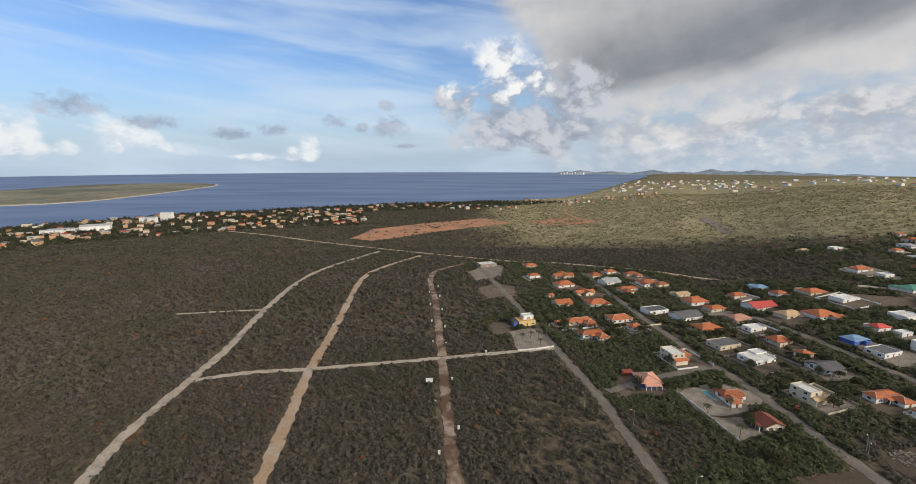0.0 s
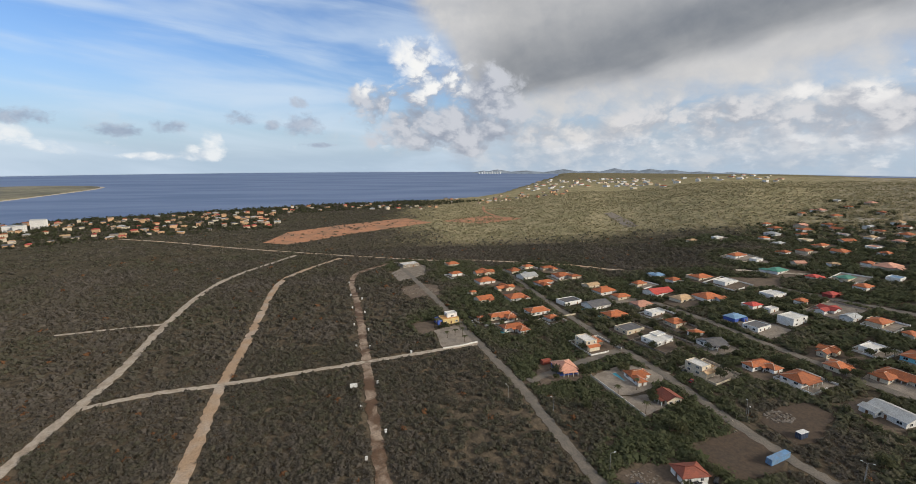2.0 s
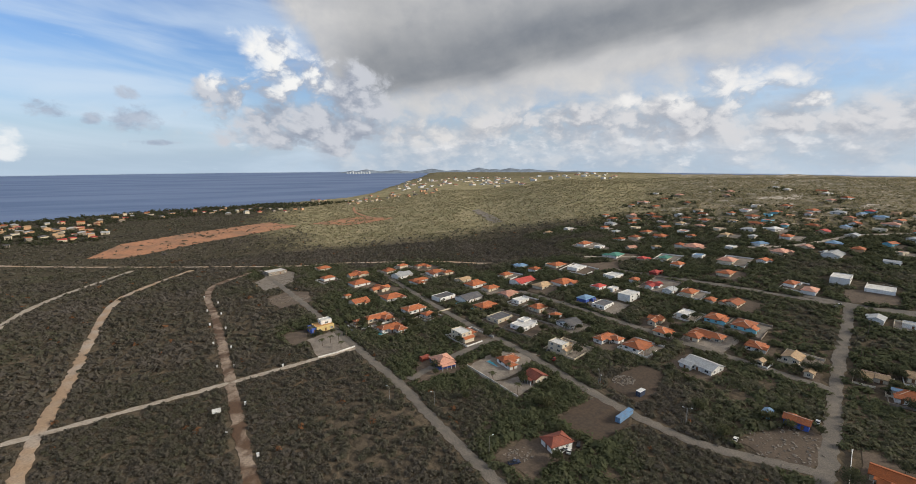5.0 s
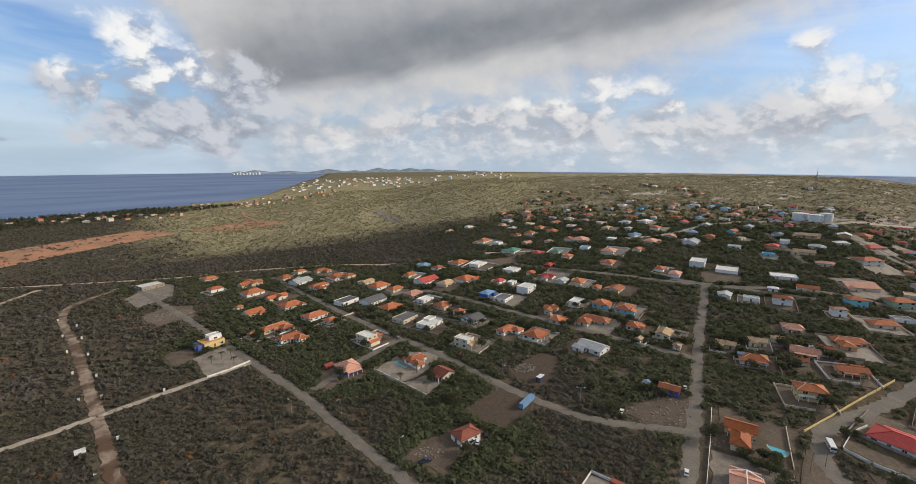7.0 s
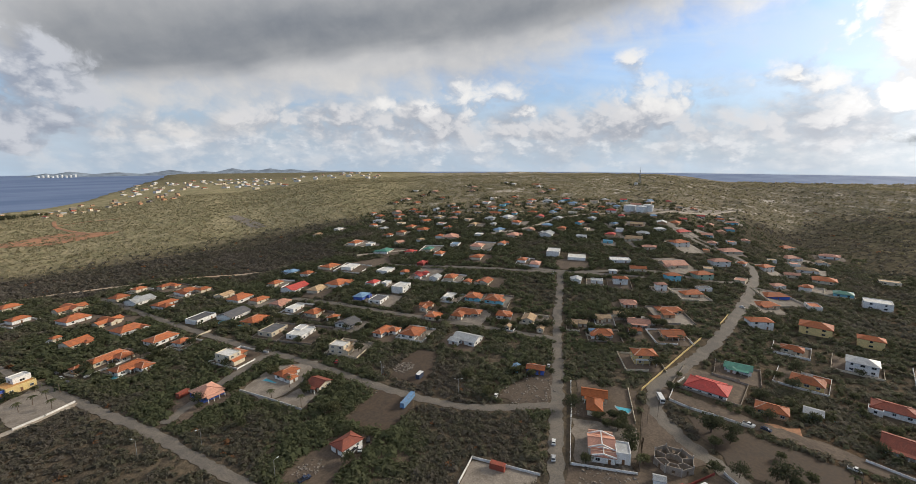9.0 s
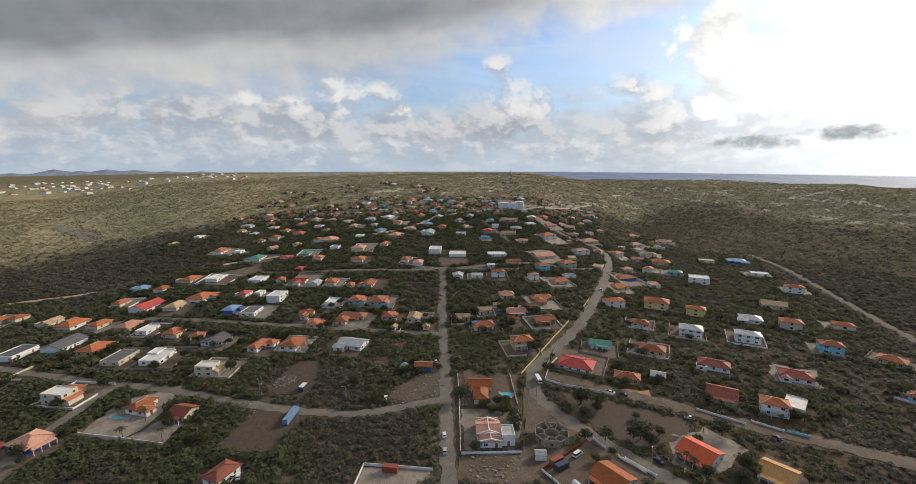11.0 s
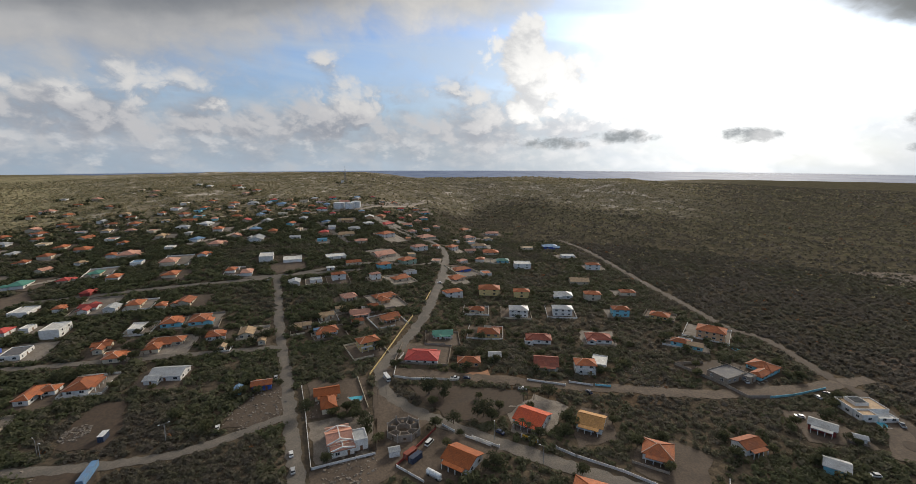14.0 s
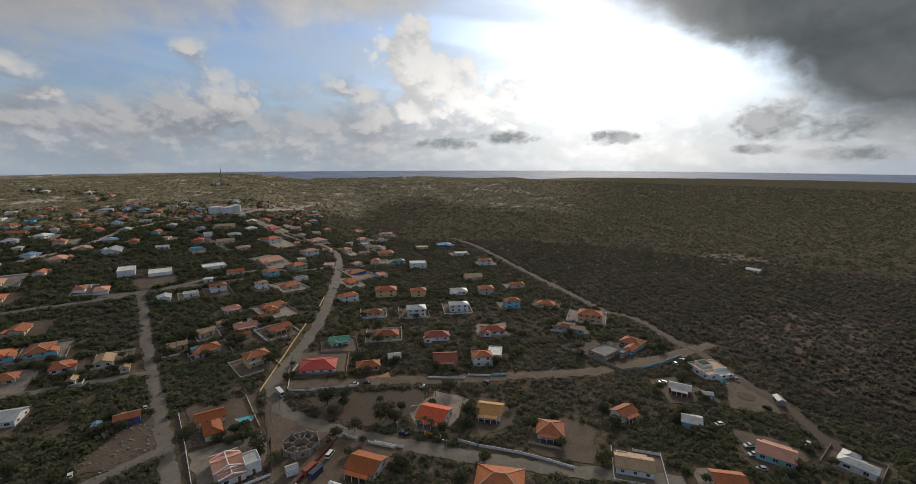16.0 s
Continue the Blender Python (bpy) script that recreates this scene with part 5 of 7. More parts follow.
patch("yard", [(188.1, -60.3), (198, -68.1), (190.8, -80.8), (172.6, -76.4), (166.5, -56.6)], BARE, "earth yard with a path", "yard")
patch("yard", [(166.8, -80.5), (171.1, -99.1), (158.1, -111), (138.1, -95.3), (151.4, -74.8)], BARE, "grey earth yard", "yard")
patch("yard", [(182.3, -207.3), (183, -217.2), (141.1, -209.9), (155.2, -182.5)], BARE, "pale paved forecourt with a round bed", "yard")
patch("ground_patch", [(191, -163.9), (189.4, -182), (160.3, -184.2), (167.4, -158.8)], BARE, "bare pale lot with parked cars")
patch("yard", [(141.5, -169.5), (134.9, -177), (120.9, -182.4), (114.8, -183.7), (115.9, -154.8)], BARE, "earth yard with cars", "yard")
patch("ground_patch", [(237.4, -135.2), (246.4, -170.8), (224.1, -186), (204.9, -164.9), (221, -148)], MUD2, "concrete yard of an unfinished building", "yard")
patch("ground_patch", [(414.3, 162.5), (436, 140.2), (411, 126), (392.1, 147.7)], BARE, "cleared reddish square")
patch("yard", [(123.5, 83), (138.6, 86.5), (144.6, 59.1), (139.5, 59.2), (128.4, 69.4)], YARD, "grey concrete yard with a red container", "yard")
patch("ground_patch", [(211.4, 426), (269, 426.4), (280.2, 377.5), (292, 347.6), (273.1, 367.3), (246.9, 407.8)], BARE, "sandy strip along the village edge", grow=False, bare=False)
patch("ground_patch", [(309.8, 341.1), (346.4, 323.4), (327.1, 303.9), (308, 313.7), (295, 328.8)], BARE, "bare fenced lot on the slope", grow=False)
patch("ground_patch", [(123.1, 876.8), (226.6, 947.3), (285.3, 842.1), (192.9, 826.7)], RED_EARTH, "thin red earth clearing in the plain", grow=False, bare=False)
road("road", [(271.2, 1131.7), (250.1, 1030.2), (248.7, 936.3), (259.1, 847.2)], 6.0, RED_EARTH, "forked red dirt track in the plain", "track")
road("road", [(253.1, 1054.8), (299.4, 1051.9), (338.4, 1003)], 5.0, RED_EARTH, "forked red dirt track in the plain", "track")
patch("ground_patch", [(424.6, 781.4), (445.3, 791.2), (421.7, 697.5), (400.2, 625.7), (384.4, 633.6)], YARD, "pale stony clearing in the plain", grow=False, bare=False)
OCHRE = material("ochre_brown_earth", (0.088, 0.054, 0.033), 0.95, (0.055, 0.041, 0.030), 0.8, 0.03, 0.5, 0.5)
patch("ground_patch", [(447.8, -434.7), (444.1, -490.9), (399.6, -505.2), (345.4, -492.5), (311.2, -438.4), (334.6, -426.3), (373.6, -427.8), (404.0, -418.3)], OCHRE, "ochre clearing in the dark scrub of the plain", grow=False, bare=False)
patch("ground_patch", [(245.5, -260.3), (263.4, -327.6), (244.9, -377.7), (203.5, -359.6), (164.6, -282.3), (167.9, -257.7), (190.3, -269.7), (213.3, -259.1)], OCHRE, "thinly grown ochre clearing with debris", grow=False, bare=False)
thin_strip([(447.8, -434.7), (444.1, -490.9), (399.6, -505.2), (345.4, -492.5), (311.2, -438.4), (334.6, -426.3), (373.6, -427.8), (404.0, -418.3)], 0.3, 41)
thin_strip([(245.5, -260.3), (263.4, -327.6), (244.9, -377.7), (203.5, -359.6), (164.6, -282.3), (167.9, -257.7), (190.3, -269.7), (213.3, -259.1)], 0.04, 42)
house(361.4, -434.3, 20, 14.0, "gable", "W", "white", False, yard=False)

patch("ground_patch", [(603.9, 157.7), (630.3, 104.1), (764.9, 54.9), (841.2, 27.4), (749.8, 83.7), (643, 119.3)], YARD, "pale bare ground by the water tanks", grow=False, bare=False)
patch("ground_patch", [(458.3, 261.9), (495, 233.5), (481.2, 211.7), (446, 239.3)], BARE, "bare slope between houses", grow=False, bare=False)
patch("ground_patch", [(162.1 + 4.2 * math.cos(0.52 * k), -200.1 + 4.2 * math.sin(0.52 * k)) for k in range(12)], MUD2, "round planting bed of dark earth in a gravel forecourt", lift=0.2, grow=False)
# dry grass and red earth where the scrub is thin
thin_strip([(-169, 689), (-150, 783), (-72, 851), (57, 936), (103, 859), (-44, 748), (-129, 668)], 0.32, 43)

for seed, strip in enumerate(([(37.2, 237.4), (46.4, 223.9), (42.2, 149.1), (25.6, 149.1), (26.4, 190.7)], [(37.5, 202.4), (61.1, 222.8), (76.2, 190.1), (69.2, 151.9), (46.8, 143.1), (31.8, 158.5)], [(105, 118.2), (129.4, 122.6), (126.5, 109.8), (107.5, 104.3), (99, 111.4)])):
    thin_strip(strip, 0.10, seed)

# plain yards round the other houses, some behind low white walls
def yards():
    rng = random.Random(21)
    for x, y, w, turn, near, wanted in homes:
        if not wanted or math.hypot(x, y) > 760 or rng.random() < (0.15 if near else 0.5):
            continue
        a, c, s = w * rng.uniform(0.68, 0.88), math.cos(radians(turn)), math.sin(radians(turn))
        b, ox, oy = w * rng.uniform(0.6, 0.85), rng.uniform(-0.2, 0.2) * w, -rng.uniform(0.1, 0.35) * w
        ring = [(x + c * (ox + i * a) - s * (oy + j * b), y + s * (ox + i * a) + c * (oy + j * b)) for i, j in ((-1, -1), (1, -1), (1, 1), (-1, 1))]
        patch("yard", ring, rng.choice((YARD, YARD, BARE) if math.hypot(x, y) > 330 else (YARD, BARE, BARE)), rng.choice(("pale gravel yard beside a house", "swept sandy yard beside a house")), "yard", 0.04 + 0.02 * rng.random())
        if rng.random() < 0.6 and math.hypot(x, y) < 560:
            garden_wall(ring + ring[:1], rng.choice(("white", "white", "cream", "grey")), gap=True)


def garden_wall(points, paint="white", high=1.2, gap=False):
    """A low plastered wall along a line, with piers."""
    words = {"white": "low white plastered garden wall", "cream": "low cream garden wall", "grey": "low bare concrete block wall", "yellow": "long low ochre-yellow street wall", "red": "low pinkish-red yard wall", "cyan": "low blue and white yard wall"}
    ob = thing("garden_wall", pose(points[0][0], points[0][1], level(*points[0])), words[paint], "wall", "garden walls")
    clear_line(points, 2.4)
    for k, ((xa, ya), (xb, yb)) in enumerate(zip(points, points[1:])):
        long = math.hypot(xb - xa, yb - ya)
        if gap and k == 0:
            xb, yb = xa + (xb - xa) * 0.55, ya + (yb - ya) * 0.55
        za, zb, z0 = level(xa, ya), level(xb, yb), level(*points[0])
        nx, ny = (yb - ya) / max(long, 0.1) * 0.1, -(xb - xa) / max(long, 0.1) * 0.1
        p = [(xa - points[0][0], ya - points[0][1], za - z0), (xb - points[0][0], yb - points[0][1], zb - z0)]
        v = [(q[0] + i * nx, q[1] + i * ny, q[2] + h) for h in (-0.6, high) for q in p for i in (-1, 1)]
        part("panel", Shape().add(v, [(0, 1, 3, 2), (4, 6, 7, 5), (0, 4, 5, 1), (1, 5, 7, 3), (3, 7, 6, 2), (2, 6, 4, 0)]), WALLS[paint], ob)
        for q in p[:1] if k else p:
            part("pier", Shape().box(q[0] - 0.2, q[1] - 0.2, q[2] - 0.6, q[0] + 0.2, q[1] + 0.2, q[2] + high + 0.15), WALLS[paint], ob)
    return ob


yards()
garden_wall([(158.2, 18.8), (154.4, 14), (148.8, 7.3)], "white")
garden_wall([(158.2, 18.8), (164.1, 14.9), (173.5, 8.8), (182.8, 3.3)], "red")
garden_wall([(185.3, 0.2), (180.3, -5)], "white")
garden_wall([(176.4, -10), (172.8, -15.5), (169.6, -20.5)], "white")
garden_wall([(167.2, -47.7), (161.5, -54.6), (151.9, -70.2), (144.5, -79.2), (137.7, -86.7)], "white")
garden_wall([(175.9, -12.7), (168.7, -23.7)], "white")
garden_wall([(225.4, -46.8), (219.1, -65.9)], "white")
garden_wall([(222.3, -69), (218.1, -80.5)], "white")
garden_wall([(218.3, -82), (216.6, -89.7)], "cyan")
garden_wall([(232, 40.7), (258.9, 34.8), (290.1, 28.6), (318.5, 22)], "yellow")
garden_wall([(349.4, 13.6), (370.3, 10)], "yellow")
garden_wall([(230.3, 27.2), (246.8, 27), (257.9, 23.7)], "white")
garden_wall([(230.3, 27.2), (227.8, 17.6), (227.5, 5.2), (226.4, -8.7)], "white")
garden_wall([(219.6, 74.3), (192.6, 64.2)], "white")
garden_wall([(190.4, 63.5), (157.4, 51.9), (166.2, 28)], "white")
garden_wall([(228.7, 46.6), (201.6, 36.8)], "cream")
garden_wall([(115.1, 216.2), (118.7, 195.5), (121.9, 173.9)], "white")
garden_wall([(38.7, 268.4), (50.3, 270.6), (62.9, 274.8)], "white")
garden_wall([(74.8, 302.8), (98.9, 307.9)], "white")
garden_wall([(241.1, -154.2), (240.4, -136.9), (216.2, -150.9), (202.9, -155.5), (202.9, -167.3)], "grey", 1.8)
garden_wall([(202.9, -167.3), (204.7, -181), (210.8, -203.2)], "cyan")
garden_wall([(157.1, -76.1), (149.8, -87.4)], "grey")
garden_wall([(123.5, 83), (138.6, 86.5), (144.6, 59.1)], "white")
garden_wall([(92, 300.5), (127, 305.9), (149.3, 310.4)], "cream")


# ---- pools ----
def pool(x, y, turn, w, d, kidney=False):
    z = level(x, y) + 0.2
    ob = thing("swimming_pool", pose(x, y, z, 0, 0, turn), "turquoise swimming pool with pale stone edge", "pool", "pools")
    ring = [(math.cos(i * math.pi / 12), math.sin(i * math.pi / 12)) for i in range(24)]
    if kidney:
        ring = [(w / 2 * c * (1 + 0.15 * math.cos(2 * i * math.pi / 12 + 0.5)), d / 2 * s * (1 - 0.25 * math.cos(i * math.pi / 12))) for i, (c, s) in enumerate(ring)]
    else:
        ring = [(w / 2 * max(-1, min(1, 1.4 * c)), d / 2 * max(-1, min(1, 1.4 * s))) for c, s in ring]
    k = len(ring)
    edge = Shape().add([(a * 1.16, b * 1.16, 0.0) for a, b in ring] + [(a, b, 0.03) for a, b in ring] + [(a * 1.16, b * 1.16, -0.6) for a, b in ring],
                       [(i, (i + 1) % k, k + (i + 1) % k, k + i) for i in range(k)] + [(2 * k + i, 2 * k + (i + 1) % k, (i + 1) % k, i) for i in range(k)])
    part("coping", edge, CONCRETE, ob)
    part("water", Shape().add([(a, b, -0.02) for a, b in ring], [tuple(range(k))]), POOL, ob)


pool(131.4, 212.5, 14, 4.5, 9)
pool(83.7, 289.3, 14, 8, 5)
pool(211, 44.7, 110, 6, 10, True)
pool(162.4, 320.8, 14, 8, 4)
pool(167.7, 303, 14, 6, 3.5)
pool(261.4, -186.8, 10, 9, 4)
pool(254.3, -42.2, 10, 4, 7)
pool(179.5, -202.3, -10, 7, 3.5)
pool(125, 307.9, 14, 5, 3)


# ---- things standing about ----
GATE_YELLOW = material("yellow_gate_steel", (0.62, 0.38, 0.04), 0.5, (0.45, 0.27, 0.05), 0.4, 0.6)


def yard_gate(x, y, turn, wide):
    """A framed steel gate of upright slats."""
    ob = thing("yard_gate", pose(x, y, level(x, y), 0, 0, turn), "yellow painted steel gate in a low white wall", "gate", "yard gates")
    part("frame", Shape().box(-wide / 2, -0.04, 0.1, wide / 2, 0.04, 0.2).box(-wide / 2, -0.04, 1.6, wide / 2, 0.04, 1.7), GATE_YELLOW, ob)
    for k in range(12):
        part("slat", Shape().box(-0.09, -0.03, 0.2, 0.09, 0.03, 1.6), GATE_YELLOW, ob, at=Matrix.Translation((-wide / 2 + 0.12 + k * (wide - 0.24) / 11, 0, 0)))
    for side in (-1, 1):
        part("pier", Shape().box(side * (wide / 2 + 0.2) - 0.2, -0.2, -0.3, side * (wide / 2 + 0.2) + 0.2, 0.2, 1.8), WALLS["white"], ob)


yard_gate(174.4, -35.9, -126, 3.0)
yard_gate(171.9, -39.2, -126, 3.0)
patch("yard", [(234.3, -12.3), (238, -27), (228.5, -28.3), (226.4, -13.5)], RED_EARTH, "orange paved terrace before a house", "yard")
def container(x, y, turn, long, paint, label):
    z = level(x, y) + 0.1
    ob = thing("shipping_container", pose(x, y, z, 0, 0, turn), label, "container", "containers")
    a = long / 2
    side = [(-a + 0.28 * k, 1.18 + 0.06 * (k // 2 % 2)) for k in range(int(2 * a / 0.28) + 1)]
    ring = side + [(px, -py) for px, py in reversed(side)]
    k = len(ring)
    body = Shape().add([(px, py, h) for h in (0.15, 2.55) for px, py in ring], [tuple(range(k)), tuple(range(2 * k - 1, k - 1, -1))] + [(i, k + i, k + (i + 1) % k, (i + 1) % k) for i in range(k)])
    part("body", body, paint, ob)
    part("frame", Shape().box(-a - 0.03, -1.25, 0, a + 0.03, 1.25, 0.16).box(-a - 0.03, -1.25, 2.5, -a + 0.12, 1.25, 2.62).box(a - 0.12, -1.25, 2.5, a + 0.03, 1.25, 2.62), paint, ob)
    for s in (-1, 1):
        door = part("door", Shape().box(-a - 0.05, s * 0.6 - 0.57, 0.2, -a - 0.005, s * 0.6 + 0.57, 2.5), paint, ob)
        part("lock_bar", Shape().box(-a - 0.1, s * 0.35 - 0.03, 0.25, -a - 0.055, s * 0.35 + 0.03, 2.45), POLE, door)
    if "white top" in label:
        part("roof_panel", Shape().box(-a - 0.05, -1.28, 2.63, a + 0.05, 1.28, 2.7), TRIM, ob, "white top panel")
    clear_disc(x, y, a)


container(156.6, 136.2, 14, 12.2, BLUE_STEEL, "long faded blue steel shipping container on bare mud")
container(96.2, 236.1, 14, 6.1, RED_STEEL, "rusty red shipping container beside an unfinished house")
container(164.6, 13.5, -40, 6.1, RED_STEEL, "rusty red container along a yard wall")
container(162, 11.2, -40, 6.1, NAVY_STEEL, "dark navy shipping container in a yard")
container(138.9, 74.7, -79, 6.1, RED_STEEL, "red shipping container on a concrete yard")
container(178.8, 146.3, 10, 5.0, NAVY_STEEL, "dark box trailer with white top on mud")


def car(x, y, turn, paint="white", kind="car"):
    z = level(x, y) + 0.16
    words = {"car": "small %s hatchback parked", "pickup": "%s pickup truck parked", "van": "%s van parked"}[kind] % paint
    ob = thing("parked_car", pose(x, y, z, 0, 0, turn), words + " on dusty ground", kind, "parked cars")
    L, Wd = (5.0, 0.92) if kind != "car" else (4.2, 0.85)
    body = Shape()
    side = [(-L / 2, 0.35), (L / 2, 0.35), (L / 2, 0.75), (L / 2 - 0.15, 0.9), (-L / 2 + 0.1, 0.98), (-L / 2, 0.8)]
    k = len(side)
    body.add([(a, s * Wd, h) for s in (-1, 1) for a, h in side], [tuple(range(k)), tuple(range(2 * k - 1, k - 1, -1))] + [(i, k + i, k + (i + 1) % k, (i + 1) % k) for i in range(k)])
    part("body", body, CAR_PAINT[paint], ob)
    lo, hi = {"car": ((-1.7, 1.1), (-1.3, 0.5)), "pickup": ((-0.6, 1.3), (-0.4, 0.7)), "van": ((-2.4, 1.9), (-2.3, 1.3))}[kind]
    top = 1.45 if kind != "van" else 1.9
    glass = Shape().add([(lo[0], -Wd + 0.05, 0.93), (lo[1], -Wd + 0.05, 0.9), (lo[1], Wd - 0.05, 0.9), (lo[0], Wd - 0.05, 0.93), (hi[0], -Wd + 0.18, top), (hi[1], -Wd + 0.18, top), (hi[1], Wd - 0.18, top), (hi[0], Wd - 0.18, top)],
                        [(0, 1, 5, 4), (1, 2, 6, 5), (2, 3, 7, 6), (3, 0, 4, 7), (4, 5, 6, 7)])
    part("windows", glass, GLASS, ob).name = "cabin_glass"
    part("cabin_roof", Shape().box(hi[0], -Wd + 0.16, top, hi[1], Wd - 0.16, top + 0.07), CAR_PAINT[paint], ob)
    if kind == "pickup":
        part("load_bed", Shape().box(-L / 2 + 0.15, -Wd + 0.1, 0.96, -0.8, Wd - 0.1, 1.0), RUBBER, ob)
    for sx in (-1, 1):
        for sy in (-1, 1):
            wheel = Shape()
            ring = [(0.33 * math.cos(i * math.pi / 5), 0.33 * math.sin(i * math.pi / 5)) for i in range(10)]
            wheel.add([(a, t, b) for t in (-0.11, 0.11) for a, b in ring], [tuple(range(10)), tuple(range(19, 9, -1))] + [(i, 10 + i, 10 + (i + 1) % 10, (i + 1) % 10) for i in range(10)])
            part("wheel", wheel, RUBBER, ob, at=Matrix.Translation((sx * L * 0.32, sy * (Wd - 0.05), 0.2)))


car(166.7, 62.6, 21, "white"); car(156.5, 58.6, 21, "silver")
car(92.1, 132.8, -11, "navy", "pickup"); car(115.6, 130.2, 12, "white", "pickup"); car(116.7, 128.4, 40, "white"); car(123.1, 130.1, 45, "black")
car(228.6, -6.8, -100, "white", "pickup"); car(228.5, -13.4, -101, "navy")
car(178.5, -25.5, -130, "navy"); car(216.1, -42.3, -101, "white", "pickup")
car(185.6, 101.6, 20, "white"); car(229.1, 91.1, 20, "silver"); car(117, -157.1, 70, "silver"); car(129.7, -165.4, 80, "white", "pickup"); car(124.8, -161.8, 80, "white")
car(123.5, -190.1, 120, "white"); car(116.4, -171.8, 10, "white"); car(145.7, -165.9, 80, "white"); car(110.7, -161.5, 60, "navy"); car(177.2, -210, -30, "silver", "pickup")
car(150.3, -199.8, 0, "black"); car(205.2, -199.4, 10, "navy"); car(202.4, -191.5, 10, "white"); car(185.6, -168.6, 60, "white"); car(218.7, -165.7, -20, "silver")
car(67, 312.4, 100, "silver"); car(67.2, 321.5, 100, "black"); car(67.1, 303.4, 105, "black"); car(167.9, 208.4, 20, "black"); car(164.6, 197.6, 30, "red")
car(381.9, 150.4, 100, "white"); car(376.8, 150.1, 100, "silver"); car(394.9, 2.1, 60, "white"); car(211.2, -76.1, 20, "navy")


def bus(x, y, turn):
    ob = thing("minibus", pose(x, y, level(x, y) + 0.4, 0, 0, turn), "white minibus with dark windows on the bend", "bus")
    part("body", Shape().box(-3.7, -1.1, 0.2, 3.7, 1.1, 1.15).box(-3.7, -1.08, 2.0, 3.55, 1.08, 2.45), CAR_PAINT["white"], ob)
    part("stripe", Shape().box(-3.72, -1.12, 0.5, 3.72, 1.12, 0.68), CAR_PAINT["navy"], ob)
    for s in (-1, 1):
        for k in range(5):
            part("side_window", Shape().box(-3.4 + k * 1.36, s * 1.06 - 0.03, 1.18, -2.2 + k * 1.36, s * 1.06 + 0.03, 1.98), GLASS, ob)
            part("pillar", Shape().box(-2.2 + k * 1.36, s * 1.06 - 0.04, 1.15, -2.04 + k * 1.36, s * 1.06 + 0.04, 2.0), CAR_PAINT["white"], ob)
    part("windscreen", Shape().box(3.5, -0.98, 1.15, 3.66, 0.98, 2.0), GLASS, ob)
    part("rear_window", Shape().box(-3.66, -0.9, 1.18, -3.55, 0.9, 1.98), GLASS, ob)
    for sx in (-2.3, 2.4):
        for sy in (-1, 1):
            ring = [(0.42 * math.cos(i * math.pi / 6), 0.42 * math.sin(i * math.pi / 6)) for i in range(12)]
            part("wheel", Shape().add([(a, t, b) for t in (-0.13, 0.13) for a, b in ring], [tuple(range(12)), tuple(range(23, 11, -1))] + [(i, 12 + i, 12 + (i + 1) % 12, (i + 1) % 12) for i in range(12)]), RUBBER, ob, at=Matrix.Translation((sx, sy * 1.0, 0.15)))


bus(227.3, 30.5, -155)


def street_lamp(x, y, turn, high=8.0, arm=True):
    ob = thing("street_lamp" if arm else "power_pole", pose(x, y, level(x, y), 0, 0, turn), "thin grey street lamp on a roadside" if arm else "tall weathered wooden power pole", "lamp" if arm else "pole", "poles")
    part("pole", Shape().tube(0, 0, -0.3, high, 0.13, 0.08), POLE if arm else TIMBER, ob)
    if arm:
        part("arm", Shape().beam((0, 0, high - 0.1), (1.6, 0, high + 0.3), 0.09), POLE, ob)
        part("lamp_head", Shape().box(1.3, -0.14, high + 0.18, 2.1, 0.14, high + 0.36), TANK_STEEL, ob)
    else:
        part("crossarm", Shape().box(-1.0, -0.06, high - 0.6, 1.0, 0.06, high - 0.45), TIMBER, ob)


LAMPS = [(86.3, 142.7), (167.2, 164), (177.2, 119.3), (80.7, 186.3), (165.4, 161.2), (177.9, 119.5), (173.7, -22.3), (157.6, -40), (62.1, 200.6), (296.8, 26.2)]
for k, (x, y) in enumerate(LAMPS):
    street_lamp(x, y, 60 * k)
POLES = [(203.7, 32.1), (212.1, 29.1), (285.6, 93.2), (352.2, 68.4), (424.9, 1.2), (195.9, 243.9), (314.2, 233.7), (348.5, 120.3), (172.1, -141.9), (238.3, -131.6), (383.4, -27.2), (164.2, -150.9)]
for k, (x, y) in enumerate(POLES):
    street_lamp(x, y, 25 * k, 9.5, False)


def marker(x, y):
    """White meter box on a post by the new road."""
    ob = thing("meter_box", pose(x, y, level(x, y), 0, 0, 5), "small white utility box beside a dirt road", "utility box", "utility boxes")
    part("plinth", Shape().box(-0.55, -0.35, -0.2, 0.55, 0.35, 0.35), CONCRETE, ob)
    part("cabinet", Shape().box(-0.5, -0.3, 0.35, 0.5, 0.3, 1.7), TRIM, ob)
    part("lid", Shape().box(-0.58, -0.38, 1.7, 0.58, 0.38, 1.8), TRIM, ob)


for x, y in [(-30.5, 440.4), (-26.5, 397.3), (-23.3, 361.5), (-19.9, 321.2), (-16.8, 281.5), (-19.3, 416.8), (-16.3, 384.8), (-12.9, 348.1), (-9.4, 309.2), (-7.8, 278.5), (-3.2, 229.8), (-7.8, 166.2), (-11.2, 206), (17.9, 265.8), (0.3, 183.8)]:
    marker(x, y)


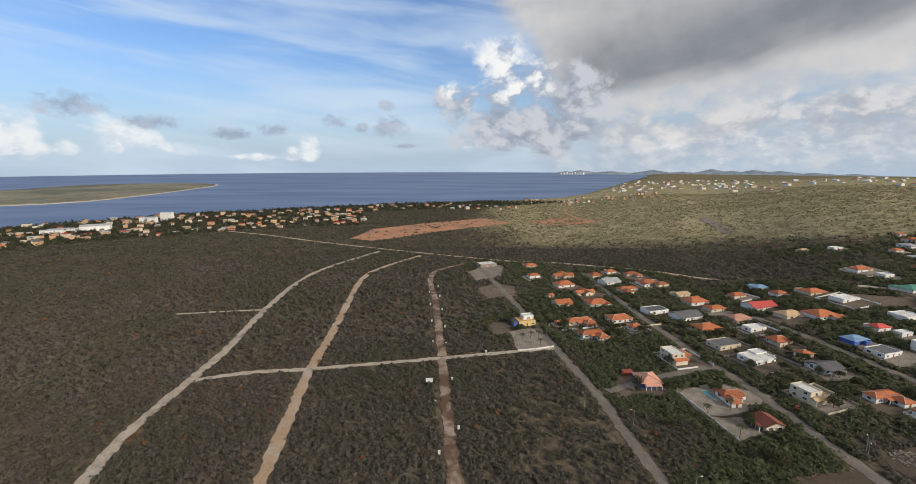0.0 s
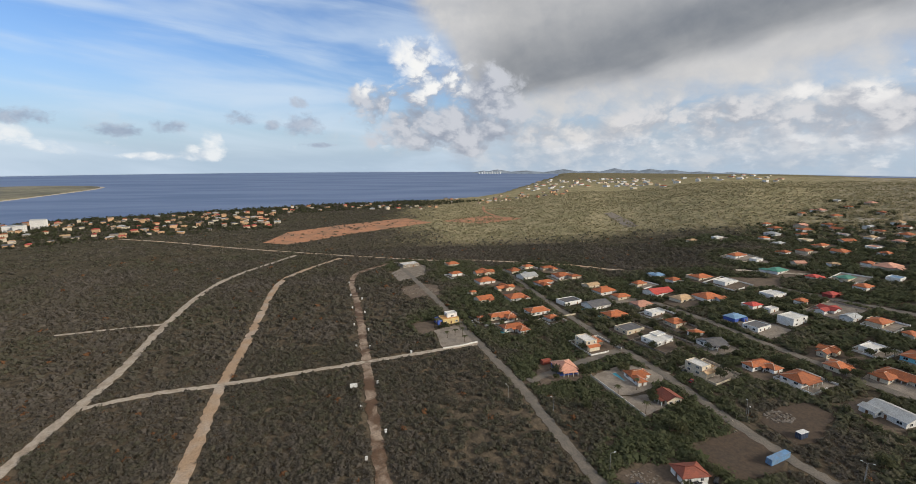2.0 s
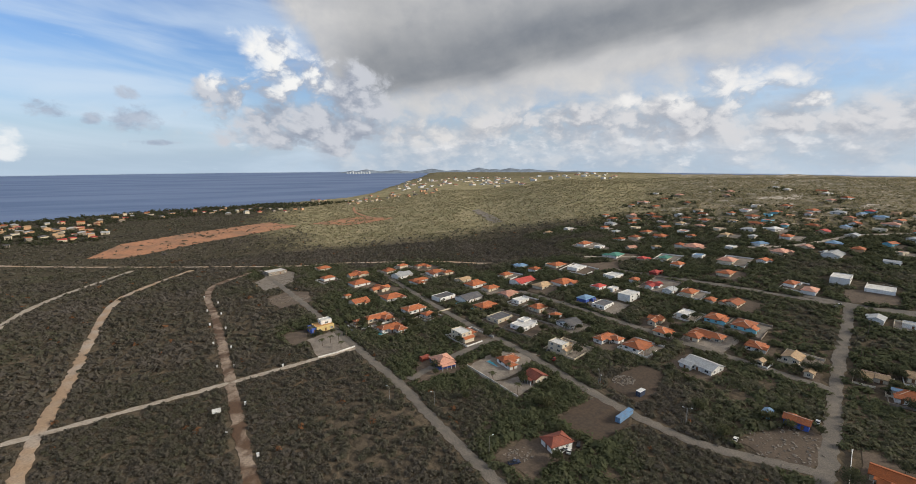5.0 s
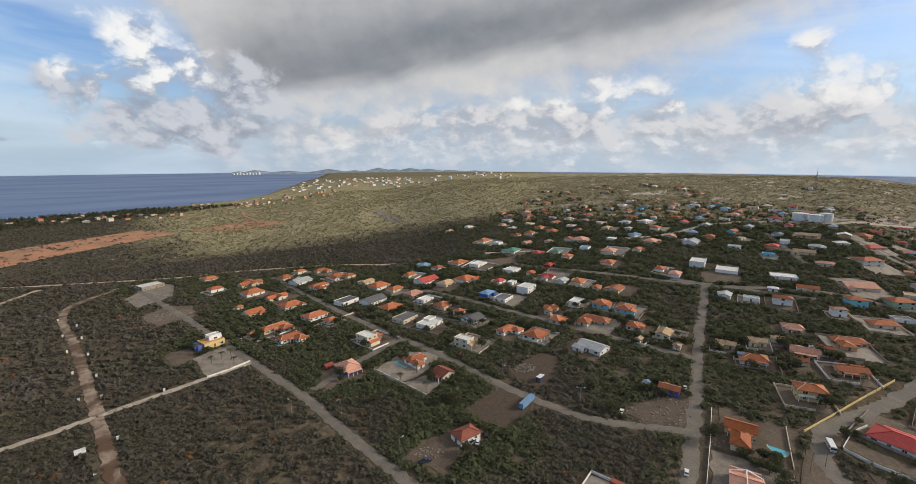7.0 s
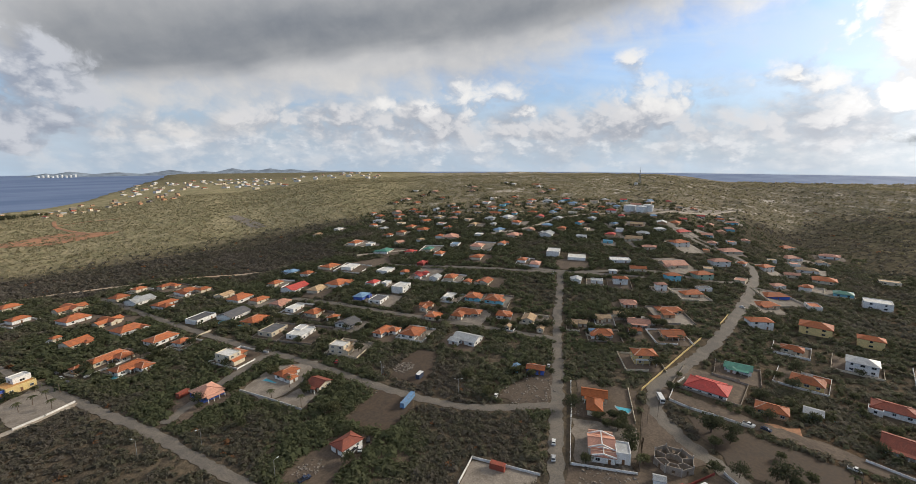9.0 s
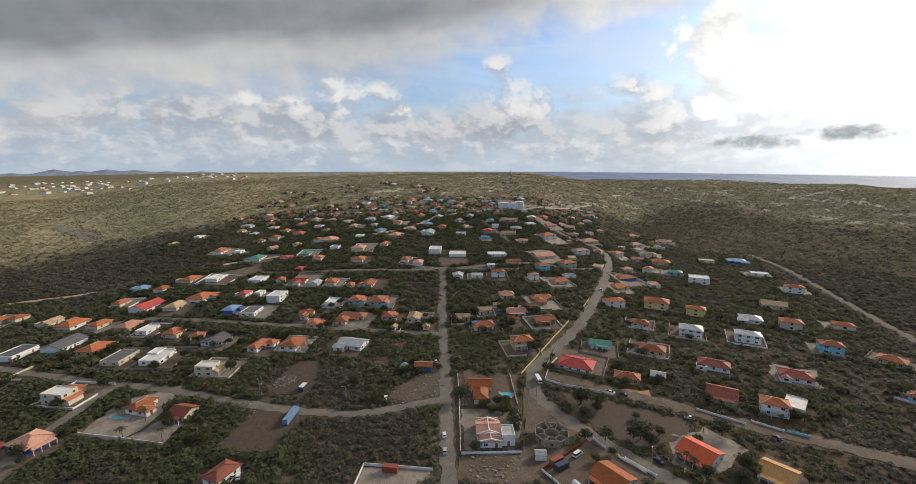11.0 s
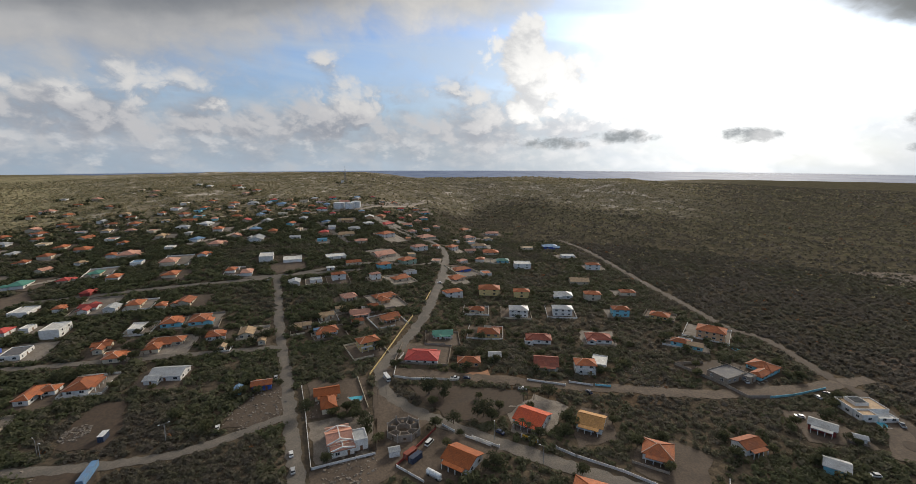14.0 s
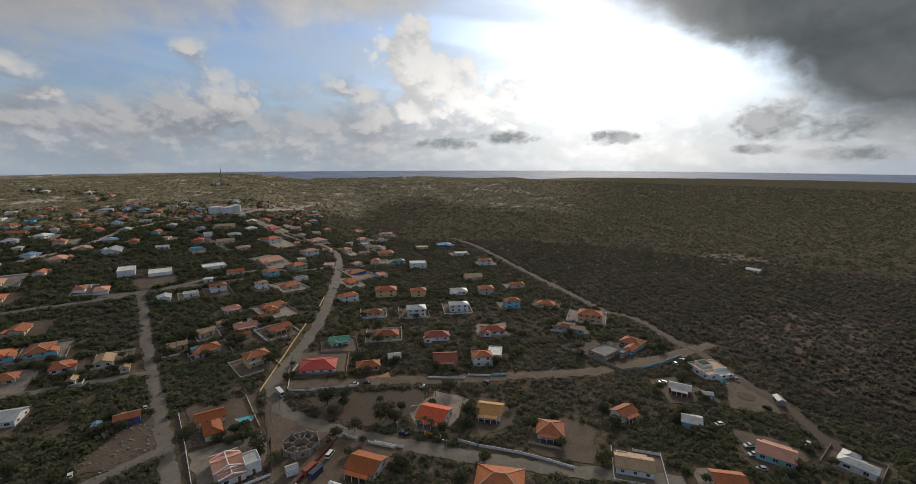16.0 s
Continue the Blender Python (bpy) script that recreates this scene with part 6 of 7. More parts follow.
def notice_hut(x, y):
    ob = thing("site_board", pose(x, y, level(x, y), 0, 0, 4), "white site board on posts beside a dirt road", "sign")
    part("board", Shape().box(-1.9, -0.12, 0.9, 1.9, 0.12, 3.4), TRIM, ob)
    for s in (-1.5, 1.5):
        part("post", Shape().box(s - 0.08, 0.14, -0.2, s + 0.08, 0.3, 3.3), TIMBER, ob)


notice_hut(-15.7, 225.9)


def shell_building(x, y, r):
    """Round unfinished house of bare blocks."""
    z = level(x, y)
    ob = thing("unfinished_building", pose(x, y, z, 0, 0, 8), "roofless eight-sided shell of bare concrete blocks", "building")
    corner = [(r * math.cos((i + 0.5) * math.pi / 4), r * math.sin((i + 0.5) * math.pi / 4)) for i in range(8)]
    for i in range(8):
        (xa, ya), (xb, yb) = corner[i], corner[(i + 1) % 8]
        long = math.hypot(xb - xa, yb - ya)
        m = pose((xa + xb) / 2, (ya + yb) / 2, 0, 0, 0, math.degrees(math.atan2(yb - ya, xb - xa)))
        top = 3.1 + (0.5 if i % 3 == 0 else 0)
        wall_shape = Shape().box(-long / 2, -0.12, -0.5, -0.6, 0.12, top).box(0.6, -0.12, -0.5, long / 2, 0.12, top).box(-0.6, -0.12, 2.2, 0.6, 0.12, top)
        if i % 2:
            wall_shape.box(-0.6, -0.12, -0.5, 0.6, 0.12, 0.9)
        part("outer_wall", wall_shape, WALLS["grey"], ob, at=m)
        part("column", Shape().box(-0.2, -0.2, -0.5, 0.2, 0.2, top + 0.7), CONCRETE, ob, at=Matrix.Translation((xa, ya, 0)))
        k = 0.45
        part("inner_wall", Shape().box(r * 0.45, -0.1, -0.3, r * 0.93, 0.1, 2.9), WALLS["grey"], ob, at=pose(0, 0, 0, 0, 0, 45 * i + 22.5))
        part("core_wall", Shape().box(-long * k / 2, -0.1, -0.3, long * k / 2, 0.1, 2.7), WALLS["grey"], ob, at=Matrix.Diagonal((1, 1, 1, 1)) @ pose((xa + xb) / 2 * k, (ya + yb) / 2 * k, 0, 0, 0, math.degrees(math.atan2(yb - ya, xb - xa))))
    part("slab", Shape().tube(0, 0, -0.4, 0.12, r * 0.97, r * 0.97, 8), CONCRETE, ob, at=pose(0, 0, 0, 0, 0, 22.5))
    clear_disc(x, y, r + 1)


shell_building(180.7, 17.6, 7.6)


def shed(x, y, turn, w, d, paint, roof, label):
    ob = thing("shed", pose(x, y, level(x, y) + 0.1, 0, 0, turn), label, "shed")
    wing(ob, random.Random(4), 0, 0, w, d, 2.4, "gable", roof, paint, False, -0.5, 0.25)
    clear_disc(x, y, w)


shed(165.7, 20.2, 15, 3.6, 4.4, "white", "G", "small white shed with grey gable roof")
shed(152.8, -210.3, -30, 6, 3.5, "grey", "G", "low open shed with grey roof")


def white_tanker(x, y, turn):
    ob = thing("tank_trailer", pose(x, y, level(x, y) + 0.5, 0, 0, turn), "white rounded tank trailer standing in a yard", "trailer")
    ring = [(1.1 * math.cos(i * math.pi / 8), 1.2 + 1.1 * math.sin(i * math.pi / 8)) for i in range(16)]
    part("tank", Shape().add([(t, a * f, 1.2 + (b - 1.2) * f) for t, f in ((-3.4, 0.6), (-3.0, 1), (3.0, 1), (3.4, 0.6)) for a, b in ring],
                             [(16 * r + i, 16 * r + (i + 1) % 16, 16 * r + 16 + (i + 1) % 16, 16 * r + 16 + i) for r in range(3) for i in range(16)] + [tuple(range(15, -1, -1)), tuple(range(48, 64))]), TANK_STEEL, ob)
    part("chassis", Shape().box(-3.4, -0.8, -0.1, 3.6, 0.8, 0.15), POLE, ob)
    for sx in (-2, 2):
        for sy in (-0.9, 0.9):
            ring = [(0.4 * math.cos(i * math.pi / 6), 0.4 * math.sin(i * math.pi / 6)) for i in range(12)]
            part("wheel", Shape().add([(a, t, b) for t in (-0.12, 0.12) for a, b in ring], [tuple(range(12)), tuple(range(23, 11, -1))] + [(i, 12 + i, 12 + (i + 1) % 12, (i + 1) % 12) for i in range(12)]), RUBBER, ob, at=Matrix.Translation((sx, sy, -0.1)))


white_tanker(151.8, 3.7, -128)
car(172.2, 5.9, -31, "white", "van")


def rubble(x, y, r, count, seed, label):
    rng = random.Random(seed)
    s = Shape()
    for _ in range(count):
        a, d, k = rng.uniform(0, 6.28), r * math.sqrt(rng.random()), rng.uniform(0.15, 0.6)
        px, py = x + d * math.cos(a) * 1.3, y + d * math.sin(a)
        z = level(px, py) + 0.05
        m = pose(px, py, z + k * 0.3, rng.uniform(-25, 25), rng.uniform(-25, 25), rng.uniform(0, 180))
        n0 = len(s.v)
        s.box(-k, -k * rng.uniform(0.4, 0.9), -k * 0.35, k, k * rng.uniform(0.4, 0.9), k * 0.35)
        s.v[n0:] = [tuple(m @ Vector(c)) for c in s.v[n0:]]
    tagged(part("rubble", s, YARD), label, "rubble", kind="stuff")


rubble(182.1, 160.6, 5.0, 170, 1, "heap of white rubble on bare mud")
rubble(156.3, 36.4, 11, 170, 2, "scattered building rubble on earth")
rubble(96.8, 136.5, 5, 60, 3, "pale stone rubble in a yard")
rubble(32, 472, 15, 330, 4, "building rubble on pale sand")
rubble(36.5, 402, 13, 300, 5, "rubble on a cleared lot")
rubble(230.1, -112.7, 13, 240, 6, "broken concrete on bare earth")
rubble(227.6, -171.2, 9, 90, 7, "stacked blocks in a concrete yard")
rubble(185.9, -285.2, 12, 40, 8, "pale debris in a clearing")
rubble(200.1, 90.6, 14, 200, 9, "pale stones on a scrubby lot")
rubble(197.8, 62.8, 5, 20, 10, "rubble beside the street")
rubble(155.7, 164.2, 10, 40, 11, "stones along the edge of a street")


# ---- landmarks on the hill ----
def water_tank(x, y, r, h):
    z = level(x, y)
    ob = thing("water_tank", pose(x, y, z), "wide white steel water tank on the hill", "tank", "water tanks")
    part("shell", Shape().tube(0, 0, -4, h, r, r, 36), TANK_STEEL, ob)
    part("roof", Shape().tube(0, 0, h, h + 1.0, r * 1.01, 0.6, 36), TANK_STEEL, ob)
    part("top_rim", Shape().tube(0, 0, h - 0.3, h, r * 1.015, r * 1.015, 36), POLE, ob)
    clear_disc(x, y, r + 3)


water_tank(635, 144.7, 8.0, 7.5)
water_tank(631.5, 129.2, 7.0, 7.5)
water_tank(639.3, 122, 6.5, 8.0)


def radio_mast(x, y, h):
    z = level(x, y)
    ob = thing("radio_mast", pose(x, y, z), "slender grey lattice radio mast on the hilltop", "mast")
    w = lambda t: 1.6 * (1 - t / h) + 0.35
    foot = [(1, 1), (-1, 1), (-1, -1), (1, -1)]
    for a, b in foot:
        part("leg", Shape().beam((a * w(0), b * w(0), -1), (a * w(h), b * w(h), h), 0.3), POLE, ob)
    for k in range(9):
        t0, t1 = h * k / 9, h * (k + 1) / 9
        s = Shape()
        for (a, b), (c, d) in zip(foot, foot[1:] + foot[:1]):
            s.beam((a * w(t0), b * w(t0), t0), (c * w(t1), d * w(t1), t1), 0.16)
        part("brace", s, POLE, ob)
    part("dish", Shape().tube(1.2, -1.0, h * 0.62, h * 0.62 + 2.4, 1.0, 1.0, 10), TANK_STEEL, ob)
    part("antenna", Shape().beam((0, 0, h), (0, 0, h + 6), 0.2), POLE, ob)


radio_mast(1012, 214.5, 27)
villa(952.2, 208.3, 10, "white equipment hut on the hilltop", [(0, 0, 9, 6, 3.4, "flat", "W", "white")])


# ---- far shore: low island, hills, storage tanks ----
def island():
    ring = resample([(-1245.8, 1207.6), (-1124.3, 1350.2), (-1137.2, 1796), (-1247, 2337.1), (-1552.9, 2460.7), (-1885.4, 2279.2), (-1877.2, 1830.8), (-1934.3, 1580.6), (-1393.8, 1132.7), (-1245.8, 1207.6)], 90)
    for name, grow, z, mat, label in (("beach", 1.0, 0.4, BEACH, "pale sand rim of the island"), ("island", 0.965, 2.5, ISLE, "low flat scrub-covered island")):
        cx, cy = sum(p.x for p in ring) / len(ring), sum(p.y for p in ring) / len(ring)
        k = len(ring)
        top = [(cx + (p.x - cx) * grow, cy + (p.y - cy) * grow, z) for p in ring]
        low = [(a, b, -3.0) for a, b, _ in top]
        tagged(part(name, Shape().add(top + low, [tuple(range(k))] + [(k + i, k + (i + 1) % k, (i + 1) % k, i) for i in range(k)]), mat), label, name, kind="structure")


BEACH = material("pale_beach_sand", (0.45, 0.40, 0.33), 0.9, scale=0.05)
ISLE = material("island_scrub", (0.21, 0.19, 0.125), 0.95, (0.09, 0.09, 0.065), 0.9, 0.0035, 0.03, 0.4)
# the haze of distance is mixed into the hills' blue-grey base colour
FAR_HILL = material("hazed_far_hills", (0.23, 0.275, 0.33), 0.95, (0.18, 0.22, 0.27), 0.8, 0.004, 0.02, 0.3)
island()


def far_hill(az, d, top, wide, seed):
    """A bare hill on the northern skyline."""
    x, y = -d * math.sin(radians(az)), d * math.cos(radians(az))
    ob = new("hill")
    s = Shape()
    n_a, n_r = 40, 10
    rows = []
    for i in range(n_r + 1):
        f = i / n_r
        for j in range(n_a):
            a = 2 * math.pi * j / n_a
            ridge = 1 + 0.5 * (float(lattice(np.array(j * 0.35), np.array(f * 3.0), seed)) - 0.5)
            rows.append((wide * (1 - f) * math.cos(a) * ridge, wide * 0.45 * (1 - f) * math.sin(a), -6 + (top + 6) * (f ** 1.3) * (0.85 + 0.3 * float(lattice(np.array(j * 0.5), np.array(f * 4.0), seed + 3)) * (1 - f))))
    s.add(rows, [(i * n_a + j, i * n_a + (j + 1) % n_a, (i + 1) * n_a + (j + 1) % n_a, (i + 1) * n_a + j) for i in range(n_r) for j in range(n_a)])
    bpy.data.objects.remove(ob)
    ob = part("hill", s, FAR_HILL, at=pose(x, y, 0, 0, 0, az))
    tagged(ob, "far hill on the horizon, tinted blue-grey for haze", "hill", "far hills", "structure")


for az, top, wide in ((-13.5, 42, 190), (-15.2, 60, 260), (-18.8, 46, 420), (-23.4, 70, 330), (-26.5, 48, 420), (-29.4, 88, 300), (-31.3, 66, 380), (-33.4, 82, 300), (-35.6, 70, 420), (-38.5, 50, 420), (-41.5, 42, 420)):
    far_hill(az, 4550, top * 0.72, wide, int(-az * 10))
for k in range(9):
    az = -12.9 - 0.33 * k
    x, y = -4300 * math.sin(radians(az)), 4300 * math.cos(radians(az))
    ob = thing("storage_tank", pose(x, y, -1), "white storage tank on the far shore", "tank", "storage tanks")
    part("shell", Shape().tube(0, 0, 0, 12 + 4 * (k % 3), 11, 11, 16), TANK_STEEL, ob)
    part("roof", Shape().tube(0, 0, 12 + 4 * (k % 3), 14 + 4 * (k % 3), 11, 2, 16), TANK_STEEL, ob)


# ---- trees that stand alone ----
def spray(name, tri, tone, mat):
    me = bpy.data.meshes.new(name)
    v = tri.reshape(-1, 3)
    me.from_pydata(v.tolist(), [], [(3 * i, 3 * i + 1, 3 * i + 2) for i in range(len(v) // 3)])
    me.attributes.new("tint", "FLOAT", "FACE").data.foreach_set("value", tone.astype(np.float32))
    me.materials.append(mat)
    return me


def broadleaf(seed, high, wide, tone, label):
    """A small garden tree: forked trunk and an uneven crown."""
    rng = np.random.default_rng(seed)
    ob = thing("tree", pose(0, 0, -500), label, "tree", "trees")
    trunk = Shape().tube(0, 0, -0.3, high * 0.4, 0.2, 0.13, 7)
    for k in range(4):
        a = 1.57 * k + rng.random()
        trunk.tube(0, 0, high * 0.38, high * 0.72, 0.1, 0.04, 5, wide * 0.5 * math.cos(a), wide * 0.5 * math.sin(a))
    part("trunk", trunk, BARK, ob)
    lumps = [(wide * 0.55 * math.cos(k), wide * 0.55 * math.sin(k), high * (0.5 + 0.35 * rng.random()), wide * (0.4 + 0.25 * rng.random())) for k in np.arange(9) * 0.75 + rng.random()] + [(0, 0, high * 0.8, wide * 0.5)]
    tri = []
    for x, y, z, r in lumps:
        n0 = rng.normal(0, 1, (64, 3))
        n0 /= np.linalg.norm(n0, axis=1, keepdims=True)
        mid = np.array([x, y, z]) + n0 * r * (0.55 + 0.5 * rng.random((64, 1))) * np.array([1, 1, 0.7])
        t = rng.normal(0, 1, (64, 3, 3))
        t /= np.linalg.norm(t, axis=2, keepdims=True)
        tri.append(mid[:, None, :] + t * (0.28 + 0.3 * rng.random((64, 1, 1))))
    tri = np.concatenate(tri)
    part("crown", spray("crown", tri, np.clip(tone + rng.normal(0, 0.12, len(tri)), 0, 1), LEAF), None, ob)
    return ob


def palm(seed, high):
    rng = np.random.default_rng(seed)
    ob = thing("palm_tree", pose(0, 0, -500), "slender palm with drooping green fronds", "palm", "palms")
    part("trunk", Shape().tube(0, 0, -0.3, high * 0.5, 0.2, 0.15, 7, 0.2, 0.1).tube(0.2, 0.1, high * 0.5, high, 0.15, 0.11, 7, 0.1, 0.0), BARK, ob)
    for k in range(11):
        a, reach, drop = 0.571 * k + 0.3 * rng.random(), 1.9 + 0.6 * rng.random(), 0.4 + 1.2 * rng.random()
        pts = [np.array([0.3 + math.cos(a) * reach * f, 0.1 + math.sin(a) * reach * f, high + 0.7 * math.sin(f * 2.2) - drop * f * f]) for f in (0, 0.33, 0.67, 1)]
        side = np.array([-math.sin(a), math.cos(a), 0])
        tri = []
        for p, q, wa, wb in zip(pts, pts[1:], (0.12, 0.38, 0.3), (0.38, 0.3, 0.04)):
            for s in (-1, 1):
                droop = np.array([0, 0, -0.18])
                tri += [(p, p + s * side * wa + droop, q), (q, p + s * side * wa + droop, q + s * side * wb + droop)]
        part("frond", spray("frond", np.array(tri), np.full(len(tri), 0.45 + 0.3 * rng.random()), LEAF), None, ob)
    return ob


kinds = [broadleaf(1, 5.0, 2.8, 0.25, "dense dark green garden tree"), broadleaf(2, 4.2, 2.4, 0.45, "round green garden tree"), broadleaf(3, 5.6, 3.4, 0.12, "broad dark shade tree"), broadleaf(4, 3.6, 2.2, 0.75, "light green small tree")]
palms = [palm(5, 4.5), palm(6, 6.0)]


def stand(model, x, y, size):
    copy_thing(model, pose(x, y, level(x, y), 0, 0, (x * 37 + y * 11) % 360) @ Matrix.Scale(size, 4))
    clear_disc(x, y, 1.0)


TREES = [(183.6, 3.3, 0, 1.1), (213.1, 7.2, 2, 1.5), (213.2, -0.9, 2, 1.3), (208.1, -18.3, 1, 0.8), (192.2, -19.4, 2, 1.5), (176.9, -7.5, 0, 0.7), (207.5, -54.1, 2, 1.3), (175.1, -53.9, 0, 1.2), (185.6, -57.1, 0, 1.2)]
TREES += [(198.7, 46.6, 0, 1.0), (200.7, 42.6, 0, 1.0), (197, 51.5, 1, 0.9), (161.6, 47, 1, 1.0), (179.9, 33.5, 1, 1.0), (183.8, 105.4, 3, 1.3), (129.5, 159.4, 3, 1.3), (126.1, 162.2, 0, 1.2), (192.3, 123.8, 1, 1.2), (97.8, 185.6, 1, 1.0)]
TREES += [(212.8, 6.9, 2, 1.2), (208.8, -0.6, 0, 1.0), (202.6, 5.0, 1, 1.1), (192.1, -16.6, 2, 0.9), (188.8, -22.8, 0, 1.2), (198.1, -27.6, 1, 1.0), (186.2, -4.8, 2, 1.1), (199.5, 46.3, 0, 0.9), (195.5, 41.5, 1, 1.2), (190.1, 37.5, 2, 1.0), (191.2, 42.0, 0, 1.1), (191.7, 47.4, 1, 0.9), (182.9, 34.7, 2, 1.2)]
for x, y, k, size in TREES:
    stand(kinds[k], x, y, size)
PALMS = [(44.3, 286.2), (50, 289.3), (55.3, 287.2), (54.3, 277), (39.8, 308), (61.9, 293.6), (207, -43), (204.1, -40.3), (205.8, -46.1), (179.3, -35.5), (178.1, -38.4), (442.8, -8.9), (120.2, 195.6), (131.9, 197.6), (123.4, 176.3), (327.2, 89.7), (315.1, 110.4)]
for x, y in PALMS:
    stand(palms[int(x) % 2], x, y, 1.0)


def gardens():
    rng = random.Random(33)
    for x, y, w, turn, near, _ in homes:
        d = math.hypot(x, y)
        if d > 350:
            continue
        for _ in range(3):
            a, r = rng.uniform(0, 6.28), w * rng.uniform(0.66, 1.05)
            px, py = x + r * math.cos(a), y + r * math.sin(a)
            i, j = int((px - X0) / CELL), int((py - Y0) / CELL)
            if any((px - hx) ** 2 + (py - hy) ** 2 < (0.55 * hw) ** 2 for hx, hy, hw, *_ in homes):
                continue
            if rng.random() < 0.12 and d < 430:
                stand(rng.choice(palms), px, py, rng.uniform(0.8, 1.2))
            else:
                stand(rng.choice(kinds), px, py, rng.uniform(0.7, 1.25))


gardens()
for model in kinds + palms:
    for o in [*model.children_recursive, model]:
        bpy.data.objects.remove(o)


# ---- plants ----
def clump(rng, leaves, height, spread, size, inner=0):
    """Corners of the small leaf sprays on the lobes of one rounded bush: n x 3 x 3."""
    if inner:
        heart = clump(rng, inner, height * 0.78, spread * 0.78, size * 2.3)
        return np.concatenate([clump(rng, leaves, height, spread, size), heart])
    lobes = np.concatenate([[[0, 0, 0, 0.78]], np.stack([*(rng.normal(0, 0.42, (2, 4))), np.zeros(4), 0.4 + 0.3 * rng.random(4)], -1)])
    pick = lobes[rng.integers(0, 5, leaves)]
    ang, lift = rng.random(leaves) * 2 * np.pi, rng.random(leaves) ** 0.8
    ring = np.sqrt(1 - lift ** 2)
    out = np.stack([ring * np.cos(ang), ring * np.sin(ang), lift], -1)
    shell = (0.82 + 0.24 * rng.random((leaves, 1))) * pick[:, 3:]
    mid = (pick[:, :3] + out * shell) * np.array([spread, spread, height / 0.85]) + np.array([0, 0, 0.08 * height])
    normal = out * np.array([1, 1, 1.2]) + rng.normal(0, 0.27, (leaves, 3))
    normal /= np.linalg.norm(normal, axis=1, keepdims=True)
    a = np.cross(normal, rng.normal(0, 1, (leaves, 3)))
    a /= np.linalg.norm(a, axis=1, keepdims=True)
    b = np.cross(normal, a)
    turn = np.array([0, 2.1, 4.2]) + rng.normal(0, 0.25, (leaves, 3))
    reach = size * (0.65 + 0.7 * rng.random((leaves, 3)))
    return mid[:, None, :] + reach[:, :, None] * (np.cos(turn)[:, :, None] * a[:, None, :] + np.sin(turn)[:, :, None] * b[:, None, :])


def mass(name, places, scales, tints, protos, mat, label, category):
    """One mesh of many plants."""
    rng = np.random.default_rng(len(places))
    out, tone = [], []
    which = rng.integers(0, len(protos), len(places))
    turn = rng.random(len(places)) * 6.283
    z = land(places[:, 0], places[:, 1])
    for k, proto in enumerate(protos):
        sel = np.where(which == k)[0]
        c, s = np.cos(turn[sel])[:, None, None], np.sin(turn[sel])[:, None, None]
        f = scales[sel][:, None, None]
        px, py, pz = proto[None, :, :, 0], proto[None, :, :, 1], proto[None, :, :, 2]
        v = np.stack([f * (c * px - s * py) + places[sel, 0][:, None, None], f * (s * px + c * py) + places[sel, 1][:, None, None], f * pz + z[sel][:, None, None] - 0.1], -1)
        out.append(v.reshape(-1, 3))
        t = np.clip(np.repeat(tints[sel], len(proto)) + rng.normal(0, 0.03, len(sel) * len(proto)), 0, 1)
        tone.append(t)
    v, tone = np.concatenate(out).astype(np.float32), np.concatenate(tone).astype(np.float32)
    me = bpy.data.meshes.new(name)
    count = len(v) // 3
    me.vertices.add(len(v))
    me.vertices.foreach_set("co", v.ravel())
    me.loops.add(len(v))
    me.loops.foreach_set("vertex_index", np.arange(len(v), dtype=np.int32))
    me.polygons.add(count)
    me.polygons.foreach_set("loop_start", np.arange(0, len(v), 3, dtype=np.int32))
    me.update(calc_edges=True)
    me.attributes.new("tint", "FLOAT", "FACE").data.foreach_set("value", tone)
    me.materials.append(mat)
    return tagged(new(name, me), label, category, kind="stuff")


def free(p, d=0.0):
    i, j = ((p[:, 0] - X0) / CELL).astype(int), ((p[:, 1] - Y0) / CELL).astype(int)
    inside = (i >= 0) & (j >= 0) & (i < NX) & (j < NY)
    return ~inside | (taken[np.clip(i, 0, NX - 1), np.clip(j, 0, NY - 1)] == 0)


def scatter(rng, count, near, far, az0, az1):
    d = np.sqrt(rng.random(count) * (far ** 2 - near ** 2) + near ** 2)
    a = np.radians(az0 + (az1 - az0) * rng.random(count))
    return np.stack([-d * np.sin(a), d * np.cos(a)], -1)


def village(p):
    """How deep inside the village a place lies, 0 to 1."""
    grid = np.zeros(len(p))
    for x, y, w, *_ in homes:
        grid = np.maximum(grid, np.clip(1.6 - np.hypot(p[:, 0] - x, p[:, 1] - y) / 26, 0, 1))
    return grid


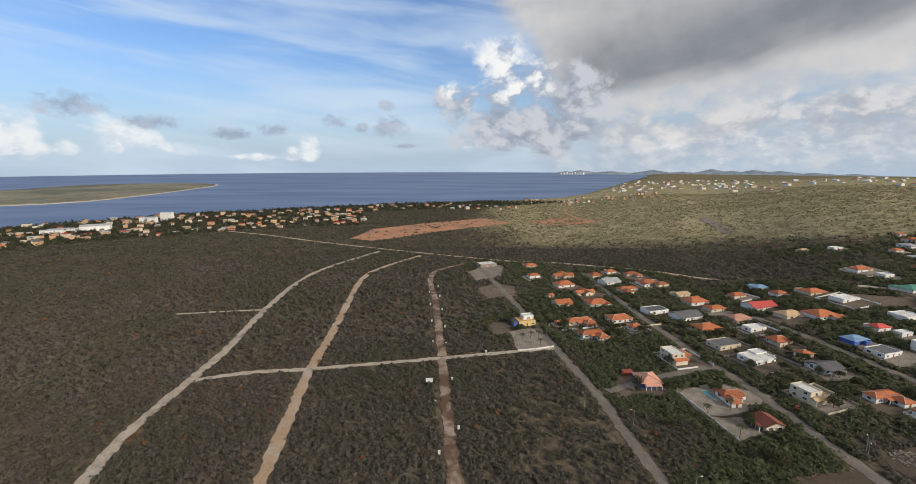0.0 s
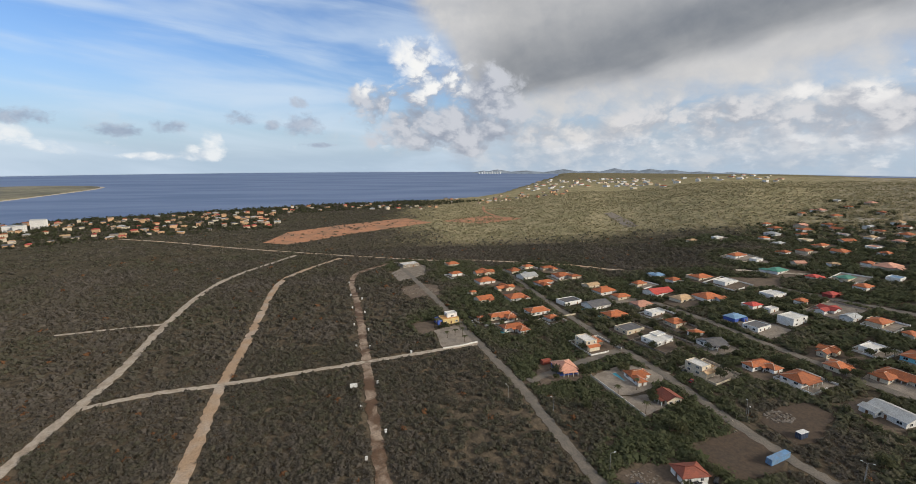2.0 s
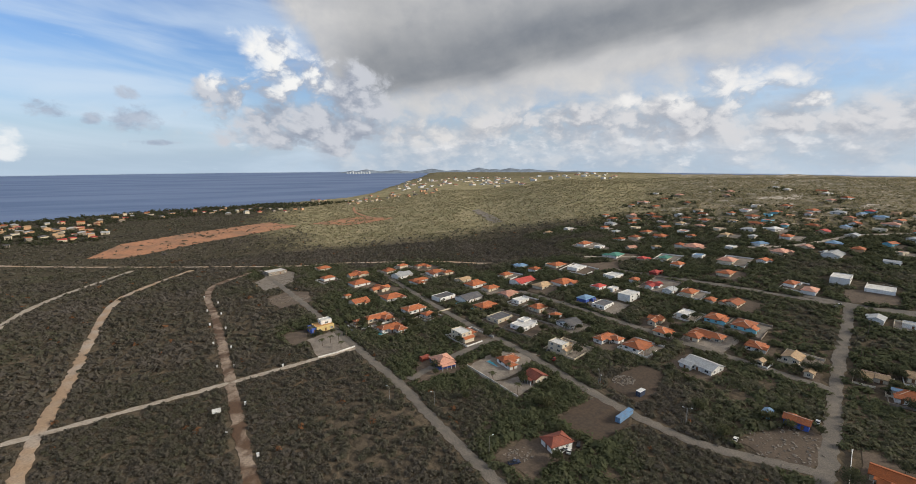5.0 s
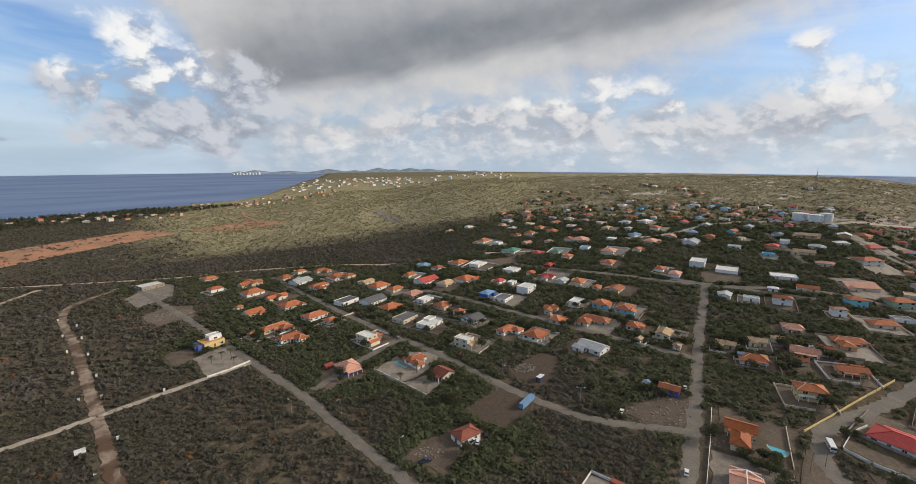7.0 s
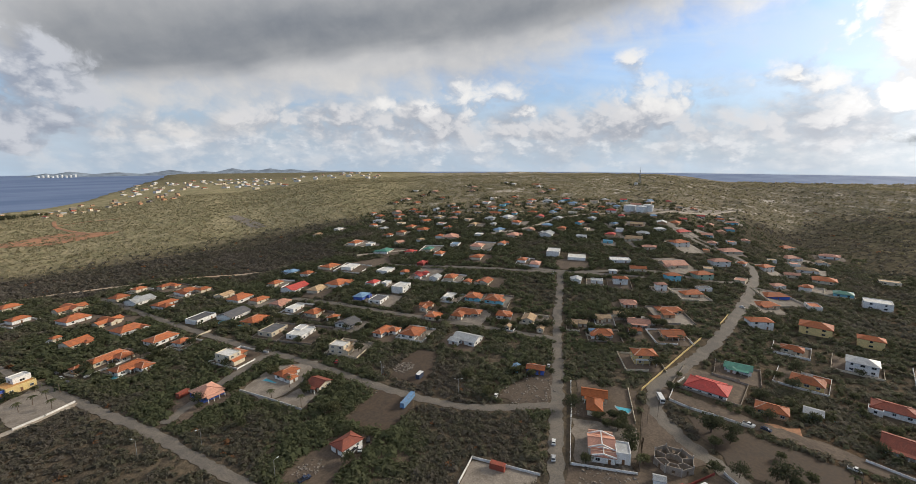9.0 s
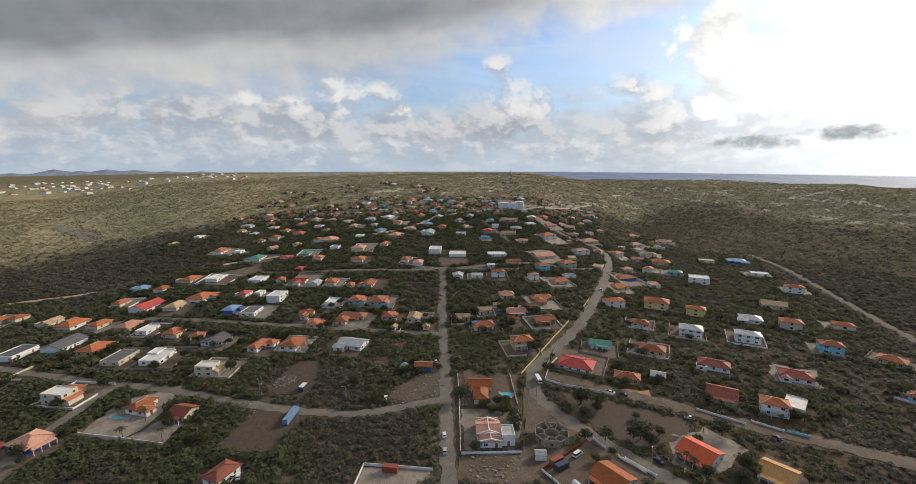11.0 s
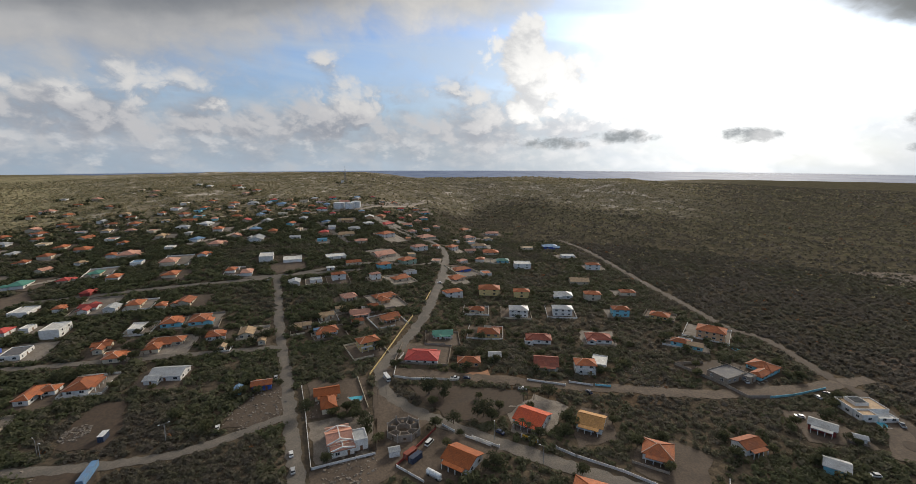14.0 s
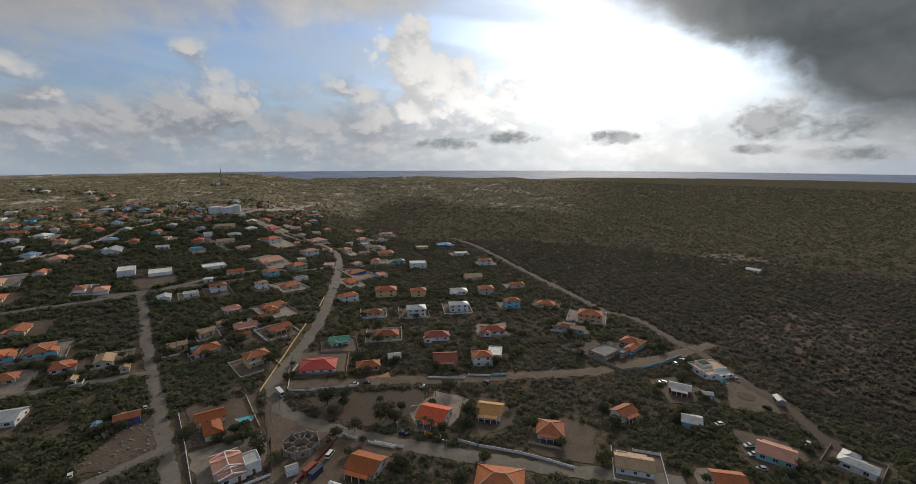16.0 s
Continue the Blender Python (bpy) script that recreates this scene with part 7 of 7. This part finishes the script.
def plant_everything():
    rng = np.random.default_rng(11)
    # keep crowns off the roads, yards and walls
    wide = taken.copy()
    wide[1:] |= taken[:-1]
    wide[:-1] |= taken[1:]
    wide[:, 1:] |= taken[:, :-1]
    wide[:, :-1] |= taken[:, 1:]
    taken[:] = wide
    near_protos = [clump(rng, 30, 1.7, 2.0, 0.55, 6) for _ in range(8)] + [clump(rng, 30, 2.6, 1.8, 0.50, 6) for _ in range(6)]
    thick_protos = [clump(rng, 20, 2.3, 2.1, 0.62, 4) for _ in range(8)]
    mid_protos = [clump(rng, 10, 2.1, 2.1, 0.95, 2) for _ in range(8)]
    far_protos = [clump(rng, 7, 2.4, 3.2, 1.7) for _ in range(6)]
    bands = [(near_protos, 40000, 122, 290, 0.80), (mid_protos, 92000, 290, 620, 0.86), (far_protos, 76000, 620, 1400, 0.85), (far_protos, 40000, 1400, 2300, 1.5)]
    for protos, count, near, far, grow in bands:
        p = scatter(rng, count, near, far, -158, 56)
        keep = free(p)
        az, d = np.degrees(np.arctan2(-p[:, 0], p[:, 1])), np.hypot(p[:, 0], p[:, 1])
        keep &= ~((az > -35) & (d > coast(az) - 25))
        thin = lattice(p[:, 0] / 22, p[:, 1] / 22, 8) * 0.6 + lattice(p[:, 0] / 60, p[:, 1] / 60, 9) * 0.5
        keep &= (d < 1400) | (az < -88)
        keep &= rng.random(len(p)) < 1.5 - thin
        p, az = p[keep], az[keep]
        inside = village(p)
        # the lots between the nearer houses are trampled and half bare
        lots = inside * smooth(np.hypot(p[:, 0], p[:, 1]), 420, 260) * smooth(az, -42, -60)
        keep = rng.random(len(p)) > 0.62 * lots * smooth(lattice(p[:, 0] / 17, p[:, 1] / 17, 31), 0.25, 0.6)
        p, az, inside = p[keep], az[keep], inside[keep]
        green = 0.12 + 0.42 * lattice(p[:, 0] / 45, p[:, 1] / 45, 4) + 0.2 * lattice(p[:, 0] / 14, p[:, 1] / 14, 14) + 0.09 * rng.normal(0, 1, len(p))
        leafy = inside * smooth(az, -88, -70)
        green = np.clip(green + 0.14 * inside + 0.22 * leafy, 0, 0.8)
        green = np.where(rng.random(len(p)) < 0.006, 1.0, green)
        size = grow * (0.6 + 0.75 * rng.random(len(p)) ** 1.5) * (1 + 0.12 * inside + 0.4 * leafy)
        # bushes that wear the sunlit tones: far plain, upper slopes, some eastern ones
        sunlit_grassy = rng.random(len(p)) < np.maximum(open_land(p[:, 0], p[:, 1]), 0.9 * stony(p[:, 0], p[:, 1]) + 0.15 * smooth(az, -92, -104) * smooth(np.hypot(p[:, 0], p[:, 1]), 420, 800))
        settled = ~sunlit_grassy & (inside > 0.3)
        thorny = ~sunlit_grassy & ~settled
        mass("scrub", p[thorny], size[thorny], green[thorny], protos, SCRUB, "dense grey-brown and olive thorn scrub", "bushes")
        if settled.any():
            mass("scrub", p[settled], size[settled], np.clip(1.2 * green[settled], 0, 1), thick_protos if protos is mid_protos else protos, GROVE, "olive and brown thicket between houses", "bushes")
        if sunlit_grassy.any():
            mass("scrub", p[sunlit_grassy], size[sunlit_grassy] * 0.85, rng.random(sunlit_grassy.sum()), protos, SAGE, "open yellow-green bushes on dry grass, toned as sunlit", "bushes")
    # trees of the shore town
    q = scatter(rng, 9000, 850, 1330, -22, 50)
    q = q[free(q) & (np.hypot(q[:, 0], q[:, 1]) < coast(np.degrees(np.arctan2(-q[:, 0], q[:, 1]))) - 12)]
    az, d = np.degrees(np.arctan2(-q[:, 0], q[:, 1])), np.hypot(q[:, 0], q[:, 1])
    q = q[(az > 12) | (d > coast(az) - 190)]
    mass("town_trees", q, 1.0 + 1.0 * rng.random(len(q)), 0.5 * rng.random(len(q)), [clump(rng, 16, 3.4, 2.4, 1.0) for _ in range(4)], LEAF, "dark green trees between the houses of the shore town", "trees")
    # green garden growth between the houses
    q, big = [], []
    for x, y, w, *_ in homes:
        for _ in range(22):
            turn, r = rng.random() * 6.283, w * (0.58 + 0.85 * rng.random())
            q.append((x + r * math.cos(turn), y + r * math.sin(turn)))
            big.append(0.6 + 1.0 * rng.random() ** 1.6)
    q, big = np.array(q), np.array(big)
    clear = free(q)
    for x, y, w, *_ in homes:
        clear &= np.hypot(q[:, 0] - x, q[:, 1] - y) > 0.54 * w
    q, big = q[clear], big[clear]
    mass("garden_shrubs", q, big, np.clip(0.5 * lattice(q[:, 0] / 12, q[:, 1] / 12, 15) + 0.4 * rng.random(len(q)), 0, 1), [clump(rng, 34, 3.2, 1.9, 0.66) for _ in range(8)], LEAF, "green garden bushes and small trees between houses", "bushes")


plant_everything()
